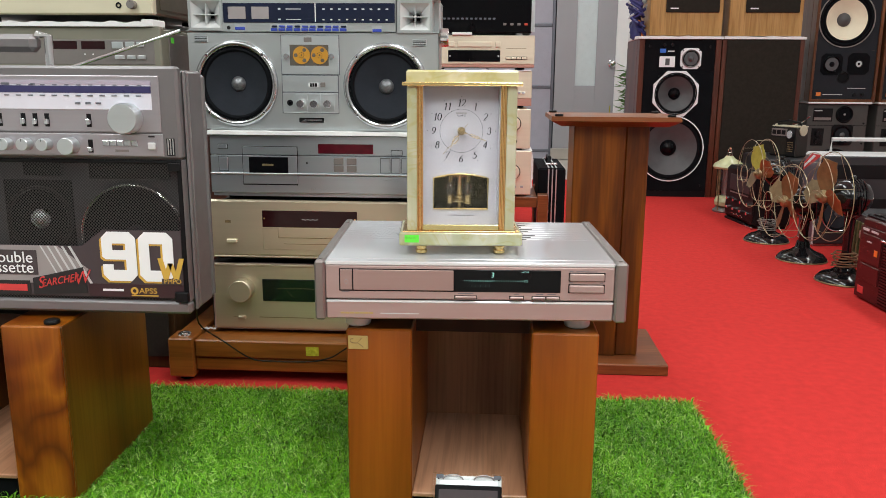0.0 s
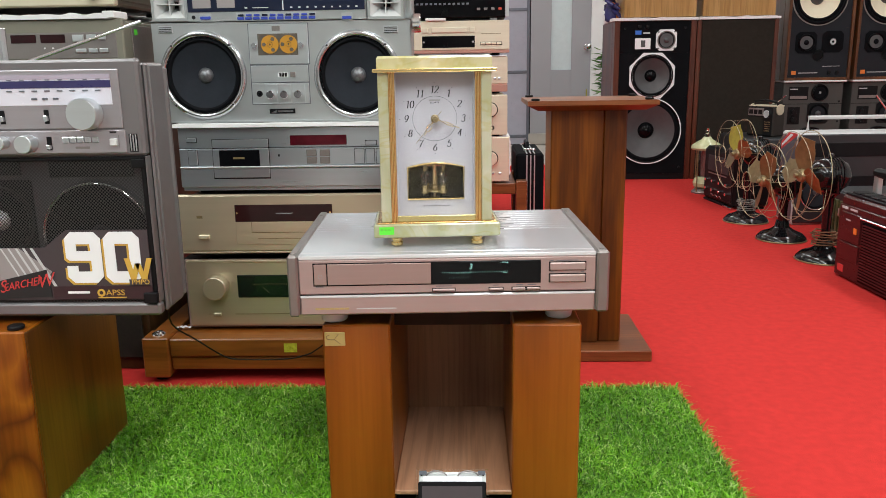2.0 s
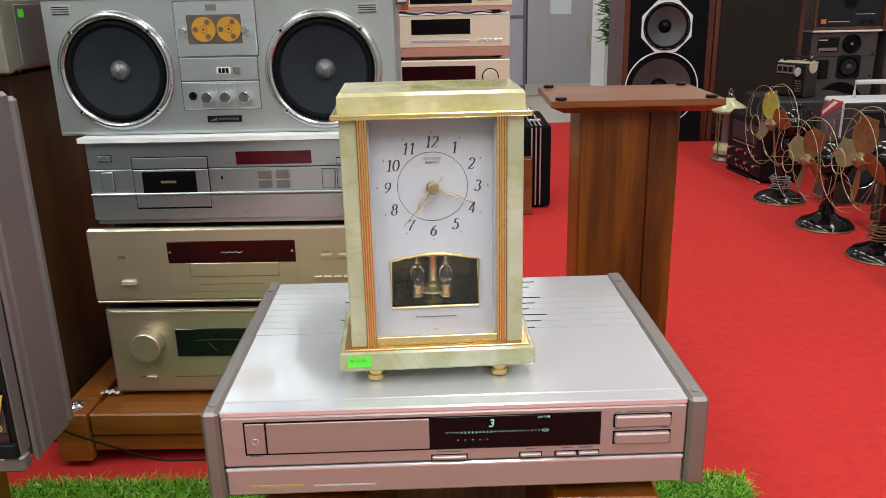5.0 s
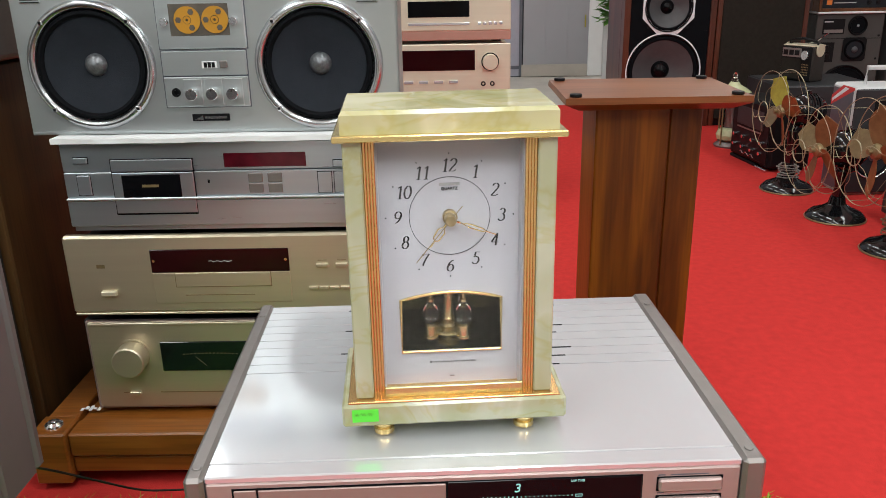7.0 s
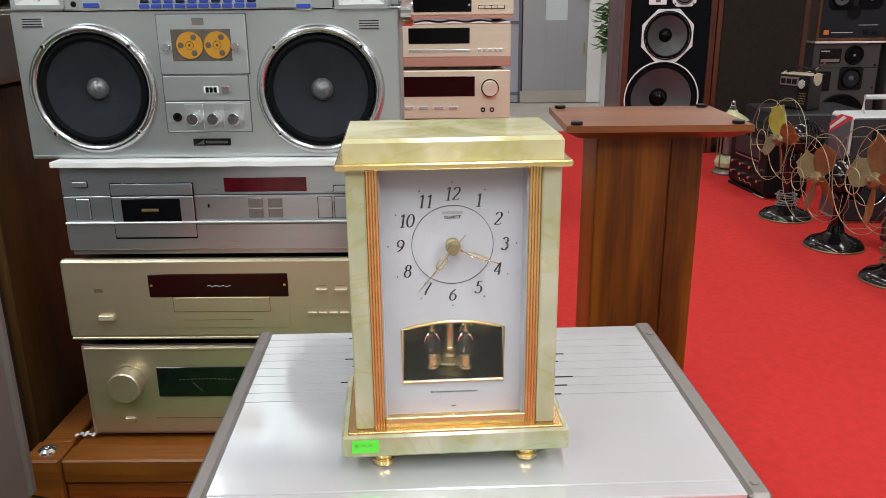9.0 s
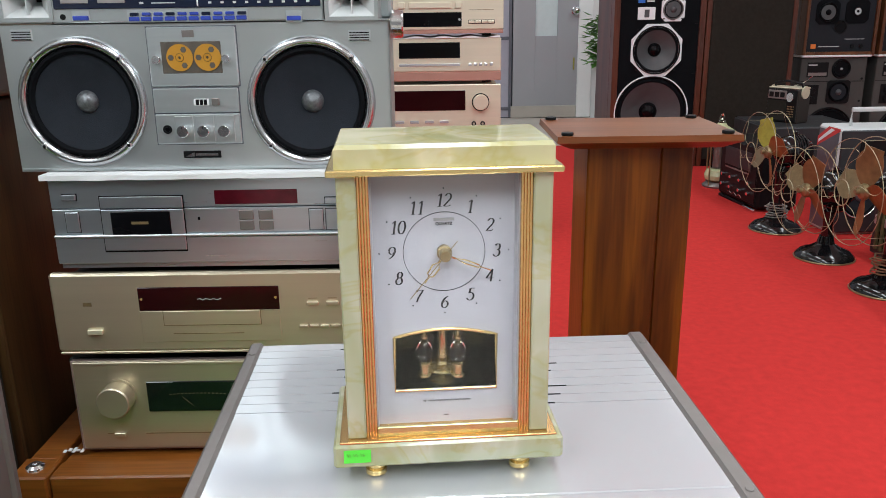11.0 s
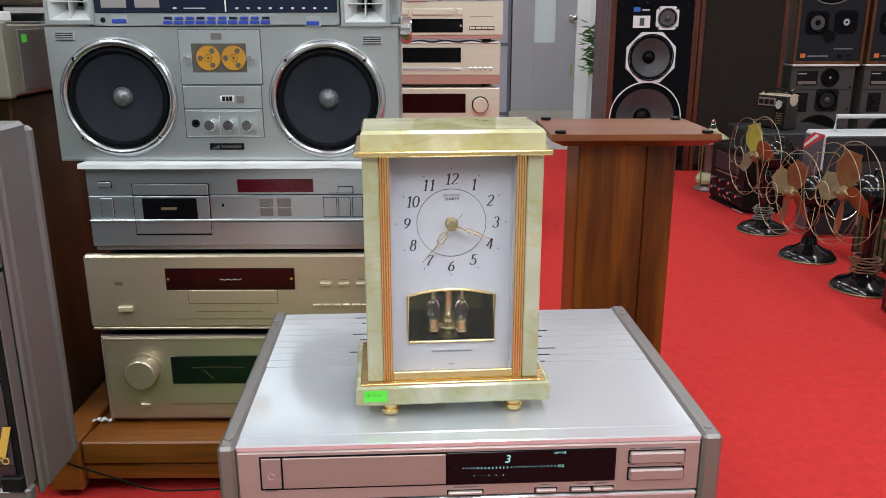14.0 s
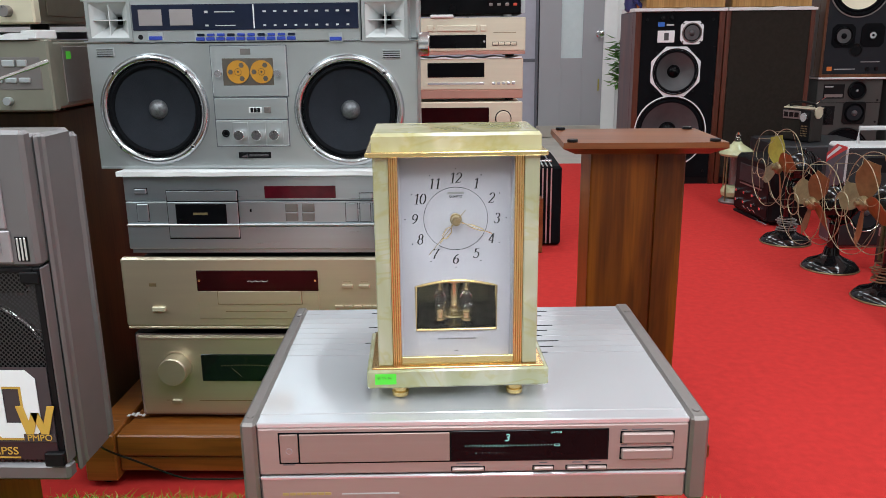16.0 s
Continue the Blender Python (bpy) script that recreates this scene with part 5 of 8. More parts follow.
        part("blue_key", S().box(X(a + 2), X(b - 2), y - 0.0085, y - 0.003, Z(zz + 6), Z(zz - 0.5), 0.0008), "blue", up)
    part("jack", S().cyl((X(248), y - 0.004, Z(65)), 0.004, -0.001, 0.002, "y", 16), "black", up)
    # woofers
    for cx, cz in ((-0.531, 0.6665), (-0.2015, 0.6630)):
        w = driver(th, cx, y, cz, 0.0935, "woofer_cloth", "cap_grey", "rim_chrome", 0.16, 0.175, 0.16)
        for k in range(4):
            a = radians(45 + 90 * k)
            part("clamp", S().box(cx + 0.087 * math.cos(a) - 0.004, cx + 0.087 * math.cos(a) + 0.004, y - 0.0095, y - 0.003, cz + 0.087 * math.sin(a) - 0.004, cz + 0.087 * math.sin(a) + 0.004, 0.002), "chrome", w)
            part("screw", S().cyl((cx + 0.087 * math.cos(a), y - 0.0095, cz + 0.087 * math.sin(a)), 0.0022, -0.0008, 0.0, "y", 10), "black", w)
    # speaker slots
    at[0] = 94
    for a, b, zz in ((166, 199, 90), (677, 711, 97)):
        v = part("slot_frame", S().box(X(a), X(b), y - 0.002, y + 0.002, Z(zz + 8), Z(zz - 8), 0.001), "panel_silver", th)
        for k in range(4):
            part("slot", S().box(X(a + 2), X(b - 2), y - 0.0026, y, Z(zz - 5 + k * 3.6 + 1.4), Z(zz - 5 + k * 3.6)), "black", v)
    # cassette bay
    at[0] = 125
    for a, b, zt, zb, at[0] in ((374, 508, 81, 168, 125), (379, 508, 171, 208, 190), (382, 510, 210, 256, 233)):
        part("panel_gap", S().box(X(a - 1.6), X(b + 1.6), y - 0.0008, y + 0.001, Z(zb + 1.2), Z(zt - 1.2)), "mullion", th)
    at[0] = 125
    bay = part("cassette_door", S().box(X(374), X(508), y - 0.004, y + 0.002, Z(168), Z(81), 0.0015), "panel_silver", th)
    part("door_mark", S().box(X(428), X(446), y - 0.0046, y - 0.0036, Z(96), Z(86), 0.0004), "side_grey", bay)
    win = part("cassette_window", S().box(X(394), X(485), y - 0.0046, y - 0.002, Z(149), Z(102), 0.0008), "reel_back", bay)
    for p in (422, 464):
        rl = part("tape_reel", S().ring((X(p), y - 0.005, Z(125.5)), 0.006, 0.0188, -0.0012, 0.0003, "y", 36), "amber", win, "yellow plastic tape reel")
        part("reel_hub", S().ring((X(p), y - 0.0055, Z(125.5)), 0.002, 0.0052, -0.0012, 0.0003, "y", 20), "amber", rl)
        for k in range(3):
            a = radians(60 + 120 * k)
            part("reel_hole", S().cyl((X(p) + 0.0125 * math.cos(a), y - 0.0064, Z(125.5) + 0.0125 * math.sin(a)), 0.0044, -0.0002, 0.0004, "y", 6), "reel_back", rl)
    for p in (387, 492):
        knob(bay, X(p), y - 0.004, Z(128), 0.0058, 0.008, "chrome", "door_knob", False)
    at[0] = 190
    part("counter_panel", S().box(X(379), X(508), y - 0.003, y + 0.002, Z(208), Z(171), 0.0012), "panel_silver", th)
    ct = part("tape_counter", S().box(X(440), X(463), y - 0.0038, y - 0.002, Z(197), Z(187), 0.0004), "white", th)
    for k in range(3):
        part("counter_wheel", S().box(X(443 + 6 * k), X(448 + 6 * k), y - 0.0042, y - 0.003, Z(196), Z(188)), "black", ct)
    part("counter_reset", S().box(X(468), X(479), y - 0.0075, y - 0.002, Z(197), Z(186), 0.001), "side_grey", th)
    at[0] = 233
    cp = part("control_panel", S().box(X(382), X(510), y - 0.003, y + 0.002, Z(256), Z(210), 0.0012), "panel_silver", th)
    part("socket", S().ring((X(399), y - 0.0034, Z(233)), 0.0035, 0.0065, -0.0012, 0.0006, "y", 24), "black", cp)
    part("socket_hole", S().cyl((X(399), y - 0.0034, Z(233)), 0.0034, -0.0004, 0.0002, "y", 16), "gloss_black", cp)
    for p in (425, 456, 487):
        part("knob_plate", S().box(X(p - 14), X(p + 14), y - 0.0038, y - 0.002, Z(254), Z(213), 0.0006), "panel_silver", cp)
        knob(cp, X(p), y - 0.003, Z(235), 0.0085, 0.014, "chrome")
    at[0] = 272
    part("maker_plate", S().box(X(421), X(478), y - 0.002, y + 0.002, Z(278), Z(267), 0.0006), "black", th, "small black maker's plate")
    part("maker_mark", S().prism([(X(424), Z(276)), (X(438), Z(269)), (X(438), Z(276))], y - 0.0026, y - 0.0016).box(X(440), X(474), y - 0.0026, y - 0.0016, Z(274.5), Z(270.5)), "chrome", th)
    part("side_knob", S().lathe((x1 + 0.002, y + 0.06, Z(82)), [(0.02, 0.0), (0.02, 0.016), (0.0185, 0.018), (0, 0.018)], "x", 32), "chrome", th)
    hd = S().tube([(x0 + 0.03, y + 0.08, z1 - 0.004), (x0 + 0.032, y + 0.08, z1 + 0.012), (x0 + 0.045, y + 0.08, z1 + 0.022), (x1 - 0.045, y + 0.08, z1 + 0.022), (x1 - 0.032, y + 0.08, z1 + 0.012), (x1 - 0.03, y + 0.08, z1 - 0.004)], 0.009, 12)
    part("carry_handle", hd, "panel_silver", th)
    th.location.x -= 0.007
    return th


MAT["woofer_cloth"] = surface("woofer_cloth", (0.017, 0.020, 0.027), 0.8, var=0.12, scale=30, bump=0.4, bump_scale=700, spec=0.2)
MAT["cap_grey"] = surface("cap_grey", (0.16, 0.165, 0.175), 0.35, 0.5, var=0.35, scale=220)
silver_boombox()


# ---- grey boombox on the figured stand ----
def grey_boombox():
    y, x0, x1, z0, z1 = 0.068, -1.10, -0.4305, 0.3198, 0.698
    th = thing("boombox", (-0.77, y + 0.055, z0), "big grey boombox with tuner dial and perforated black grille", "boombox")

    at = [285.0]

    def X(p):
        return -0.4305 + (p - 325 - (at[0] - 285) * 0.0556) * 0.000868

    def Z(p):
        return 0.56 + (285 - p) * (0.000845 if p < 285 else 0.000872)

    part("body", S().box(x0, x1 + 0.004, y + 0.031, y + 0.090, z0 + 0.002, z1 - 0.006, 0.004), "warm_silver", th)
    part("shell_rim", S().box(X(323), x1 + 0.004, y + 0.0185, y + 0.0308, z0 + 0.002, z1 - 0.006, 0.003), "warm_silver", th)
    part("shell_rim", S().box(x0, X(323) - 0.0003, y + 0.0185, y + 0.0308, Z(284), z1 - 0.006, 0.003), "warm_silver", th)
    part("back_shell", S().box(x0 + 0.004, x1 + 0.006, y + 0.088, y + 0.102, z0 + 0.006, z1 - 0.012, 0.004), "warm_silver", th)
    fr = S()
    fr.box(x0, x1, y, y + 0.018, Z(284), z1, 0.004)
    part("front_bezel", fr, "warm_silver", th)
    part("bottom_bezel", S().box(x0, x1, y, y + 0.018, z0, Z(537), 0.004), "warm_silver", th)
    part("side_bezel", S().box(X(323), x1, y, y + 0.018, Z(537) + 0.0005, Z(284) - 0.0005, 0.003), "warm_silver", th)
    part("side_bezel", S().box(x0, x0 + 0.012, y, y + 0.018, Z(537) + 0.0005, Z(284) - 0.0005, 0.003), "warm_silver", th)
    at[0] = 190
    tp = part("tuner_panel", S().box(x0 + 0.014, X(288), y - 0.0025, y + 0.004, Z(236), Z(138), 0.0012), "warm_panel", th)
    # whitish dial colour stands in for glare on the glass
    gl = part("dial_glass", S().box(x0 + 0.02, X(275), y - 0.0035, y, Z(197), Z(146), 0.0008), "dial_glare", tp, "tuner scale with white glass glare in its colour, purple band")
    part("dial_band", S().box(x0 + 0.02, X(275), y - 0.0041, y - 0.003, Z(168), Z(156)), "blue_band", gl)
    part("dial_top", S().box(x0 + 0.02, X(275), y - 0.0041, y - 0.003, Z(153.5), Z(146)), "rose_print", gl)
    sc = S()
    for k in range(30):
        p = -360 + k * 21
        sc.box(X(p), X(p + 9), y - 0.0046, y - 0.0036, Z(173.5), Z(171.5)).box(X(p + 3), X(p + 10), y - 0.0046, y - 0.0036, Z(155), Z(153.6))
    sc.box(X(15), X(29), y - 0.0046, y - 0.0036, Z(154.5), Z(151)).box(X(66), X(74), y - 0.0046, y - 0.0036, Z(154.5), Z(152))
    for p in (142, 160, 178):
        sc.box(X(p), X(p + 9), y - 0.0046, y - 0.0036, Z(187), Z(184))
    part("scale_print", sc, "mullion", gl)["kind"] = "stuff"
    part("tuning_knob", S().lathe((X(232), y - 0.002, Z(211)), [(0.0225, 0.0), (0.0225, -0.02), (0.021, -0.0225), (0, -0.0225)], "y", 40), "panel_silver", tp, "large round silver tuning knob")
    for p in (5, 47, 68, 89, 163, -40, -80):
        sl = part("slide_switch", S().box(X(p - 4), X(p + 4), y - 0.0032, y, Z(227), Z(204)), "black", tp)
        part("lever", S().box(X(p - 3.5), X(p + 3.5), y - 0.009, y - 0.002, Z(223), Z(213), 0.001), "chrome", sl)
    at[0] = 258
    lp = part("control_panel", S().box(x0 + 0.014, X(294), y - 0.0025, y + 0.004, Z(278), Z(238.5), 0.0012), "warm_panel", th)
    for p in (18, 53, 88, -17, -60):
        knob(lp, X(p), y - 0.0025, Z(258), 0.0092, 0.016, "panel_silver")
    knob(lp, X(132), y - 0.0025, Z(260), 0.0128, 0.02, "panel_silver", "volume_knob", False)
    sl = part("slide_switch", S().box(X(162), X(170), y - 0.0032, y, Z(272), Z(249)), "black", lp)
    part("lever", S().box(X(162.5), X(169.5), y - 0.009, y - 0.002, Z(270), Z(262), 0.001), "chrome", sl)
    rk = part("rocker_frame", S().box(X(266), X(283), y - 0.0035, y, Z(268), Z(246)), "warm_panel", lp)
    part("rocker", S().box(X(269), X(281), y - 0.008, y - 0.002, Z(265), Z(253), 0.001), "white_plastic", rk)
    part("caption", S().box(X(269), X(280), y - 0.0036, y - 0.002, Z(244), Z(241)), "ink", lp)
    for k in range(5):
        part("maker_mark", S().box(X(188 + 12.6 * k), X(199 + 12.6 * k), y - 0.0045, y - 0.002, Z(260), Z(250), 0.0008), "chrome", lp)
    part("model_bar", S().box(X(209), X(233), y - 0.003, y - 0.002, Z(270), Z(266)), "side_grey", lp)
    mic = part("mic_slots", S().box(X(299), X(313), y - 0.001, y + 0.002, Z(276), Z(246)), "black", th)
    for k in range(3):
        part("mic_bar", S().box(X(300.5 + 4.3 * k), X(303 + 4.3 * k), y - 0.002, y, Z(275), Z(247), 0.0005), "chrome", mic)
    at[0] = 285
    # speaker bay behind the grille
    bay = part("speaker_bay", S().box(x0 + 0.012, X(323), y + 0.0288, y + 0.0298, Z(537), Z(284)), "cone_grey", th)
    driver(th, X(222), y + 0.0195, Z(424), 0.086, "matte_black", "cone_black", "chrome", 0.10, 0.2, 0.08)
    sq = part("tweeter_plate", S().box(X(-18), X(110), y + 0.024, y + 0.0285, Z(460), Z(325), 0.002), "black", th)
    driver(th, X(48), y + 0.0225, Z(395), 0.052, "matte_black", "panel_silver", "black", 0.1, 0.30, 0.02, "midrange")
    part("badge_plate", S().box(X(150), X(296), y + 0.013, y + 0.018, Z(320), Z(292), 0.001), "black", th)
    part("badge_plate", S().box(X(30), X(100), y + 0.013, y + 0.018, Z(316), Z(292), 0.001), "black", th)
    part("grille_sheet", S().box(x0 + 0.0125, X(322.5), y + 0.0040, y + 0.0046, Z(536.5), Z(284.5)), "perf", th, "black perforated metal grille")
    gf = S()
    gf.box(X(314), X(322.5), y + 0.001, y + 0.009, Z(536.5), Z(285), 0.001)
    part("grille_frame", gf, "black", th)
    part("grille_frame", S().box(x0 + 0.0125, X(313.5), y + 0.001, y + 0.009, Z(291), Z(285), 0.001), "black", th)
    part("grille_corner", S().box(X(300), X(322.5), y - 0.003, y + 0.0008, Z(303), Z(289), 0.001), "black", th)
    part("grille_corner", S().box(X(300), X(324), y - 0.007, y + 0.0008, Z(536), Z(518), 0.001), "black", th)
    part("foot", S().box(X(-300), X(270), y + 0.01, y + 0.09, z0 - 0.0001, z0 + 0.002), "black", th)
    at[0] = 110
    # carry handle and aerial
    hx = X(60)
    hd = S().tube([(hx + 0.004, y + 0.05, z1 - 0.02), (hx + 0.006, y + 0.05, z1 + 0.044), (hx - 0.012, y + 0.05, z1 + 0.046)], 0.0065, 10)
    part("handle_arm", hd, "chrome", th)
    part("carry_handle", S().box(hx - 0.44, hx - 0.010, y + 0.036, y + 0.064, z1 + 0.020, z1 + 0.047, 0.008), "warm_silver", th)
    a, b = Vector((X(122) - 0.05, y + 0.10, z1 - 0.004)), Vector((X(122) + 0.100, y + 0.20, z1 + 0.060))
    ae = part("aerial", S().tube([a, a + (b - a) * 0.55], 0.0026, 10), "chrome", th, "chrome telescopic aerial, folded out")
    part("aerial_tube", S().tube([a + (b - a) * 0.55, a + (b - a) * 0.86], 0.0019, 10), "chrome", ae)
    part("aerial_tip", S().tube([a + (b - a) * 0.86, b], 0.0027, 10), "chrome", ae)
    at[0] = 420
    # printed card over the lower grille
    cy = y - 0.0005
    cd = part("display_card", S().prism([(X(-260), Z(530)), (X(322), Z(530)), (X(322), Z(408)), (X(181), Z(408)), (X(141), Z(438)), (X(-260), Z(438))], cy, cy + 0.0012), "board", th, "dark printed card reading 90 W PMPO")
    part("card_field", S().prism([(X(-260), Z(507)), (X(128), Z(507)), (X(150), Z(480)), (X(96), Z(438.5)), (X(-260), Z(438.5))], cy - 0.0006, cy), "board_grey", cd)
    for k in range(5):
        p = 64 + k * 13
        part("stripe", S().prism([(X(p), Z(438.5)), (X(p + 2.5 + k * 0.6), Z(438.5)), (X(p + 38 + k * 0.6), Z(506)), (X(p + 35), Z(506))], cy - 0.001, cy - 0.0006), "pale_print", cd)

    def block_digit(px, hole_lo, hole_hi, notch):
        """A chamfered block numeral, 62 wide and 92 high, with its counter left open."""
        a, b, c, d, top, bot = px, px + 62, px + 19, px + 43, 411, 500
        s = S()
        k = 11
        yy = cy - 0.0016
        s.prism([(X(a), Z(top + k)), (X(a + k), Z(top)), (X(b - k), Z(top)), (X(b), Z(top + k)), (X(b), Z(hole_lo)), (X(a), Z(hole_lo))], yy, yy + 0.001)
        s.prism([(X(a), Z(hole_lo)), (X(c), Z(hole_lo)), (X(c), Z(hole_hi)), (X(a), Z(hole_hi))], yy, yy + 0.001)
        s.prism([(X(d), Z(hole_lo)), (X(b), Z(hole_lo)), (X(b), Z(hole_hi)), (X(d), Z(hole_hi))], yy, yy + 0.001)
        if notch:
            s.prism([(X(a), Z(hole_hi)), (X(b), Z(hole_hi)), (X(b), Z(461)), (X(a + 6), Z(461)), (X(a), Z(456))], yy, yy + 0.001)
            s.prism([(X(d), Z(461)), (X(b), Z(461)), (X(b), Z(480)), (X(d), Z(480))], yy, yy + 0.001)
            s.prism([(X(a), Z(470)), (X(c), Z(470)), (X(c), Z(480)), (X(a), Z(480))], yy, yy + 0.001)
            hole_hi = 480
        s.prism([(X(a), Z(hole_hi)), (X(b), Z(hole_hi)), (X(b), Z(bot - k)), (X(b - k), Z(bot)), (X(a + k), Z(bot)), (X(a), Z(bot - k))], yy, yy + 0.001)
        return s

    for px, lo, hi, notch in ((178, 432, 444, True), (245, 432, 480, False)):
        sh = block_digit(px - 4, lo, hi, notch)
        sh.v = [(x, yy + 0.0009, z - 0.003) for x, yy, z in sh.v]
        part("number_shadow", sh, "print_gold", cd)
        part("number", block_digit(px, lo, hi, notch), "print_white", cd)
    wl = S()
    for xa, za, xb, zb in ((283, 457, 292, 494), (301, 466, 292, 494), (301, 466, 311, 494), (322, 457, 311, 494)):
        wl.prism([(X(xa - 4.5), Z(za)), (X(xa + 4.5), Z(za)), (X(xb + 4.5), Z(zb)), (X(xb - 4.5), Z(zb))], cy - 0.0028 - 0.0002 * (xa == 301), cy - 0.0018)
    part("letter", wl, "print_gold", cd)
    part("caption_box", S().box(X(284), X(323), cy - 0.0026, cy - 0.0018, Z(504), Z(494)), "board", cd)
    part("caption", S().text("PMPO", X(304), cy - 0.0032, Z(499), 0.0105), "print_gold", cd)
    part("footer", S().box(X(148), X(322), cy - 0.0007, cy, Z(529.5), Z(506)), "print_dark", cd)
    part("footer_bar", S().box(X(174), X(212), cy - 0.0013, cy - 0.0007, Z(519), Z(515)), "print_white", cd)
    part("emblem", S().ring((X(232), cy - 0.0008, Z(518)), 0.003, 0.006, -0.0005, 0.0002, "y", 24), "print_gold", cd)
    part("caption", S().text("APSS", X(257), cy - 0.0013, Z(518), 0.0125, widen=1.1), "print_gold", cd)
    part("footer_bar", S().box(X(226), X(275), cy - 0.0013, cy - 0.0007, Z(527.5), Z(525.5)), "print_gold", cd)
    part("red_box", S().box(X(-60), X(40), cy - 0.0007, cy, Z(529), Z(503)), "ink", cd)
    part("red_bar", S().box(X(-30), X(34), cy - 0.0014, cy - 0.0007, Z(522), Z(510)), "print_red", cd)
    tl = part("title_plate", S().prism([(X(46), Z(528)), (X(146), Z(524)), (X(141), Z(476)), (X(46), Z(498))], cy - 0.0016, cy - 0.0008), "ink", cd)
    for body, p, zz, size in (("S", 55, 508, 0.0265), ("EARCHER", 62, 508.5, 0.0165), ("-W", 113, 501, 0.0285)):
        w = S().text(body, X(p), cy - 0.0024, Z(zz), size, "LEFT", shear=0.2, widen=0.86)
        w.v = [(vx, vy, vz + (vx - X(p)) * 0.20) for vx, vy, vz in w.v]
        part("title", w, "print_red", tl)
    bx = part("caption_box", S().box(X(-70), X(57), cy - 0.0012, cy - 0.0006, Z(492), Z(447)), "board", cd)
    part("caption", S().text("Double", X(50), cy - 0.0018, Z(461), 0.0255, "RIGHT"), "print_white", bx)
    part("caption", S().text("Cassette", X(50), cy - 0.0018, Z(479.5), 0.0255, "RIGHT"), "print_white", bx)
    th.location.x -= 0.009
    return th


MAT["blue_band"] = surface("purple_band", (0.035, 0.032, 0.11), 0.3, var=0.1)
MAT["rose_print"] = surface("rose_print", (0.40, 0.36, 0.44), 0.3, var=0.08)
MAT["print_dark"] = surface("print_dark", (0.035, 0.012, 0.016), 0.5, var=0.05)
grey_box_thing = grey_boombox()
cord = [(-0.455, 0.165, 0.324), (-0.508, 0.30, 0.230), (-0.482, 0.35, 0.180), (-0.445, 0.40, 0.127), (-0.403, 0.41, 0.118), (-0.335, 0.42, 0.115),
        (-0.300, 0.42, 0.121), (-0.268, 0.41, 0.138), (-0.20, 0.38, 0.20), (-0.15, 0.36, 0.28), (-0.12, 0.343, 0.36)]
fine = []
for i in range(len(cord) - 1):
    p0, p1, p2, p3 = (Vector(cord[max(0, min(len(cord) - 1, i + k))]) for k in (-1, 0, 1, 2))
    for s in np.linspace(0, 1, 6)[:-1]:
        fine.append(0.5 * ((2 * p1) + (-p0 + p2) * s + (2 * p0 - 5 * p1 + 4 * p2 - p3) * s * s + (-p0 + 3 * p1 - 3 * p2 + p3) * s ** 3))
part("power_cord", S().tube(fine, 0.0015, 8), "cable", grey_box_thing, "thin black cord sagging towards the CD player")


# ---- units behind the grey boombox ----
MAT["cabinet_side"] = wood("cabinet_side", (0.030, 0.013, 0.004), (0.056, 0.025, 0.007), (0.082, 0.037, 0.010), coat=0.0, rough=0.5)
MAT["brown_metal"] = surface("brown_metal", (0.10, 0.085, 0.06), 0.35, 0.5, var=0.15, scale=12)
cab = thing("wooden_cabinet", (-1.0, 0.87, 0.0), "dark brown wooden cabinet carrying grey hi-fi units", "cabinet")
part("body", S().box(-1.25, -0.712, 0.66, 1.7, 0.0, 0.6645, 0.003), "cabinet_side", cab)
part("front_cloth", S().box(-1.235, -0.727, 0.652, 0.66, 0.03, 0.64, 0.002), "fabric", cab)


def grey_deck():
    y = 0.60
    th = thing("cassette_deck", (-0.905, y + 0.2, 0.6645), "olive grey cassette deck with two small dark displays", "cassette deck")
    part("case", S().box(-1.13, -0.682, y + 0.02, y + 0.38, 0.6725, 0.781, 0.004), "grey_amp", th)
    part("side_panel", S().box(-0.6825, -0.680, y + 0.05, y + 0.34, 0.68, 0.772, 0.001), "side_grey", th)
    fp = part("front_panel", S().box(-1.135, -0.678, y, y + 0.021, 0.6705, 0.784, 0.003), "grey_amp", th)

    def X(p):
        return -0.68 + (p - 211) / 855

    part("control_strip", S().box(-1.12, X(200), y - 0.001, y + 0.002, 0.705, 0.757, 0.001), "side_grey", fp)
    for a, b in ((12, 57), (65, 109)):
        part("display", S().box(X(a), X(b), y - 0.0022, y + 0.002, 0.737, 0.7535, 0.0006), "dark_red", fp)
    for a, b, z0, z1 in ((123, 143, 0.7385, 0.7525), (148, 165, 0.742, 0.7525), (169, 182, 0.742, 0.7525), (127, 145, 0.7165, 0.7245), (150, 165, 0.7165, 0.7245), (169, 184, 0.7165, 0.7245)):
        part("button", S().box(X(a), X(b), y - 0.005, y + 0.002, z0, z1, 0.001), "panel_silver", fp)
    for p in (71, 86):
        part("lamp", S().cyl((X(p), y - 0.001, 0.7265), 0.0018, -0.001, 0.001, "y", 12), "white", fp)
    knob(fp, X(150), y, 0.6875, 0.0065, 0.01, "panel_silver", "output_knob", False)
    part("top_plate", S().box(-1.128, -0.684, y + 0.022, y + 0.375, 0.781, 0.7825), "grey_amp", th)
    for x in (-1.08, -0.73):
        part("foot", S().cyl((x, y + 0.10, 0.6643), 0.015, 0, 0.0085, "z", 20), "black", th)
        part("foot", S().cyl((x, y + 0.32, 0.6643), 0.015, 0, 0.0085, "z", 20), "black", th)
    return th


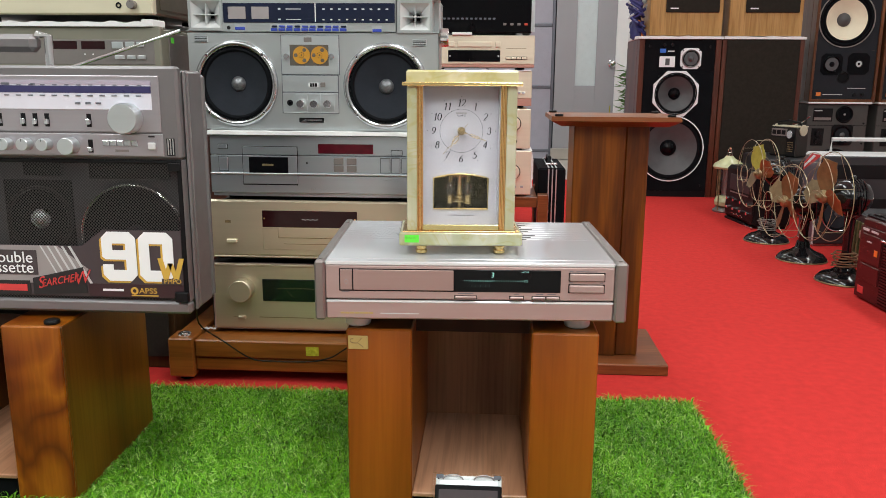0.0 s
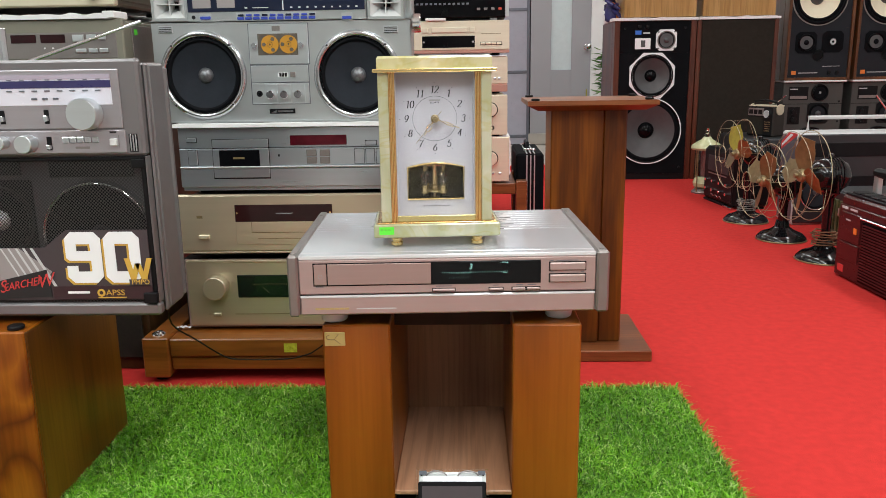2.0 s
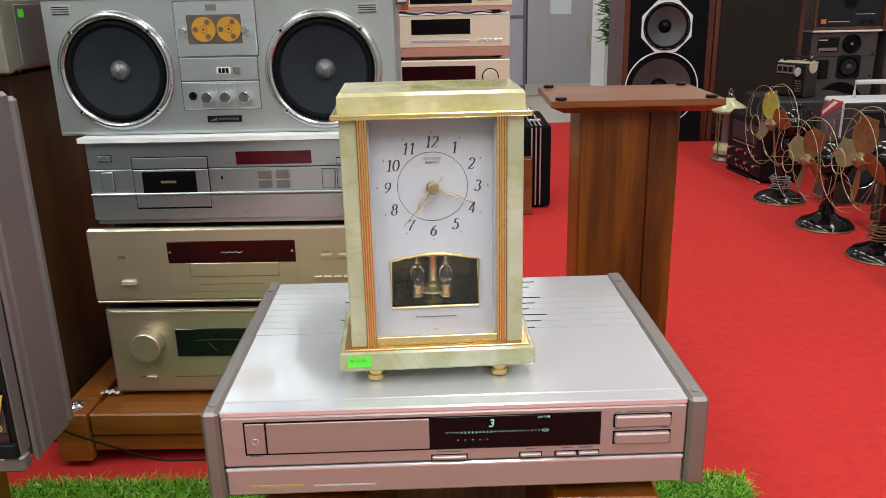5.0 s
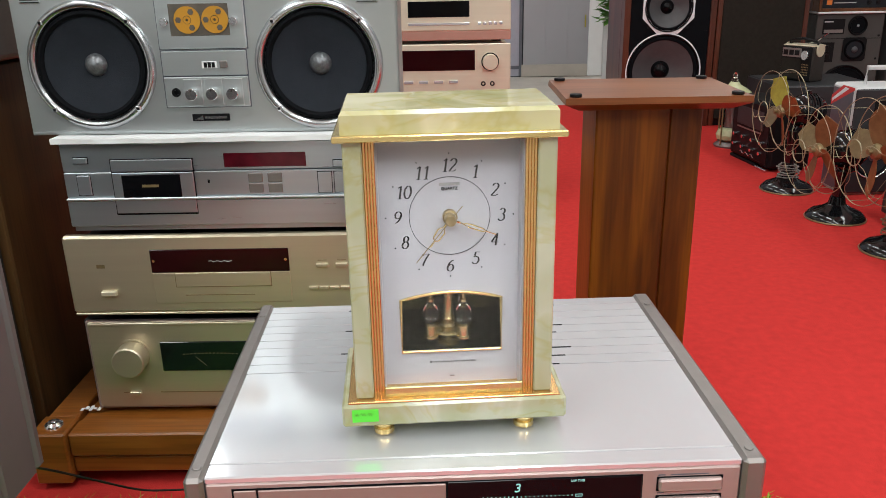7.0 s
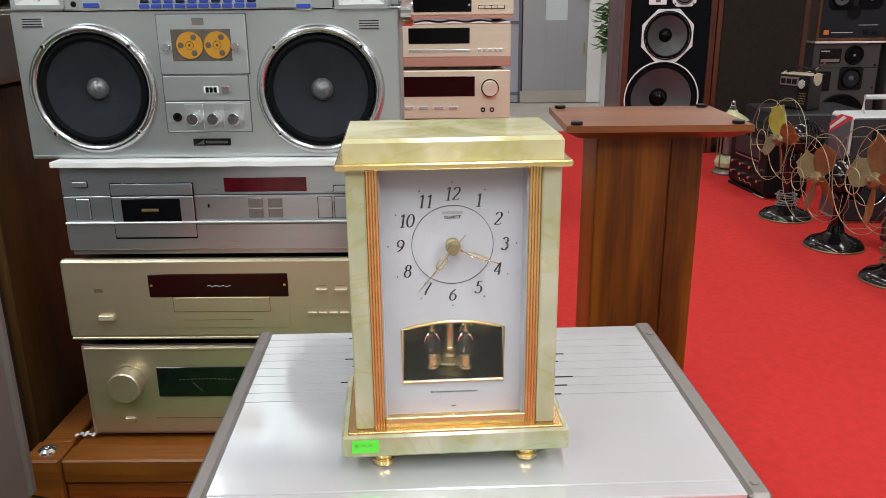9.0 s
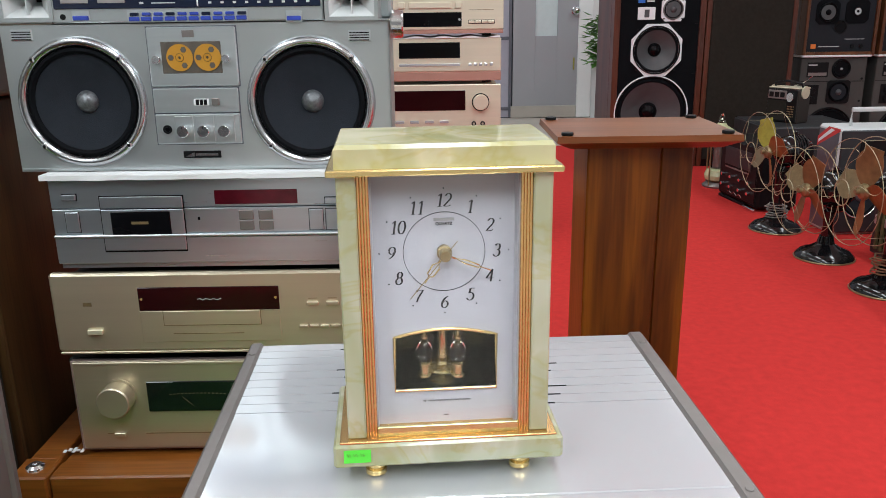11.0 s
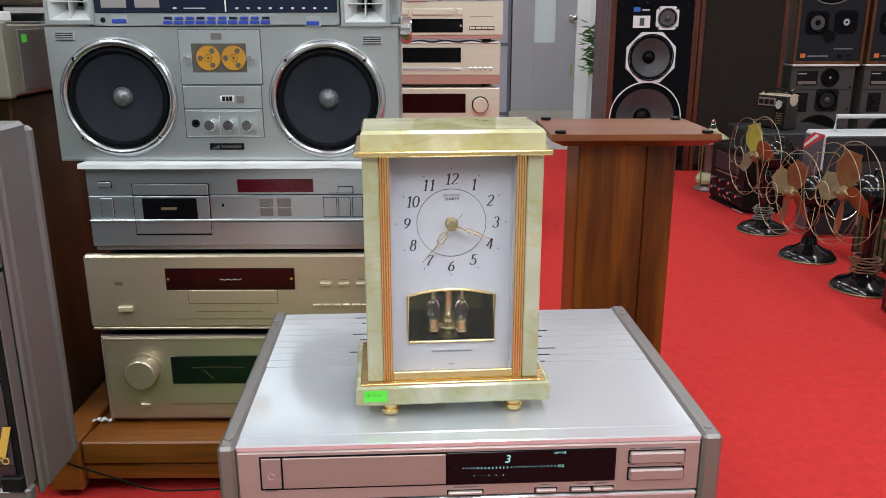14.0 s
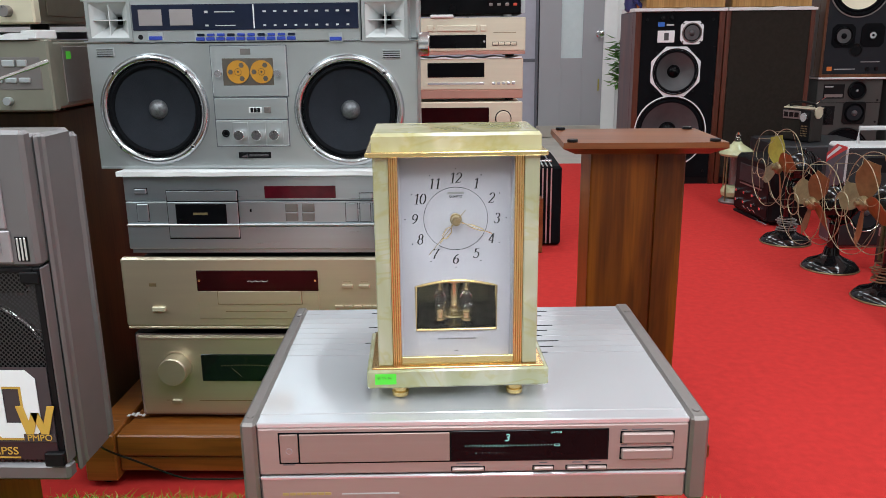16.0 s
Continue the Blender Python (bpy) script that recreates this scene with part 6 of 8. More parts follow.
def cream_unit():
    y = 0.585
    th = thing("amplifier", (-0.92, y + 0.2, 0.801), "cream fronted amplifier with brown metal case", "amplifier")
    part("case", S().box(-1.14, -0.690, y + 0.02, y + 0.38, 0.8085, 0.955, 0.004), "brown_metal", th)
    part("side_panel", S().box(-0.6905, -0.688, y + 0.05, y + 0.34, 0.82, 0.945, 0.001), "brown_metal", th)
    fp = part("front_panel", S().box(-1.15, -0.684, y, y + 0.021, 0.807, 0.96, 0.003), "cream_amp", th)
    knob(fp, -0.7255, y, 0.8265, 0.0088, 0.014, "side_grey", "tone_knob", True)
    part("headphone_socket", S().ring((-0.756, y, 0.8255), 0.003, 0.006, -0.002, 0.001, "y", 20), "black", fp)
    for x in (-0.75, -0.72):
        part("window", S().box(x - 0.008, x + 0.008, y - 0.001, y + 0.001, 0.85, 0.862), "black", fp)
    for x in (-1.09, -0.73):
        part("foot", S().cyl((x, y + 0.10, 0.7985), 0.015, 0, 0.0105, "z", 20), "black", th)
        part("foot", S().cyl((x, y + 0.32, 0.7985), 0.015, 0, 0.0105, "z", 20), "black", th)
    return th


grey_deck()
cream_unit()
solid("price_sticker", S().box(-0.6795, -0.679, 0.66, 0.676, 0.752, 0.764), "lime", "tiny lime green sticker on the deck's side", "sticker")
wrap = S()
pts = [(-1.12 + k * 0.0085, 0.783 + 0.006 + 0.005 * noise.noise(Vector((k * 0.31, 2.0, 0)))) for k in range(50)]
for (xa, za), (xb, zb) in zip(pts[:-1], pts[1:]):
    wrap.add([(xa, 0.592, 0.7835), (xb, 0.592, 0.7835), (xb, 0.592, zb + 0.004), (xa, 0.592, za + 0.004), (xa, 0.95, 0.7835), (xb, 0.95, 0.7835), (xb, 0.95, 0.798), (xa, 0.95, 0.798)],
             [(0, 1, 2, 3), (4, 7, 6, 5), (3, 2, 6, 7), (0, 4, 5, 1)])
solid("foam_sheet", wrap, "foam", "crumpled white packing foam between two stacked units", "sheet")
solid("foam_block", S().box(-0.716, -0.690, 0.594, 0.66, 0.7836, 0.7985, 0.002), "foam", "small white foam block under the amplifier", "foam")

# ---- back wall with partition and door ----
YW = RY1
solid("wall_north", S().box(1.14, RX1 + 0.12, YW, YW + 0.12, 0, CEILING_Z), "white", "white painted wall beside the grey door", "wall", "structure")
solid("wall_north_2", S().box(-2.72, 1.14, YW, YW + 0.12, 2.12, CEILING_Z), "wall", "grey painted wall above the partition", "wall", "structure")
pt = thing("partition_wall", (-1.0, YW, 0.0), "lavender grey panelled partition with dark mullions", "partition", kind="structure")
for k in range(6):
    xa, xb = -2.72 + k * 0.541, -2.72 + (k + 1) * 0.541
    for z0, z1 in ((0.0, 0.055), (0.08, 0.585), (0.61, 1.085), (1.11, 2.12)):
        part("panel", S().box(xa + 0.012, xb - 0.012, YW + 0.01, YW + 0.03, z0, z1), "lavender", pt)
    part("mullion", S().box(xb - 0.012, xb + 0.012, YW, YW + 0.05, 0.0, 2.12, 0.003), "mullion", pt)
for z in (0.0675, 0.5975, 1.0975):
    part("rail", S().box(-2.72, 0.514, YW + 0.002, YW + 0.045, z - 0.0125, z + 0.0125, 0.003), "mullion", pt)
dr = thing("door_1", (0.79, YW, 0.0), "closed grey door with a narrow frosted glass strip", "door", kind="structure")
part("leaf", S().box(0.545, 0.7115, YW - 0.02, YW + 0.02, 0.0, 2.08).box(0.8785, 1.035, YW - 0.02, YW + 0.02, 0.0, 2.08).box(0.712, 0.878, YW - 0.02, YW + 0.02, 0.0, 0.610).box(0.712, 0.878, YW - 0.02, YW + 0.02, 1.75, 2.08), "door_grey", dr, smooth=0)
part("pane", S().box(0.712, 0.878, YW - 0.006, YW + 0.006, 0.6105, 1.7495), "frosted", dr, "frosted white glass strip")
hk = part("door_handle", S().lathe((1.008, YW - 0.02, 0.792), [(0.03, 0.0), (0.03, -0.008), (0.012, -0.012), (0.012, -0.035), (0.027, -0.045), (0.03, -0.06), (0.02, -0.075), (0, -0.078)], "y", 28), "chrome", dr, "round chrome door knob")
part("key", S().box(1.003, 1.013, YW - 0.028, YW - 0.022, 0.36, 0.45, 0.002), "olive_brass", dr)
solid("door_frame", S().box(1.0355, 1.139, YW - 0.04, YW + 0.05, 0.0, 2.15, 0.004), "white", "white painted door jamb", "trim", "structure")
solid("baseboard", S().box(0.53, 1.034, YW - 0.03, YW - 0.0205, 0.0, 0.09, 0.002), "tile", "low brown skirting under the door", "baseboard", "structure")


# ---- champagne stack on a dark wooden rack ----
def low_rack():
    th = thing("hifi_rack", (0.0, 2.37, 0.0), "low dark red-brown wooden rack carrying a hi-fi stack", "rack")
    part("shelf", S().box(-0.27, 0.22, 2.2, 2.55, 0.152, 0.197, 0.003), "red_wood", th)
    for x0, x1 in ((0.2205, 0.265), (-0.315, -0.2705)):
        for y0 in (2.19, 2.5):
            part("leg", S().box(x0, x1, y0, y0 + 0.05, 0.0, 0.207, 0.003), "red_wood", th)
    return th


low_rack()


def stack_unit(z0, z1, name, label, category, x1=0.203, rose=0.0, y=2.2):
    th = thing(name, (0.0, y + 0.16, z0), label, category, "champagne hi-fi stack")
    part("case", S().box(-0.225, x1 - 0.008, y + 0.012, y + 0.32, z0 + 0.008, z1 - 0.002, 0.003), "pale_champagne", th)
    fp = part("front_panel", S().box(-0.232, x1, y, y + 0.013, z0 + 0.008 + rose, z1, 0.003), "pale_champagne", th)
    if rose:
        part("lower_edge", S().box(-0.232, x1, y + 0.001, y + 0.013, z0 + 0.008, z0 + 0.0075 + rose, 0.002), "rose_metal", th)
    for x in (-0.19, 0.15):
        for yy in (y + 0.05, y + 0.27):
            part("foot", S().cyl((x, yy, z0 - 0.0001), 0.016, 0.0, 0.0085, "z", 20), "black", th)
    th.location.x -= 0.012
    return th, fp, y


MAT["rose_metal"] = surface("rose_metal", (0.55, 0.30, 0.24), 0.4, 0.4, var=0.05)
units = [(0.197, 0.386), (0.388, 0.556), (0.560, 0.706), (0.712, 0.845)]
th, fp, y = stack_unit(*units[0], "receiver", "champagne gold amplifier with a large round knob", "amplifier")
part("display", S().box(-0.175, 0.07, y - 0.002, y + 0.003, 0.30, 0.355, 0.001), "gloss_black", fp)
knob(fp, 0.128, y, 0.30, 0.027, 0.024, "pale_champagne", "volume_knob", False)
part("knob_ring", S().ring((0.128, y, 0.30), 0.0275, 0.031, -0.001, 0.001), "black", fp)
for k in range(3):
    part("button", S().box(0.10 + k * 0.03, 0.112 + k * 0.03, y - 0.005, y + 0.001, 0.235, 0.243, 0.001), "silver", fp)
th, fp, y = stack_unit(*units[1], "receiver", "champagne gold amplifier with dark display and knob", "amplifier", 0.196)
part("display", S().box(-0.178, 0.077, y - 0.002, y + 0.003, 0.470, 0.536, 0.001), "dark_red", fp)
knob(fp, 0.128, y, 0.497, 0.0255, 0.024, "pale_champagne", "volume_knob", False)
part("knob_ring", S().ring((0.128, y, 0.497), 0.026, 0.0295, -0.001, 0.001), "black", fp)
part("socket", S().ring((0.105, y, 0.425), 0.004, 0.008, -0.002, 0.001, "y", 20), "black", fp)
part("socket", S().ring((0.135, y, 0.425), 0.004, 0.008, -0.002, 0.001, "y", 20), "black", fp)
for k in range(4):
    part("button", S().box(-0.16 + k * 0.05, -0.13 + k * 0.05, y - 0.005, y + 0.001, 0.428, 0.437, 0.001), "silver", fp)
th, fp, y = stack_unit(*units[2], "cassette_deck", "champagne cassette deck with rose lower edge", "cassette deck", 0.196, 0.030)
part("display", S().box(-0.141, 0.060, y - 0.002, y + 0.003, 0.642, 0.692, 0.001), "gloss_black", fp)
part("drawer_bar", S().box(-0.141, 0.060, y - 0.003, y + 0.001, 0.616, 0.624, 0.001), "silver", fp)
for k in range(5):
    part("button", S().box(0.088 + k * 0.0175, 0.098 + k * 0.0175, y - 0.005, y + 0.001, 0.616, 0.625, 0.001), "silver", fp)
th, fp, y = stack_unit(*units[3], "tape_deck", "champagne tape deck with three cream bars", "tape deck", 0.203, 0.012)
for a, b in ((-0.141, -0.118), (-0.106, 0.033), (0.045, 0.066)):
    part("drawer_bar", S().box(a, b, y - 0.006, y + 0.001, 0.799, 0.820, 0.002), "pale_champagne", fp)
ds = part("display", S().box(-0.143, 0.066, y - 0.002, y + 0.003, 0.742, 0.787, 0.001), "gloss_black", fp)
for x in (-0.136, 0.059):
    part("screw", S().cyl((x, y - 0.002, 0.764), 0.004, -0.001, 0.0, "y", 12), "silver", ds)
kw = part("key_well", S().box(0.088, 0.174, y - 0.001, y + 0.001, 0.750, 0.7625), "black", fp)
for k in range(4):
    part("key", S().box(0.0895 + k * 0.021, 0.1085 + k * 0.021, y - 0.005, y + 0.001, 0.752, 0.7605, 0.001), "pale_champagne", kw)
part("caption", S().box(0.09, 0.17, y - 0.0005, y + 0.001, 0.793, 0.7945), "brass", fp)
cloth = S()
for k in range(9):
    z = 0.385 - k * 0.017
    cloth.box(0.2035, 0.2065 + 0.0035 * abs(math.sin(k * 1.3)), 2.21, 2.4, z - 0.017, z)
cloth.box(0.05, 0.2065, 2.205, 2.42, 0.3855, 0.3878)
solid("cloth", cloth, "foam", "white cloth draped over the lowest amplifier", "cloth").location.x -= 0.012
wv = S()
for k in range(30):
    xa = -0.21 + k * 0.013
    za, zb = (0.7075 + 0.003 * math.sin(q * 0.9) for q in (k, k + 1))
    wv.prism([(xa, 0.7062), (xa + 0.013, 0.7062), (xa + 0.013, zb + 0.002), (xa, za + 0.002)], 2.197, 2.45)
solid("foam_sheet", wv, "foam", "thin wavy white packing foam between stacked decks", "sheet")
bk = thing("power_amplifier", (0.0, 2.36, 0.8455), "glossy black glass fronted amplifier with silver trim", "amplifier")
bk.location.x -= 0.012
part("case", S().box(-0.235, 0.19, 2.205, 2.5, 0.855, 1.10, 0.003), "black", bk)
part("front_glass", S().box(-0.235, 0.185, 2.195, 2.2045, 0.858, 1.10, 0.001), "gloss_black", bk)
part("trim", S().box(0.1855, 0.2, 2.195, 2.21, 0.858, 1.10, 0.001), "panel_silver", bk)
for k in range(4):
    part("button", S().box(0.075 + k * 0.028, 0.088 + k * 0.028, 2.1925, 2.196, 0.883, 0.892, 0.001), "lit_red" if k == 3 else "side_grey", bk)
part("maker_bar", S().box(-0.055, 0.0, 2.1935, 2.1952, 1.005, 1.018), "leaf", bk)
for k in range(14):
    part("frame_mark", S().box(-0.20 + k * 0.018, -0.19 + k * 0.018, 2.1938, 2.1952, 0.905, 0.912), "mullion", bk)
for x in (-0.19, 0.14):
    for yy in (2.24, 2.45):
        part("foot", S().cyl((x, yy, 0.8449), 0.016, 0.0, 0.0105, "z", 20), "silver", bk)
solid("foam_block", S().box(-0.14, -0.06, 2.19, 2.225, 0.8451, 0.8555, 0.002), "foam", "white paper pad under the black amplifier", "foam")


# ---- briefcase ----
def briefcase():
    x0, x1, y0, y1, z1 = 0.226, 0.342, 2.29, 2.69, 0.308
    th = thing("briefcase", ((x0 + x1) / 2, (y0 + y1) / 2, 0.0), "black briefcase with silver edge strips standing on carpet", "briefcase")
    part("shell", S().box(x0, x1, y0, y1, 0.006, z1, 0.008), "matte_black", th)
    for x in (x0 + 0.042, x0 + 0.058, x0 + 0.074):
        part("edge_strip", S().box(x, x + 0.005, y0 - 0.0025, y0 + 0.0005, 0.012, z1 - 0.006).box(x, x + 0.005, y0, y1, z1 - 0.0005, z1 + 0.0025), "panel_silver", th)
    for y in (y0 + 0.07, y1 - 0.10):
        part("clasp", S().box(x0 + 0.035, x0 + 0.085, y, y + 0.03, z1 + 0.0026, z1 + 0.014, 0.003), "chrome", th)
    part("handle", S().tube([(x0 + 0.055, y0 + 0.13, z1), (x0 + 0.055, y0 + 0.14, z1 + 0.03), (x0 + 0.055, y0 + 0.25, z1 + 0.03), (x0 + 0.055, y0 + 0.26, z1)], 0.008, 8), "black", th)
    for x in (x0 + 0.02, x1 - 0.02):
        for y in (y0 + 0.03, y1 - 0.03):
            part("foot", S().cyl((x, y, 0.0), 0.008, 0, 0.007, "z", 12), "chrome", th)
    return th


briefcase()


# ---- large floor loudspeakers ----
def octagon(cx, cz, r, cut):
    return [(cx - r, cz - r + cut), (cx - r + cut, cz - r), (cx + r - cut, cz - r), (cx + r, cz - r + cut), (cx + r, cz + r - cut), (cx + r - cut, cz + r), (cx - r + cut, cz + r), (cx - r, cz + r - cut)]


def floor_speaker():
    y, x0, x1, z1 = 3.616, 0.884, 1.340, 0.896
    th = thing("floor_speaker", ((x0 + x1) / 2, y + 0.2, 0.0), "large black three-way loudspeaker in a dark red wood cabinet", "loudspeaker", "floor loudspeakers")
    part("cabinet", S().box(x0, x1, y + 0.0705, y + 0.41, 0.0, z1, 0.003), "speaker_wood", th)
    part("top_edge", S().box(x0 + 0.0305, x1 - 0.0305, y - 0.002, y + 0.07, z1 - 0.0038, z1), "speaker_wood", th)
    for a, b in ((x0, x0 + 0.030), (x1 - 0.030, x1)):
        part("side_edge", S().box(a, b, y - 0.006, y + 0.0702, 0.0, z1, 0.002), "speaker_wood", th)
    bf = part("baffle", holed_plate(x0 + 0.0305, x1 - 0.0305, y, y + 0.07, [(0.035, 0.4765, (1.092, 0.281, 0.178)), (0.477, 0.719, (1.102, 0.593, 0.114)), (0.7195, z1 - 0.004, None)]), "matte_black", th, smooth=30)
    part("kick_board", S().box(x0 + 0.0305, x1 - 0.0305, y + 0.003, y + 0.012, 0.0, 0.0345), "black", th)
    cx, cz = 1.102, 0.593
    fl = part("mid_frame", S().ring((cx, y, cz), 0.115, 0.138, -0.006, -0.0005, "y", 8), "print_white", bf, "white octagonal driver frame")
    fl.data.transform(Matrix.Translation(Vector((cx, y, cz)) - Vector(th["base"])) @ Matrix.Rotation(radians(22.5), 4, "Y") @ Matrix.Translation(Vector(th["base"]) - Vector((cx, y, cz))))
    m = driver(bf, cx, y - 0.006, cz, 0.119, "cone_grey", "gloss_black", "black", 0.06, 0.29, 0.36, "midrange")
    for sx in (-1, 1):
        for sz in (-1, 1):
            part("screw", S().cyl((cx + sx * 0.097, y - 0.006, cz + sz * 0.097), 0.006, -0.003, 0.0, "y", 12), "black", fl)
    part("woofer_rim", S().ring((1.092, y, 0.281), 0.184, 0.190, -0.007, 0.0, "y", 64), "print_white", bf)
    driver(bf, 1.092, y - 0.002, 0.281, 0.184, "cone_grey", "gloss_black", "black", 0.05, 0.26, 0.32)
    tx, tz = 1.1745, 0.789
    tf = part("tweeter_frame", S().prism(octagon(tx, tz, 0.058, 0.02), y - 0.005, y), "print_white", bf)
    driver(bf, tx, y - 0.005, tz, 0.051, "cone_grey", "cone_grey", "side_grey", 0.15, 0.32, 0.0, "tweeter")
    for sx in (-1, 1):
        for sz in (-1, 1):
            part("screw", S().cyl((tx + sx * 0.045, y - 0.005, tz + sz * 0.045), 0.004, -0.002, 0.0, "y", 10), "black", tf)
    hn = part("super_tweeter", S().box(1.000, 1.087, y - 0.004, y, 0.741, 0.801, 0.001), "print_white", bf)
    part("horn_slot", S().box(1.033, 1.057, y - 0.0046, y - 0.002, 0.752, 0.789), "cone_grey", hn)
    part("badge", S().box(1.000, 1.034, y - 0.002, y, 0.821, 0.843), "badge_blue", bf, "small bright blue maker's badge")
    part("model_bar", S().box(1.044, 1.082, y - 0.001, y, 0.825, 0.833), "pale_print", bf)
    for x in (1.024, 1.068):
        knob(bf, x, y, 0.864, 0.009, 0.012, "black", "level_knob", False)
    for x in (x0 + 0.06, x1 - 0.06):
        for z in (0.855, 0.07):
            part("grille_peg", S().cyl((x, y, z), 0.007, -0.008, 0.0, "y", 12), "black", bf)
    th.location.x -= 0.031
    return th


def grille_speaker():
    y, x0, x1, z1 = 3.616, 1.314, 1.764, 0.896
    th = thing("floor_speaker", ((x0 + x1) / 2, y + 0.2, 0.0), "large loudspeaker with dark brown cloth grille fitted", "loudspeaker", "floor loudspeakers")
    part("cabinet", S().box(x0, x1, y + 0.012, y + 0.41, 0.0, z1, 0.003), "speaker_wood", th)
    for a, b in ((x0, x0 + 0.024), (x1 - 0.024, x1)):
        part("side_edge", S().box(a, b, y - 0.006, y + 0.012, 0.0, z1, 0.002), "speaker_wood", th)
    part("cloth_grille", S().box(x0 + 0.0245, x1 - 0.0245, y - 0.010, y + 0.012, 0.035, z1 - 0.002, 0.004), "fabric", th)
    part("kick_board", S().box(x0 + 0.0245, x1 - 0.0245, y + 0.003, y + 0.012, 0.0, 0.0345), "black", th)
    return th


MAT["speaker_wood"] = wood("speaker_wood", (0.045, 0.012, 0.007), (0.085, 0.022, 0.012), (0.12, 0.035, 0.018))
MAT["badge_blue"] = surface("badge_blue", (0.04, 0.16, 0.62), 0.3, var=0.03)
floor_speaker()
grille_speaker()


def oak_speaker(x0, x1):
    y, z0, z1 = 3.616, 0.914, 1.252
    th = thing("bookshelf_speaker", ((x0 + x1) / 2, y + 0.15, z0), "light oak loudspeaker with inset dark grille on white foam", "loudspeaker", "oak loudspeakers")
    part("cabinet", S().box(x0, x1, y + 0.01, y + 0.33, z0, z1, 0.004), "oak", th)
    w = x1 - x0
    part("front_board", S().box(x0, x1, y, y + 0.0095, z0, z1, 0.002), "oak", th)
    part("grille", S().box(x0 + w * 0.21, x1 - w * 0.055, y - 0.008, y, 1.040, z1 - 0.005, 0.003), "fabric", th)
    part("maker_bar", S().box(x0 + w * 0.27, x0 + w * 0.38, y - 0.0095, y - 0.0078, 1.058, 1.065), "print_white", th)
    return th


oak_speaker(0.904, 1.304)
oak_speaker(1.341, 1.741)
for xa, xb in ((0.844, 1.314), (1.321, 1.769)):
    sh = S()
    n = 24
    for k in range(n):
        u0, u1 = xa + (xb - xa) * k / n, xa + (xb - xa) * (k + 1) / n
        h0, h1 = (0.9075 + 0.005 * noise.noise(Vector((q * 0.4, xa * 7, 0))) for q in (k, k + 1))
        sh.prism([(u0, 0.8965), (u1, 0.8965), (u1, h1 + 0.004), (u0, h0 + 0.004)], 3.601, 3.656)
    sh.box(xa, xb, 3.657, 3.956, 0.8965, 0.9135)
    solid("foam_sheet", sh, "foam", "white foam sheet under the oak loudspeaker", "sheet")
MAT["ribbon_blue"] = surface("ribbon_blue", (0.03, 0.03, 0.14), 0.4, var=0.2)
MAT["plaid_cord"] = surface("plaid_cord", (0.22, 0.22, 0.20), 0.7, var=0.7, scale=150)
rng = random.Random(3)
rib = thing("ribbon_bundle", (0.9, 3.72, 0.8845), "crumpled bundle of blue, white and red ribbon bags", "bundle")
for k in range(26):
    a = rng.uniform(0, 6.28)
    c = Vector((0.885 + rng.uniform(-0.03, 0.03), 3.70 + rng.uniform(-0.05, 0.05), 0.93 + 0.2 * rng.random()))
    pts = [c + Vector((0.03 * math.sin(a + q * 1.1), 0.03 * math.cos(a * 1.3 + q), -0.04 + 0.02 * q)) for q in range(5)]
    part("ribbon", S().tube(pts, rng.uniform(0.006, 0.012), 6), rng.choice(["ribbon_blue", "ribbon_blue", "ribbon_blue", "ribbon_blue", "pale_print", "pale_print", "orange"]), rib)
part("bag", S().lathe((0.888, 3.71, 0.8846), [(0.02, 0), (0.035, 0.01), (0.038, 0.06), (0.02, 0.13)], "z", 10), "ribbon_blue", rib)
rib.location = (0.869, 3.776, 0.8966)


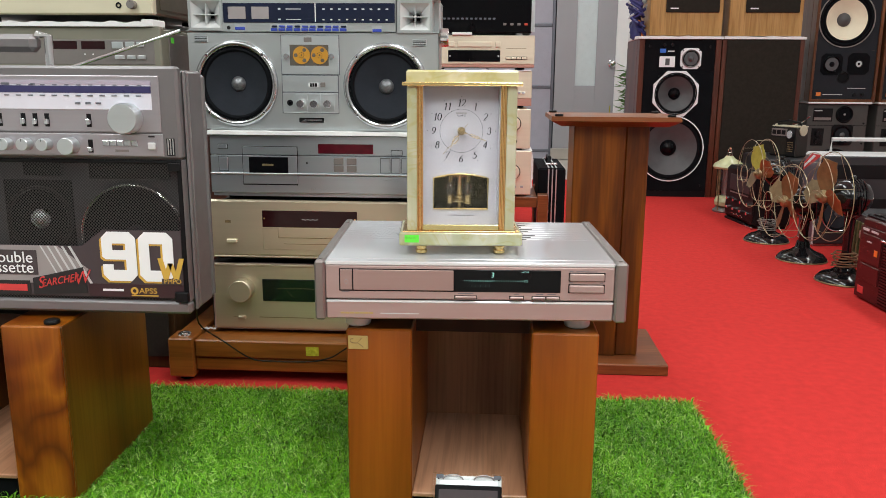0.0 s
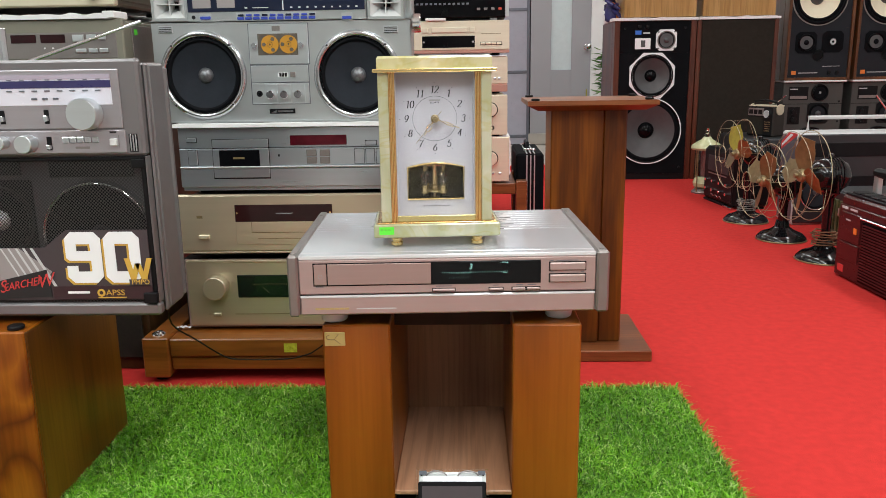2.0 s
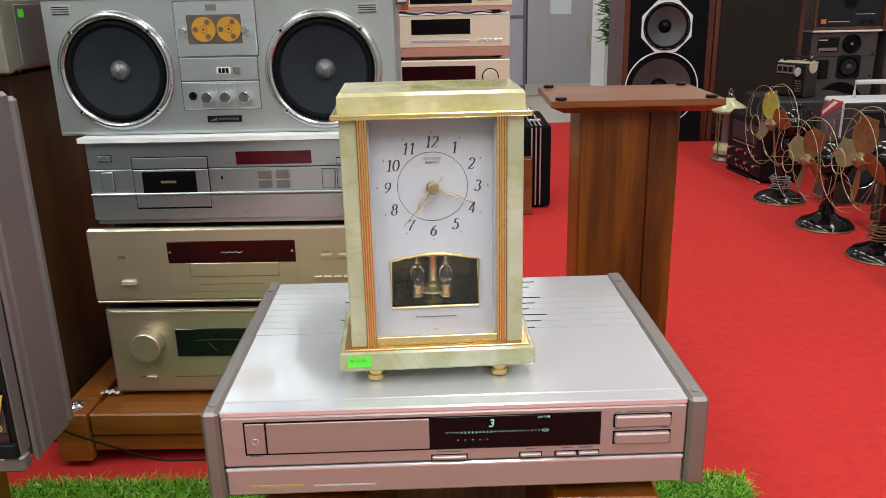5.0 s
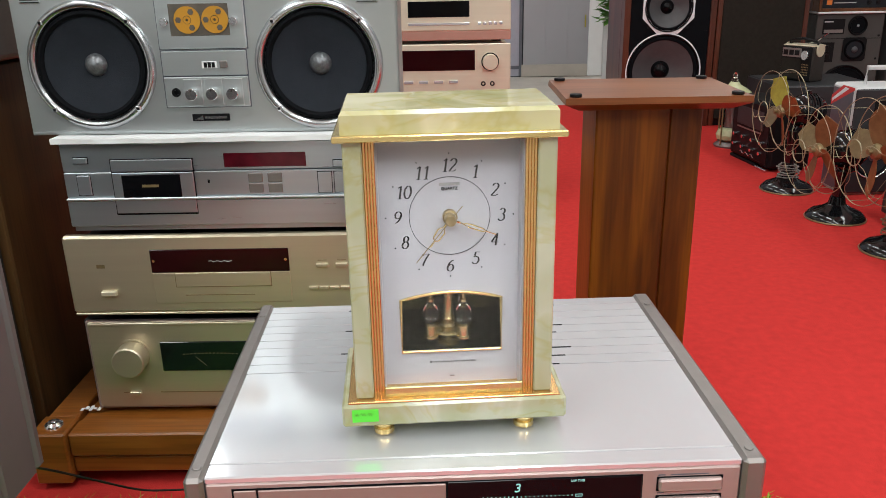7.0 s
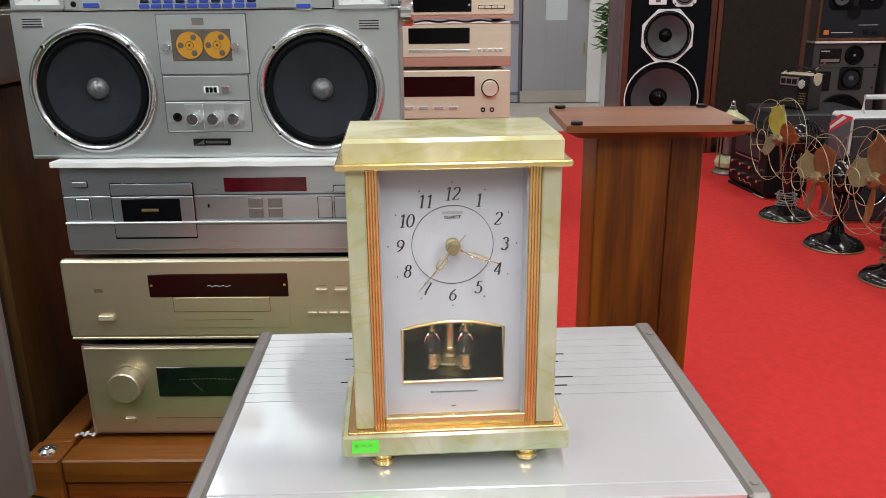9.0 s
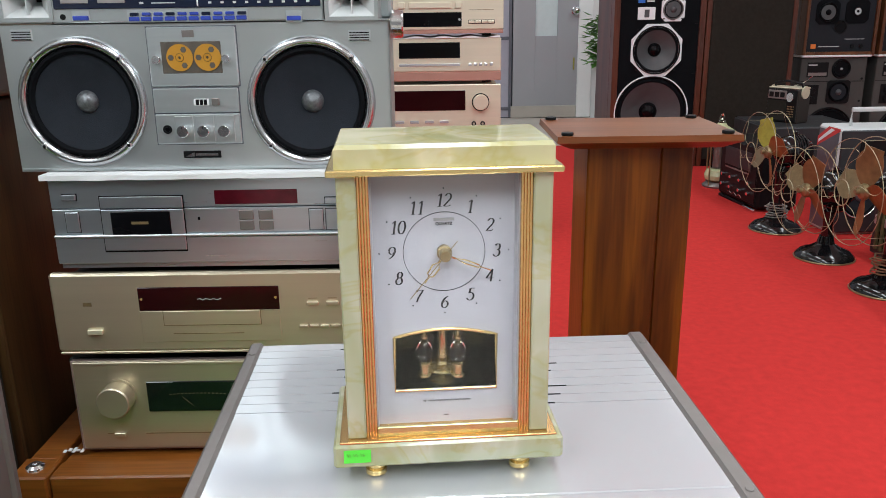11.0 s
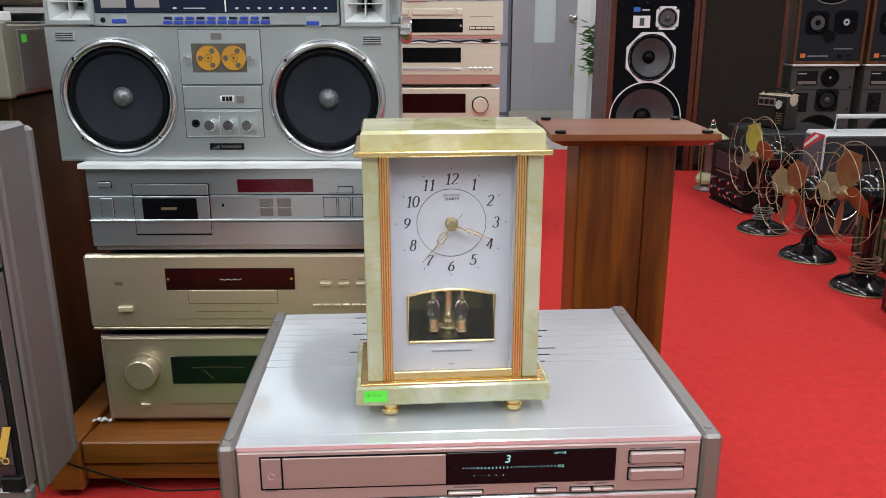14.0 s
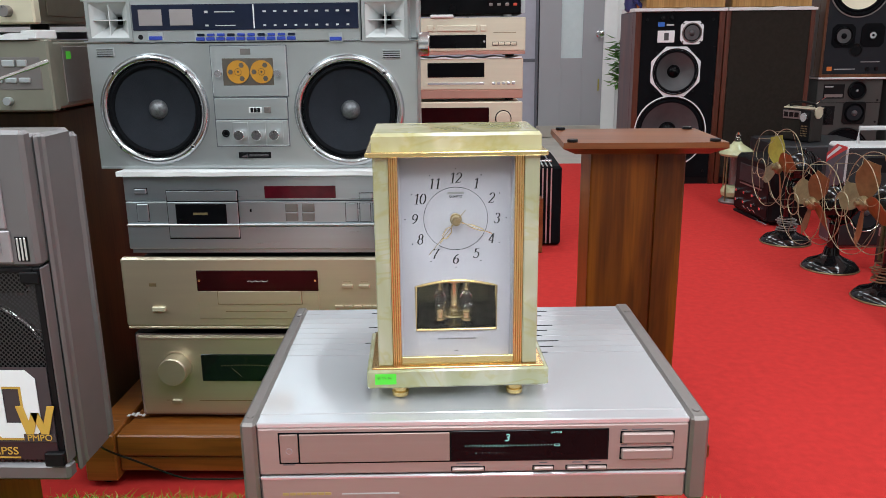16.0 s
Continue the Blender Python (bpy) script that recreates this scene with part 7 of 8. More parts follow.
# ---- loudspeakers stacked at the back ----
def monitor(x0):
    y, w, z0, z1 = 3.724, 0.372, 0.552, 1.207
    th = thing("monitor_speaker", (x0 + w / 2, y + 0.15, z0), "walnut loudspeaker with cream woofer and orange badge", "loudspeaker", "stacked monitor loudspeakers")
    part("cabinet", S().box(x0, x0 + w, y + 0.0505, y + 0.32, z0, z1, 0.003), "walnut", th)
    for a, b in ((x0, x0 + 0.016), (x0 + w - 0.016, x0 + w)):
        part("side_edge", S().box(a, b, y - 0.02, y + 0.05, z0, z1, 0.002), "walnut", th)
    part("bottom_edge", S().box(x0 + 0.0165, x0 + w - 0.0165, y - 0.02, y, z0, z0 + 0.016, 0.002), "walnut", th)
    part("top_edge", S().box(x0 + 0.0165, x0 + w - 0.0165, y - 0.02, y + 0.05, z1 - 0.0095, z1, 0.002), "walnut", th)
    cx = x0 + 0.172
    bf = part("baffle", holed_plate(x0 + 0.0165, x0 + w - 0.0165, y - 0.006, y + 0.05, [(z0 + 0.0165, 0.842, None), (0.8425, z1 - 0.01, (cx, 1.012, 0.142))]), "cone_black", th, smooth=30)
    part("woofer_rim", S().ring((cx, y - 0.006, 1.012), 0.150, 0.156, -0.006, 0.0, "y", 56), "side_grey", bf)
    driver(bf, cx, y - 0.006, 1.012, 0.150, "cone_cream", "cone_grey", "matte_black", 0.13, 0.26, 0.3)
    for mx, mz, r, cone in ((x0 + 0.112, 0.764, 0.048, "cone_grey"), (x0 + 0.262, 0.767, 0.022, "panel_silver")):
        part("driver_plate", S().prism(octagon(mx, mz, 0.060, 0.02), y - 0.010, y - 0.006), "matte_black", bf)
        driver(bf, mx, y - 0.010, mz, r, cone, "matte_black", "black", 0.12, 0.3, 0.0, "midrange")
    part("port_rim", S().ring((x0 + 0.184, y - 0.006, 0.693), 0.030, 0.034, -0.004, 0.0), "black", bf)
    part("port", S().cyl((x0 + 0.184, y - 0.006, 0.693), 0.030, -0.001, 0.0, "y", 28), "gloss_black", bf)
    part("badge", S().box(x0 + 0.042, x0 + 0.068, y - 0.009, y - 0.006, 0.585, 0.607), "orange", bf, "small square orange badge")
    part("model_bar", S().box(x0 + 0.08, x0 + 0.19, y - 0.007, y - 0.006, 0.592, 0.596), "pale_print", bf)
    part("caption", S().box(x0 + 0.215, x0 + 0.315, y - 0.007, y - 0.006, 0.629, 0.632), "pale_print", bf)
    for mx in (x0 + 0.255, x0 + 0.30):
        knob(bf, mx, y - 0.006, 0.595, 0.010, 0.01, "black", "level_knob", False)
    return th


def grey_speaker(x0):
    y, w, z1 = 3.724, 0.345, 0.541
    th = thing("studio_speaker", (x0 + w / 2, y + 0.15, 0.0), "grey studio loudspeaker with black drivers", "loudspeaker", "grey studio loudspeakers")
    part("cabinet", S().box(x0, x0 + w, y, y + 0.32, 0.0, z1, 0.004), "grey_box", th)
    part("joint", S().box(x0 + 0.002, x0 + w - 0.002, y - 0.0012, y, 0.416, 0.419), "black", th)
    lb = part("label_plate", S().box(x0 + 0.035, x0 + 0.145, y - 0.002, y, 0.440, 0.515), "black", th)
    part("label_bar", S().box(x0 + 0.04, x0 + 0.085, y - 0.003, y - 0.002, 0.499, 0.505), "pale_print", lb)
    part("label_bar", S().box(x0 + 0.042, x0 + 0.138, y - 0.003, y - 0.002, 0.447, 0.463), "side_grey", lb)
    driver(th, x0 + 0.212, y - 0.001, 0.481, 0.050, "matte_black", "panel_silver", "black", 0.2, 0.14, 0.0, "tweeter")
    sq = part("mid_frame", S().prism(octagon(x0 + 0.208, 0.363, 0.060, 0.012), y - 0.006, y), "black", th)
    driver(th, x0 + 0.208, y - 0.006, 0.363, 0.052, "cone_black", "cone_grey", "matte_black", 0.12, 0.3, 0.0, "midrange")
    cp = part("control_plate", S().box(x0 + 0.035, x0 + 0.105, y - 0.002, y, 0.300, 0.400), "black", th)
    for z in (0.370, 0.327):
        knob(cp, x0 + 0.07, y - 0.002, z, 0.016, 0.012, "black", "level_knob")
    driver(th, x0 + 0.175, y - 0.001, 0.15, 0.135, "matte_black", "cone_grey", "black", 0.08, 0.25, 0.0)
    for z in (0.430, 0.315):
        part("bolt", S().cyl((x0 + w - 0.02, y, z), 0.006, -0.003, 0.0, "y", 12), "black", th)
    return th


MAT["walnut"] = wood("walnut", (0.09, 0.030, 0.010), (0.16, 0.06, 0.022), (0.21, 0.085, 0.034))
m1 = monitor(1.851)
copy_thing(m1, Matrix.Translation((1.851 + 0.392 + 0.186, 3.874, 0.552)))
g1 = grey_speaker(1.857)
copy_thing(g1, Matrix.Translation((1.857 + 0.395 + 0.1725, 3.874, 0.0)))
for xa in (1.850, 2.243):
    solid("foam_sheet", S().box(xa, xa + 0.36, 3.70, 3.995, 0.5412, 0.5518, 0.003), "foam", "white foam strip between stacked loudspeakers", "sheet")


# ---- antique desk fans ----
def desk_fan(x, y, z_hub, face, tilt, tints, name_label, size=1.0, back=0.0):
    """An old brass-caged fan. Built facing -y at the origin, then turned."""
    th = thing("desk_fan", (0, 0, 0), name_label, "fan", "antique desk fans")
    by = 0.055 - back
    part("base", S().lathe((0, by, 0), [(0.088, 0.0), (0.092, 0.004), (0.090, 0.012), (0.075, 0.026), (0.045, 0.038), (0.028, 0.05), (0.022, 0.075), (0.0, 0.075)], "z", 40), "enamel", th, "black enamelled round base")
    part("base_rim", S().lathe((0, by, 0), [(0.093, 0.0005), (0.0945, 0.003), (0.093, 0.006), (0.088, 0.006)], "z", 40), "brass", th)
    part("stem", S().lathe((0, by, 0), [(0.018, 0.07), (0.015, 0.11), (0.018, z_hub - 0.072), (0.0, z_hub - 0.072)], "z", 24), "enamel", th)
    part("yoke", S().tube([(-0.066, 0.05, z_hub + 0.01), (-0.060, 0.052, z_hub - 0.052), (0.0, by, z_hub - 0.080), (0.060, 0.052, z_hub - 0.052), (0.066, 0.05, z_hub + 0.01)], 0.007, 8), "enamel", th)
    mo = part("motor", S().lathe((0, 0.0, z_hub), [(0.0, 0.118), (0.026, 0.114), (0.046, 0.098), (0.056, 0.075), (0.058, 0.030), (0.050, 0.004), (0.026, -0.016), (0.012, -0.022), (0.0, -0.022)], "y", 36), "enamel", th)
    for q in range(5):
        part("motor_rib", S().ring((0, 0.034 + 0.010 * q, z_hub), 0.0565, 0.0605, -0.0025, 0.0025, "y", 36), "enamel", mo)
    part("maker_badge", S().ring((0, 0.118, z_hub), 0.004, 0.016, -0.0015, 0.0015, "y", 24), "brass", mo)
    part("speed_switch", S().box(-0.012, 0.012, 0.045, 0.075, z_hub - 0.074, z_hub - 0.056, 0.003), "enamel", mo)
    part("oil_cup", S().cyl((0, 0.05, z_hub + 0.055), 0.009, 0.0, 0.018, "z", 14, 0.003), "enamel", mo)
    part("shaft", S().cyl((0, -0.022, z_hub), 0.008, 0.0, -0.05, "y", 14), "brass", th)
    part("hub", S().lathe((0, -0.045, z_hub), [(0.022, 0.006), (0.024, 0.0), (0.02, -0.01), (0.008, -0.016), (0.0, -0.017)], "y", 24), "brass", th)
    for k in range(4):
        a = tilt + k * math.pi / 2
        bl = S()
        n, m = 8, 4
        for i in range(n + 1):
            s = i / n
            r = (0.016 + 0.108 * s) * size
            wide = 0.008 + 0.034 * size * math.sin(min(1.0, s * 1.05 + 0.08) * math.pi * 0.80) ** 0.9
            for j in range(m + 1):
                q = (j / m - 0.5) * 2 * wide
                yy = -0.045 - q * 0.36
                u, w = r, q * 0.92 + 0.25 * wide
                bl.v.append((u * math.cos(a) - w * math.sin(a), yy, z_hub + u * math.sin(a) + w * math.cos(a)))
        top = len(bl.v)
        bl.v += [(p[0], p[1] + 0.0015, p[2]) for p in bl.v[:top]]
        for i in range(n):
            for j in range(m):
                c = i * (m + 1) + j
                bl.f += [(c, c + 1, c + m + 2, c + m + 1), (top + c, top + c + m + 1, top + c + m + 2, top + c + 1)]
        edge = [i * (m + 1) for i in range(n + 1)] + [n * (m + 1) + j for j in range(1, m + 1)] + [i * (m + 1) + m for i in range(n - 1, -1, -1)] + [j for j in range(m - 1, 0, -1)]
        for c0, c1 in zip(edge, edge[1:] + edge[:1]):
            bl.f.append((c0, c1, top + c1, top + c0))
        part("blade", bl, tints[k % len(tints)], th)
    R = 0.148 * size

    def circ(r, yy, n=48):
        return [(r * math.cos(2 * math.pi * k / n), yy, z_hub + r * math.sin(2 * math.pi * k / n)) for k in range(n)]

    part("cage_ring", S().tube(circ(R, -0.02), 0.0015, 8, True), "cage_brass", th)
    part("cage_ring", S().tube(circ(R * 0.98, -0.085), 0.0012, 8, True), "cage_brass", th)
    part("front_ring", S().tube(circ(0.036, -0.110, 32), 0.0017, 8, True), "cage_brass", th, "small brass ring at the cage front")
    for k in range(6):
        a = 2 * math.pi * k / 6 + 0.3
        wire = []
        for s in np.linspace(0, 1, 16):
            r = 0.037 + (R - 0.037) * s
            b = a + 0.16 * math.sin(s * 2 * math.pi)
            wire.append((r * math.cos(b), -0.110 + 0.028 * s ** 2, z_hub + r * math.sin(b)))
        wire += [(R * math.cos(a), -0.05, z_hub + R * math.sin(a)), (R * math.cos(a), -0.02, z_hub + R * math.sin(a)), (0.062 * math.cos(a), 0.02, z_hub + 0.062 * math.sin(a))]
        part("cage_wire", S().tube(wire, 0.0008, 6), "cage_brass", th)
    th.matrix_basis = pose(x, y, 0, 0, 0, face) @ Matrix.Translation((0, -by, 0))
    return th


desk_fan(1.215, 2.345, 0.290, -86, 1.85, ["olive_brass", "brass", "copper_blade", "copper_blade"], "antique black fan with olive brass blades and wire cage", 0.98, 0.045)
desk_fan(1.230, 1.985, 0.229, -84, 1.05, ["bronze_blade", "brass", "bronze_blade", "copper_blade"], "antique black desk fan with worn brass blades", 0.94, 0.012)
desk_fan(1.25, 1.655, 0.295, -86, 1.35, ["bronze_blade", "brass", "copper_blade", "copper_blade"], "antique black desk fan with copper and brass blades", 1.02)
for (cx, cy, cz, rr, nm) in ((1.215, 2.345, 0.045, 0.034, "chrome"), (1.25, 1.655, 0.052, 0.040, "twine")):
    loops = []
    for k in range(60):
        a = k * 0.62
        loops.append((cx + (rr + 0.008 * math.sin(k * 1.7)) * math.cos(a), cy + (rr + 0.008 * math.cos(k * 2.1)) * math.sin(a), cz + 0.0009 * k))
    MAT.setdefault("twine", surface("twine", (0.20, 0.11, 0.055), 0.8, var=0.2, scale=60))
    solid("fan_cord", S().tube(loops, 0.0026, 6), "twine" if nm == "twine" else "plaid_cord", "old cloth-covered cord wound round the fan stem", "cord")


# ---- old radios and lamps along the aisle ----
def tube_radio():
    th = thing("valve_radio", (0, 0, 0), "black vintage valve radio with chrome knobs on carpet", "radio")
    part("case", S().box(-0.15, 0.15, -0.085, 0.10, 0.012, 0.285, 0.012), "black", th)
    fp = part("front_panel", S().box(-0.138, 0.138, -0.090, -0.085, 0.03, 0.272, 0.003), "black", th)
    part("dial_window", S().box(-0.10, 0.10, -0.093, -0.090, 0.165, 0.245, 0.002), "dark_case", fp)
    part("dial_strip", S().box(-0.09, 0.09, -0.0945, -0.0925, 0.150, 0.156), "side_grey", fp)
    for x in (-0.10, -0.035, 0.035, 0.10):
        for z in (0.115, 0.07):
            knob(fp, x, -0.090, z, 0.007, 0.014, "chrome", "knob", False)
    part("maker_script", S().tube([(-0.06 + 0.012 * k, -0.0915, 0.043 + 0.006 * math.sin(k * 1.9)) for k in range(10)], 0.0015, 6), "chrome", fp)
    part("chrome_foot", S().box(0.07, 0.148, -0.098, -0.086, 0.0, 0.013, 0.003), "chrome", th)
    part("front_foot", S().box(-0.148, 0.06, -0.084, -0.06, 0.0, 0.0125, 0.003), "black", th)
    part("rear_foot", S().box(-0.14, 0.14, 0.04, 0.08, 0.0, 0.012, 0.002), "black", th)
    th.matrix_basis = pose(1.30, 2.775, 0, 0, 0, -83) @ Matrix.Diagonal((1.12, 0.95, 0.94, 1.0))


def oil_lantern():
    th = thing("lantern", (1.258, 3.115, 0.0), "jade green and glass lantern with brass frame", "lantern")
    c = (1.258, 3.115, 0)
    part("base", S().lathe(c, [(0.066, 0), (0.068, 0.008), (0.058, 0.016), (0.05, 0.024), (0.0, 0.024)], "z", 32), "side_grey", th)
    part("tank", S().lathe(c, [(0.04, 0.024), (0.058, 0.036), (0.062, 0.055), (0.052, 0.078), (0.03, 0.088), (0, 0.088)], "z", 32), "jade", th)
    part("glass_chimney", S().lathe(c, [(0.038, 0.088), (0.046, 0.13), (0.044, 0.19), (0.036, 0.225)], "z", 28, caps=False), "clear", th)
    part("inner_tube", S().cyl(c, 0.02, 0.088, 0.225, "z", 20), "side_grey", th)
    part("hood", S().lathe(c, [(0.074, 0.226), (0.080, 0.236), (0.074, 0.250), (0.050, 0.266), (0.026, 0.280), (0.018, 0.292), (0.0, 0.292)], "z", 36), "jade", th, "jade green domed hood")
    part("finial", S().lathe(c, [(0.012, 0.29), (0.017, 0.300), (0.008, 0.312), (0.012, 0.320), (0.004, 0.334), (0, 0.335)], "z", 18), "clear", th)
    for k in range(4):
        a = k * math.pi / 2 + 0.6
        part("frame_rod", S().tube([(c[0] + 0.062 * math.cos(a), c[1] + 0.062 * math.sin(a), 0.012), (c[0] + 0.064 * math.cos(a), c[1] + 0.064 * math.sin(a), 0.228)], 0.0035, 8), "brass", th)
    return th


def transistor_radio():
    th = thing("transistor_radio", (0, 0, 0), "dark brown portable radio with chrome dial on a deck", "radio")
    part("case", S().box(-0.10, 0.10, -0.045, 0.045, 0.0, 0.150, 0.006), "radio_brown", th)
    part("top_panel", S().box(-0.098, 0.098, -0.043, 0.043, 0.150, 0.156, 0.002), "cream_amp", th)
    fp = part("front_panel", S().box(-0.096, 0.096, -0.049, -0.045, 0.006, 0.148, 0.002), "black", th)
    part("grille_cloth", S().box(-0.09, 0.03, -0.0505, -0.049, 0.012, 0.098), "fabric", fp)
    part("dial_plate", S().box(-0.09, 0.03, -0.0515, -0.049, 0.104, 0.142, 0.001), "side_grey", fp)
    for k in range(3):
        part("dial_bar", S().box(-0.082 + k * 0.036, -0.054 + k * 0.036, -0.053, -0.0515, 0.112, 0.134), "black", fp)
    knob(fp, 0.06, -0.049, 0.115, 0.021, 0.014, "chrome", "tuning_knob", False)
    for i in range(5):
        for j in range(5):
            part("grille_hole", S().cyl((0.042 + 0.009 * i, -0.0492, 0.03 + 0.011 * j), 0.003, -0.0008, 0.0, "y", 8), "brass", fp)
    part("handle", S().tube([(-0.09, 0, 0.15), (-0.085, -0.01, 0.172), (0.0, -0.014, 0.182), (0.085, -0.01, 0.172), (0.09, 0, 0.15)], 0.006, 8), "black", th)
    part("aerial", S().tube([(0.0, 0.03, 0.158), (0.06, 0.03, 0.176), (0.11, 0.03, 0.205)], 0.0025, 6), "chrome", th)
    for s in (-1, 1):
        part("end_bracket", S().lathe((s * 0.1, 0.0, 0.135), [(0.028, 0.0), (0.028, s * 0.006), (0.0, s * 0.007)], "x", 20), "cream_amp", th)
    th.matrix_basis = pose(1.555, 3.13, 0.292, 0, 0, -58) @ Matrix.Diagonal((0.78, 1.0, 1.0, 1.0))


def dark_deck(x0, x1, y0, y1, z1, label):
    th = thing("hifi_deck", ((x0 + x1) / 2, (y0 + y1) / 2, 0.0), label, "hi-fi unit")
    part("case", S().box(x0, x1, y0, y1, 0.008, z1, 0.006), "dark_case", th)
    fp = part("front_panel", S().box(x0 - 0.006, x0, y0 + 0.004, y1 - 0.004, 0.012, z1 - 0.004, 0.001), "dark_case", th)
    n = 7
    for k in range(n):
        yy = y0 + 0.03 + (y1 - y0 - 0.06) * k / (n - 1)
        part("key", S().box(x0 - 0.012, x0 - 0.005, yy - 0.012, yy + 0.012, z1 * 0.55, z1 * 0.7, 0.002), "panel_silver", fp)
    part("glass_strip", S().box(x0 - 0.008, x0 - 0.005, y0 + 0.03, y1 - 0.03, z1 * 0.2, z1 * 0.45, 0.001), "green_black", fp)
    for xx in (x0 + 0.03, x1 - 0.03):
        for yy in (y0 + 0.03, y1 - 0.03):
            part("foot", S().cyl((xx, yy, 0.0), 0.012, 0, 0.009, "z", 14), "black", th)
    return th


MAT["radio_brown"] = surface("radio_brown", (0.018, 0.012, 0.009), 0.45, var=0.2)
MAT["dark_case"] = surface("dark_case", (0.022, 0.023, 0.026), 0.45, var=0.15)
MAT["circuit"] = surface("circuit_green", (0.13, 0.14, 0.06), 0.5, 0.3, var=0.4, scale=60)
tube_radio()
oil_lantern()
dark_deck(1.40, 1.82, 2.94, 3.34, 0.2915, "low dark grey hi-fi unit under a portable radio")
transistor_radio()
dk = dark_deck(1.40, 1.72, 1.62, 2.02, 0.20, "dark hi-fi chassis with greenish vented side")
for k in range(12):
    part("vent_fin", S().box(1.385, 1.394, 1.64 + k * 0.03, 1.655 + k * 0.03, 0.03, 0.17, 0.002), "circuit", dk)


def pale_boombox():
    th = thing("boombox", (0, 0, 0), "pale grey boombox with carrying handle and red sticker", "boombox")
    part("body", S().box(-0.27, 0.27, -0.075, 0.085, 0.0, 0.335, 0.008), "white_plastic", th)
    part("end_panel", S().box(-0.2712, -0.2702, -0.066, 0.076, 0.012, 0.322, 0.0), "mullion", th)
    fp = part("front_panel", S().box(-0.268, 0.268, -0.083, -0.075, 0.008, 0.330, 0.004), "dark_case", th)
    part("tape_door", S().box(-0.10, 0.10, -0.087, -0.083, 0.08, 0.18, 0.003), "black", fp)
    part("dial_strip", S().box(-0.20, 0.20, -0.086, -0.083, 0.25, 0.30, 0.002), "black", fp)
    for s in (-1, 1):
        driver(fp, s * 0.18, -0.083, 0.125, 0.07, "cone_black", "cone_grey", "chrome", 0.1, 0.22, 0.0)
    hd = S().tube([(-0.2, 0.0, 0.33), (-0.2, 0.0, 0.385), (0.2, 0.0, 0.385), (0.2, 0.0, 0.33)], 0.0075, 8)
    part("carry_handle", hd, "white_plastic", th)
    part("aerial", S().tube([(0.22, 0.06, 0.33), (0.10, 0.06, 0.46)], 0.003, 6), "chrome", th)
    def end_sheet(loop, x):
        n = len(loop)
        return S().add([(x, p, q) for p, q in loop] + [(x + 0.001, p, q) for p, q in loop],
                       [tuple(range(n)), tuple(range(n, 2 * n))] + [(k, (k + 1) % n, n + (k + 1) % n, n + k) for k in range(n)])

    st = part("sticker", end_sheet([(0.083, 0.264), (0.083, 0.294), (0.010, 0.333), (-0.072, 0.333), (-0.072, 0.326)], -0.2715), "print_red", th, "red and white printed sticker")
    part("sticker_bar", end_sheet([(0.074, 0.276), (0.074, 0.286), (-0.010, 0.329), (-0.034, 0.326)], -0.2726), "print_white", st)
    th.matrix_basis = pose(1.640, 2.335, 0.0, 0, 0, 1) @ Matrix.Diagonal((1.0, 1.0, 1.14, 1.0))


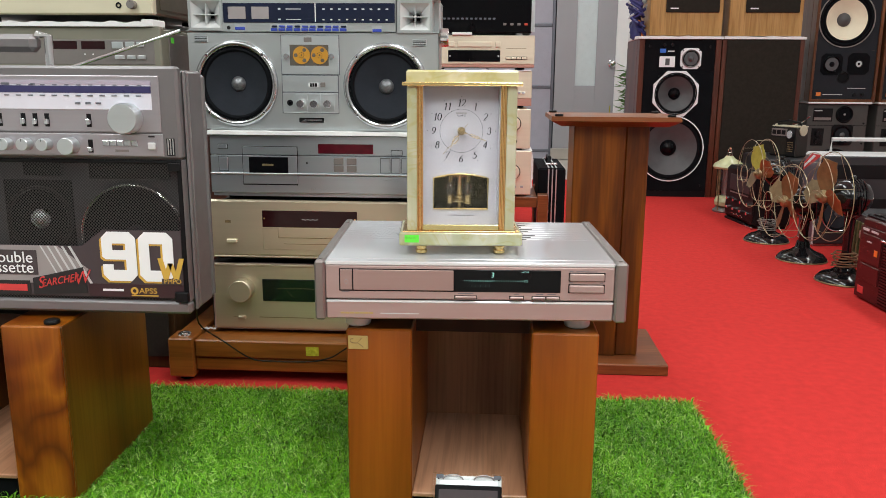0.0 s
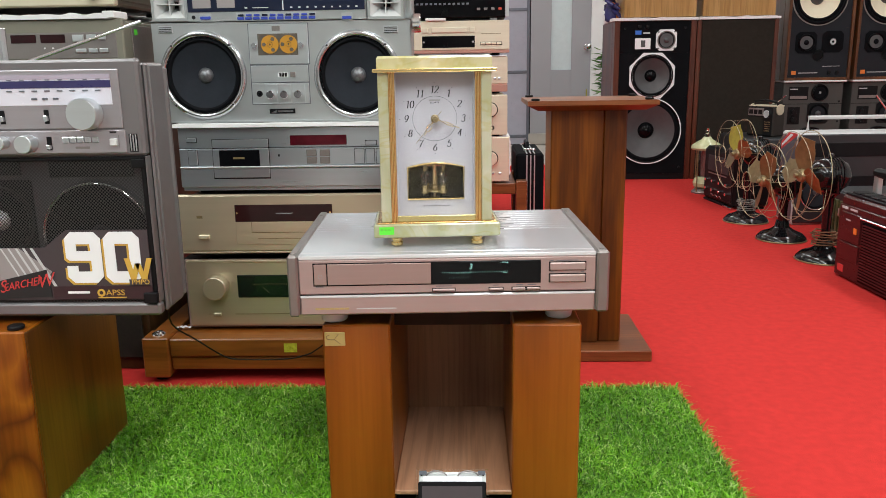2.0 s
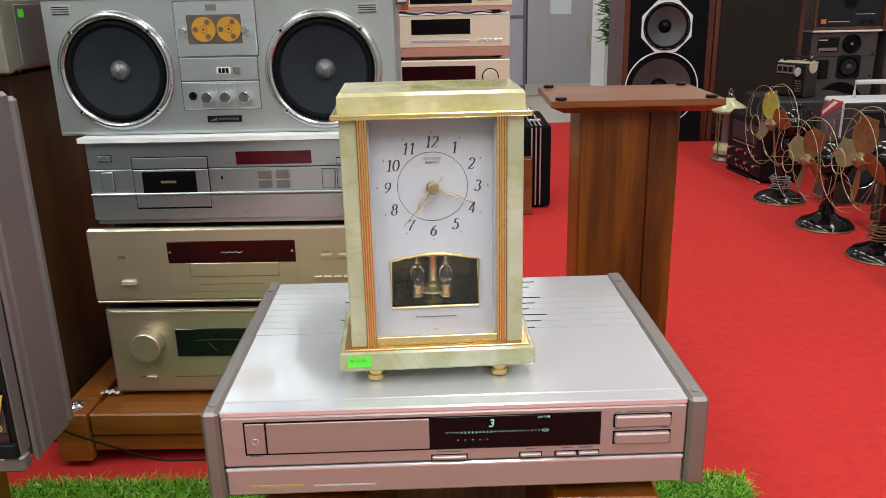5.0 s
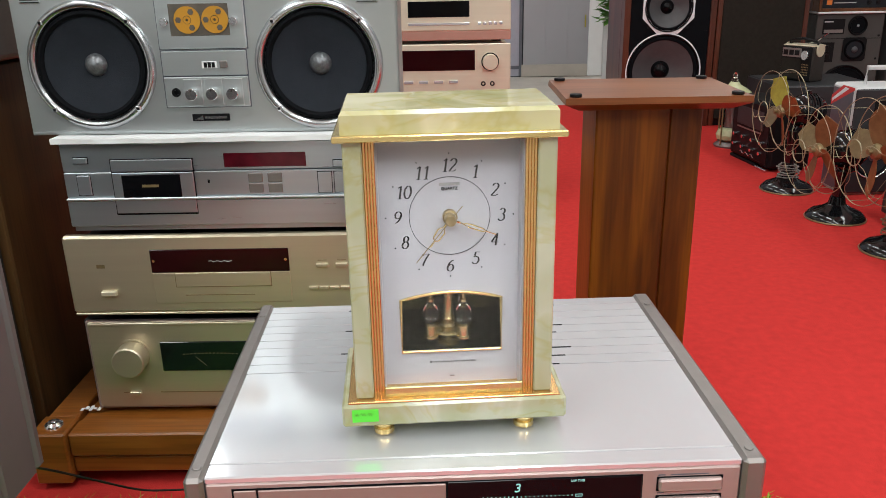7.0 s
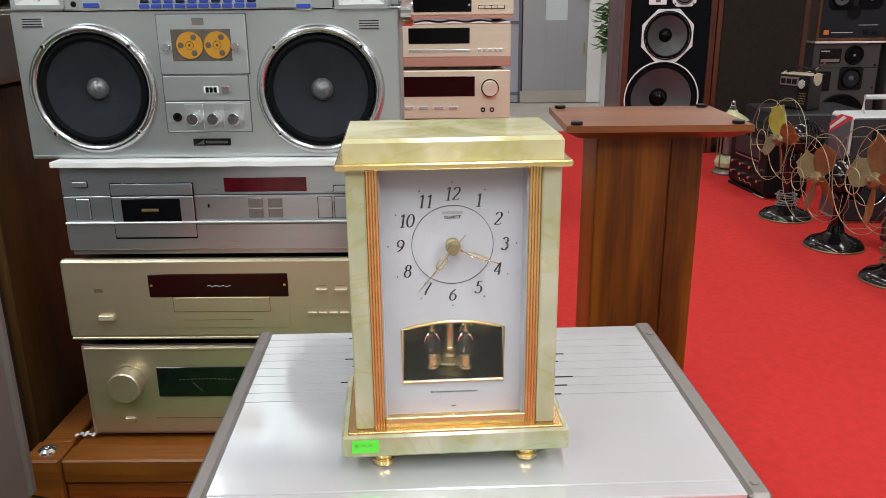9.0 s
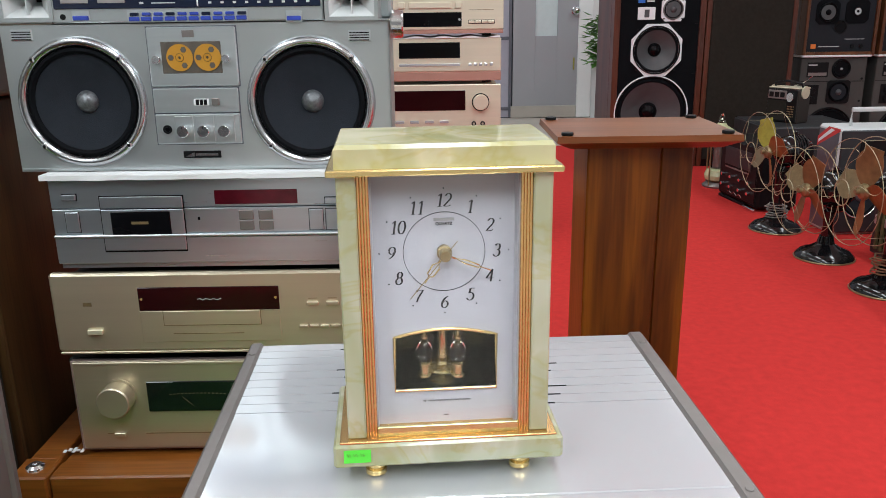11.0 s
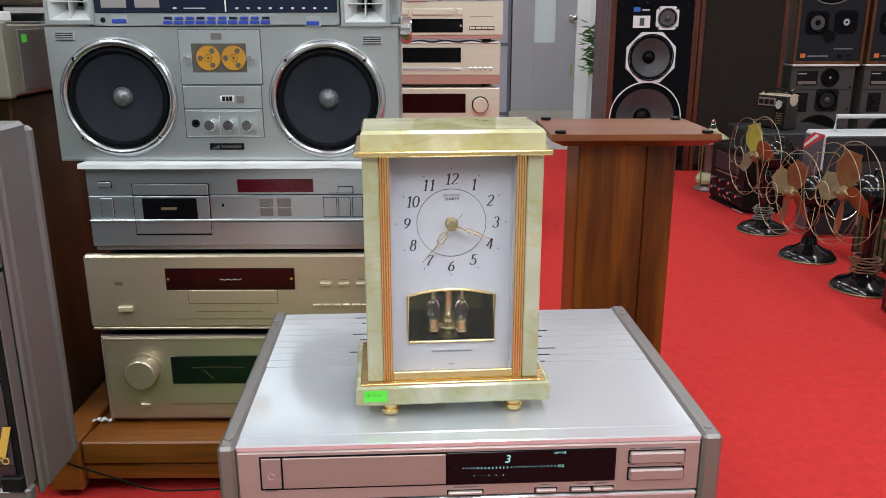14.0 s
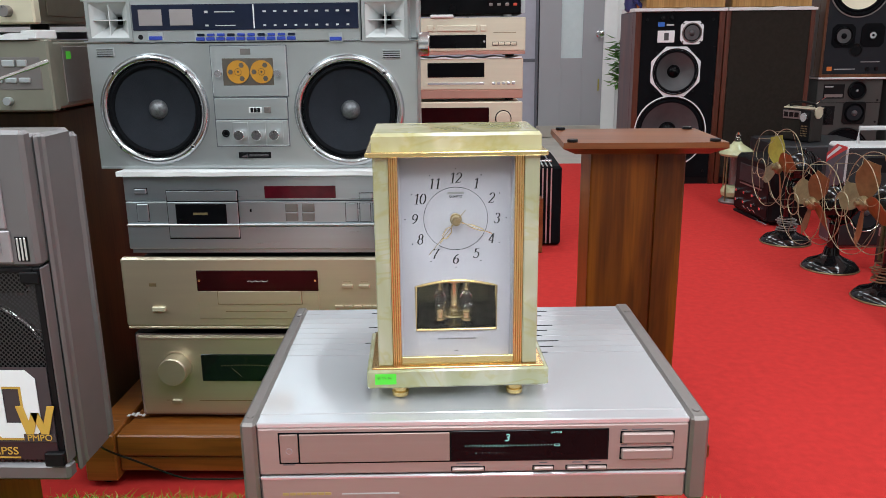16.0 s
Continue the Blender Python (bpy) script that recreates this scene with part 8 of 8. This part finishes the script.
def maroon_boombox():
    th = thing("boombox", (0, 0, 0), "dark maroon cassette recorder with black carry handle on carpet", "boombox")
    part("body", S().box(-0.26, 0.26, -0.07, 0.08, 0.0, 0.262, 0.008), "maroon", th)
    fp = part("front_panel", S().box(-0.256, 0.256, -0.076, -0.0705, 0.006, 0.235, 0.003), "maroon", th)
    td = part("tape_door", S().box(-0.235, -0.12, -0.081, -0.076, 0.125, 0.215, 0.003), "maroon", fp)
    part("tape_mark", S().box(-0.152, -0.135, -0.083, -0.081, 0.155, 0.173), "orange", td)
    part("caption", S().box(-0.20, -0.175, -0.083, -0.081, 0.19, 0.194), "pale_print", td)
    part("tape_door", S().box(-0.235, -0.12, -0.081, -0.076, 0.065, 0.120, 0.003), "maroon", fp)
    part("badge", S().box(-0.235, -0.20, -0.078, -0.076, 0.022, 0.045, 0.002), "print_red", fp, "small red badge")
    gr = part("speaker_grille", S().box(-0.11, 0.24, -0.0795, -0.076, 0.015, 0.20, 0.003), "matte_black", fp)
    for k in range(20):
        part("grille_rib", S().box(-0.105, 0.235, -0.082, -0.0795, 0.022 + k * 0.0088, 0.0262 + k * 0.0088), "maroon", gr)
    ks = part("key_shelf", S().box(-0.25, 0.25, -0.065, -0.005, 0.262, 0.271, 0.003), "black", th)
    for k in range(8):
        part("key", S().box(-0.22 + k * 0.05, -0.178 + k * 0.05, -0.06, -0.012, 0.271, 0.277, 0.002), "black", ks)
    part("label_bar", S().box(-0.24, -0.205, -0.0775, -0.0755, 0.222, 0.230), "pale_print", fp)
    part("label_bar", S().box(-0.19, -0.15, -0.0775, -0.0755, 0.222, 0.228), "pale_print", fp)
    part("chrome_strip", S().box(-0.12, 0.24, -0.085, -0.076, 0.205, 0.212, 0.002), "chrome", fp)
    for s in (-1, 1):
        part("handle_arm", S().box(s * 0.225 - 0.012, s * 0.225 + 0.012, 0.01, 0.03, 0.262, 0.325, 0.004), "panel_silver", th)
    part("carry_handle", S().box(-0.24, 0.24, 0.005, 0.035, 0.318, 0.345, 0.008), "black", th)
    th.matrix_basis = pose(1.29, 1.21, 0.0, 0, 0, -87)


pale_boombox()
maroon_boombox()


# ---- plant by the door ----
PX, PY = 1.125, 5.2
pl = thing("potted_plant", (PX, PY, 0.0), "lush light green leafy plant in a white wrapped pot", "plant")
part("pot", S().lathe((PX, PY, 0), [(0.06, 0), (0.075, 0.02), (0.08, 0.40), (0.085, 0.44), (0.07, 0.44), (0.065, 0.41), (0, 0.41)], "z", 28), "white_plastic", pl)
rng = random.Random(11)
for k in range(190):
    a, h = rng.uniform(0, 6.28), rng.uniform(0.44, 0.76)
    r = rng.uniform(0.01, 0.10)
    c = Vector((PX + r * math.cos(a), PY + r * math.sin(a), h))
    d = Vector((math.cos(a), math.sin(a), rng.uniform(-0.7, 0.6))).normalized()
    sd = d.cross(Vector((0, 0, 1))).normalized()
    up = sd.cross(d)
    ln, wd = rng.uniform(0.06, 0.10), rng.uniform(0.022, 0.038)
    lf = S().add([c, c + d * ln * 0.4 + sd * wd, c + d * ln, c + d * ln * 0.4 - sd * wd, c + d * ln * 0.45 - up * 0.008],
                 [(0, 1, 4), (1, 2, 4), (2, 3, 4), (3, 0, 4)])
    part("leaf", lf, "leaf", pl)
for k in range(8):
    a = k * 0.8
    part("stem", S().tube([(PX, PY, 0.40), (PX + 0.02 * math.cos(a), PY + 0.02 * math.sin(a), 0.56), (PX + 0.06 * math.cos(a), PY + 0.06 * math.sin(a), 0.70)], 0.003, 5), "leaf", pl)
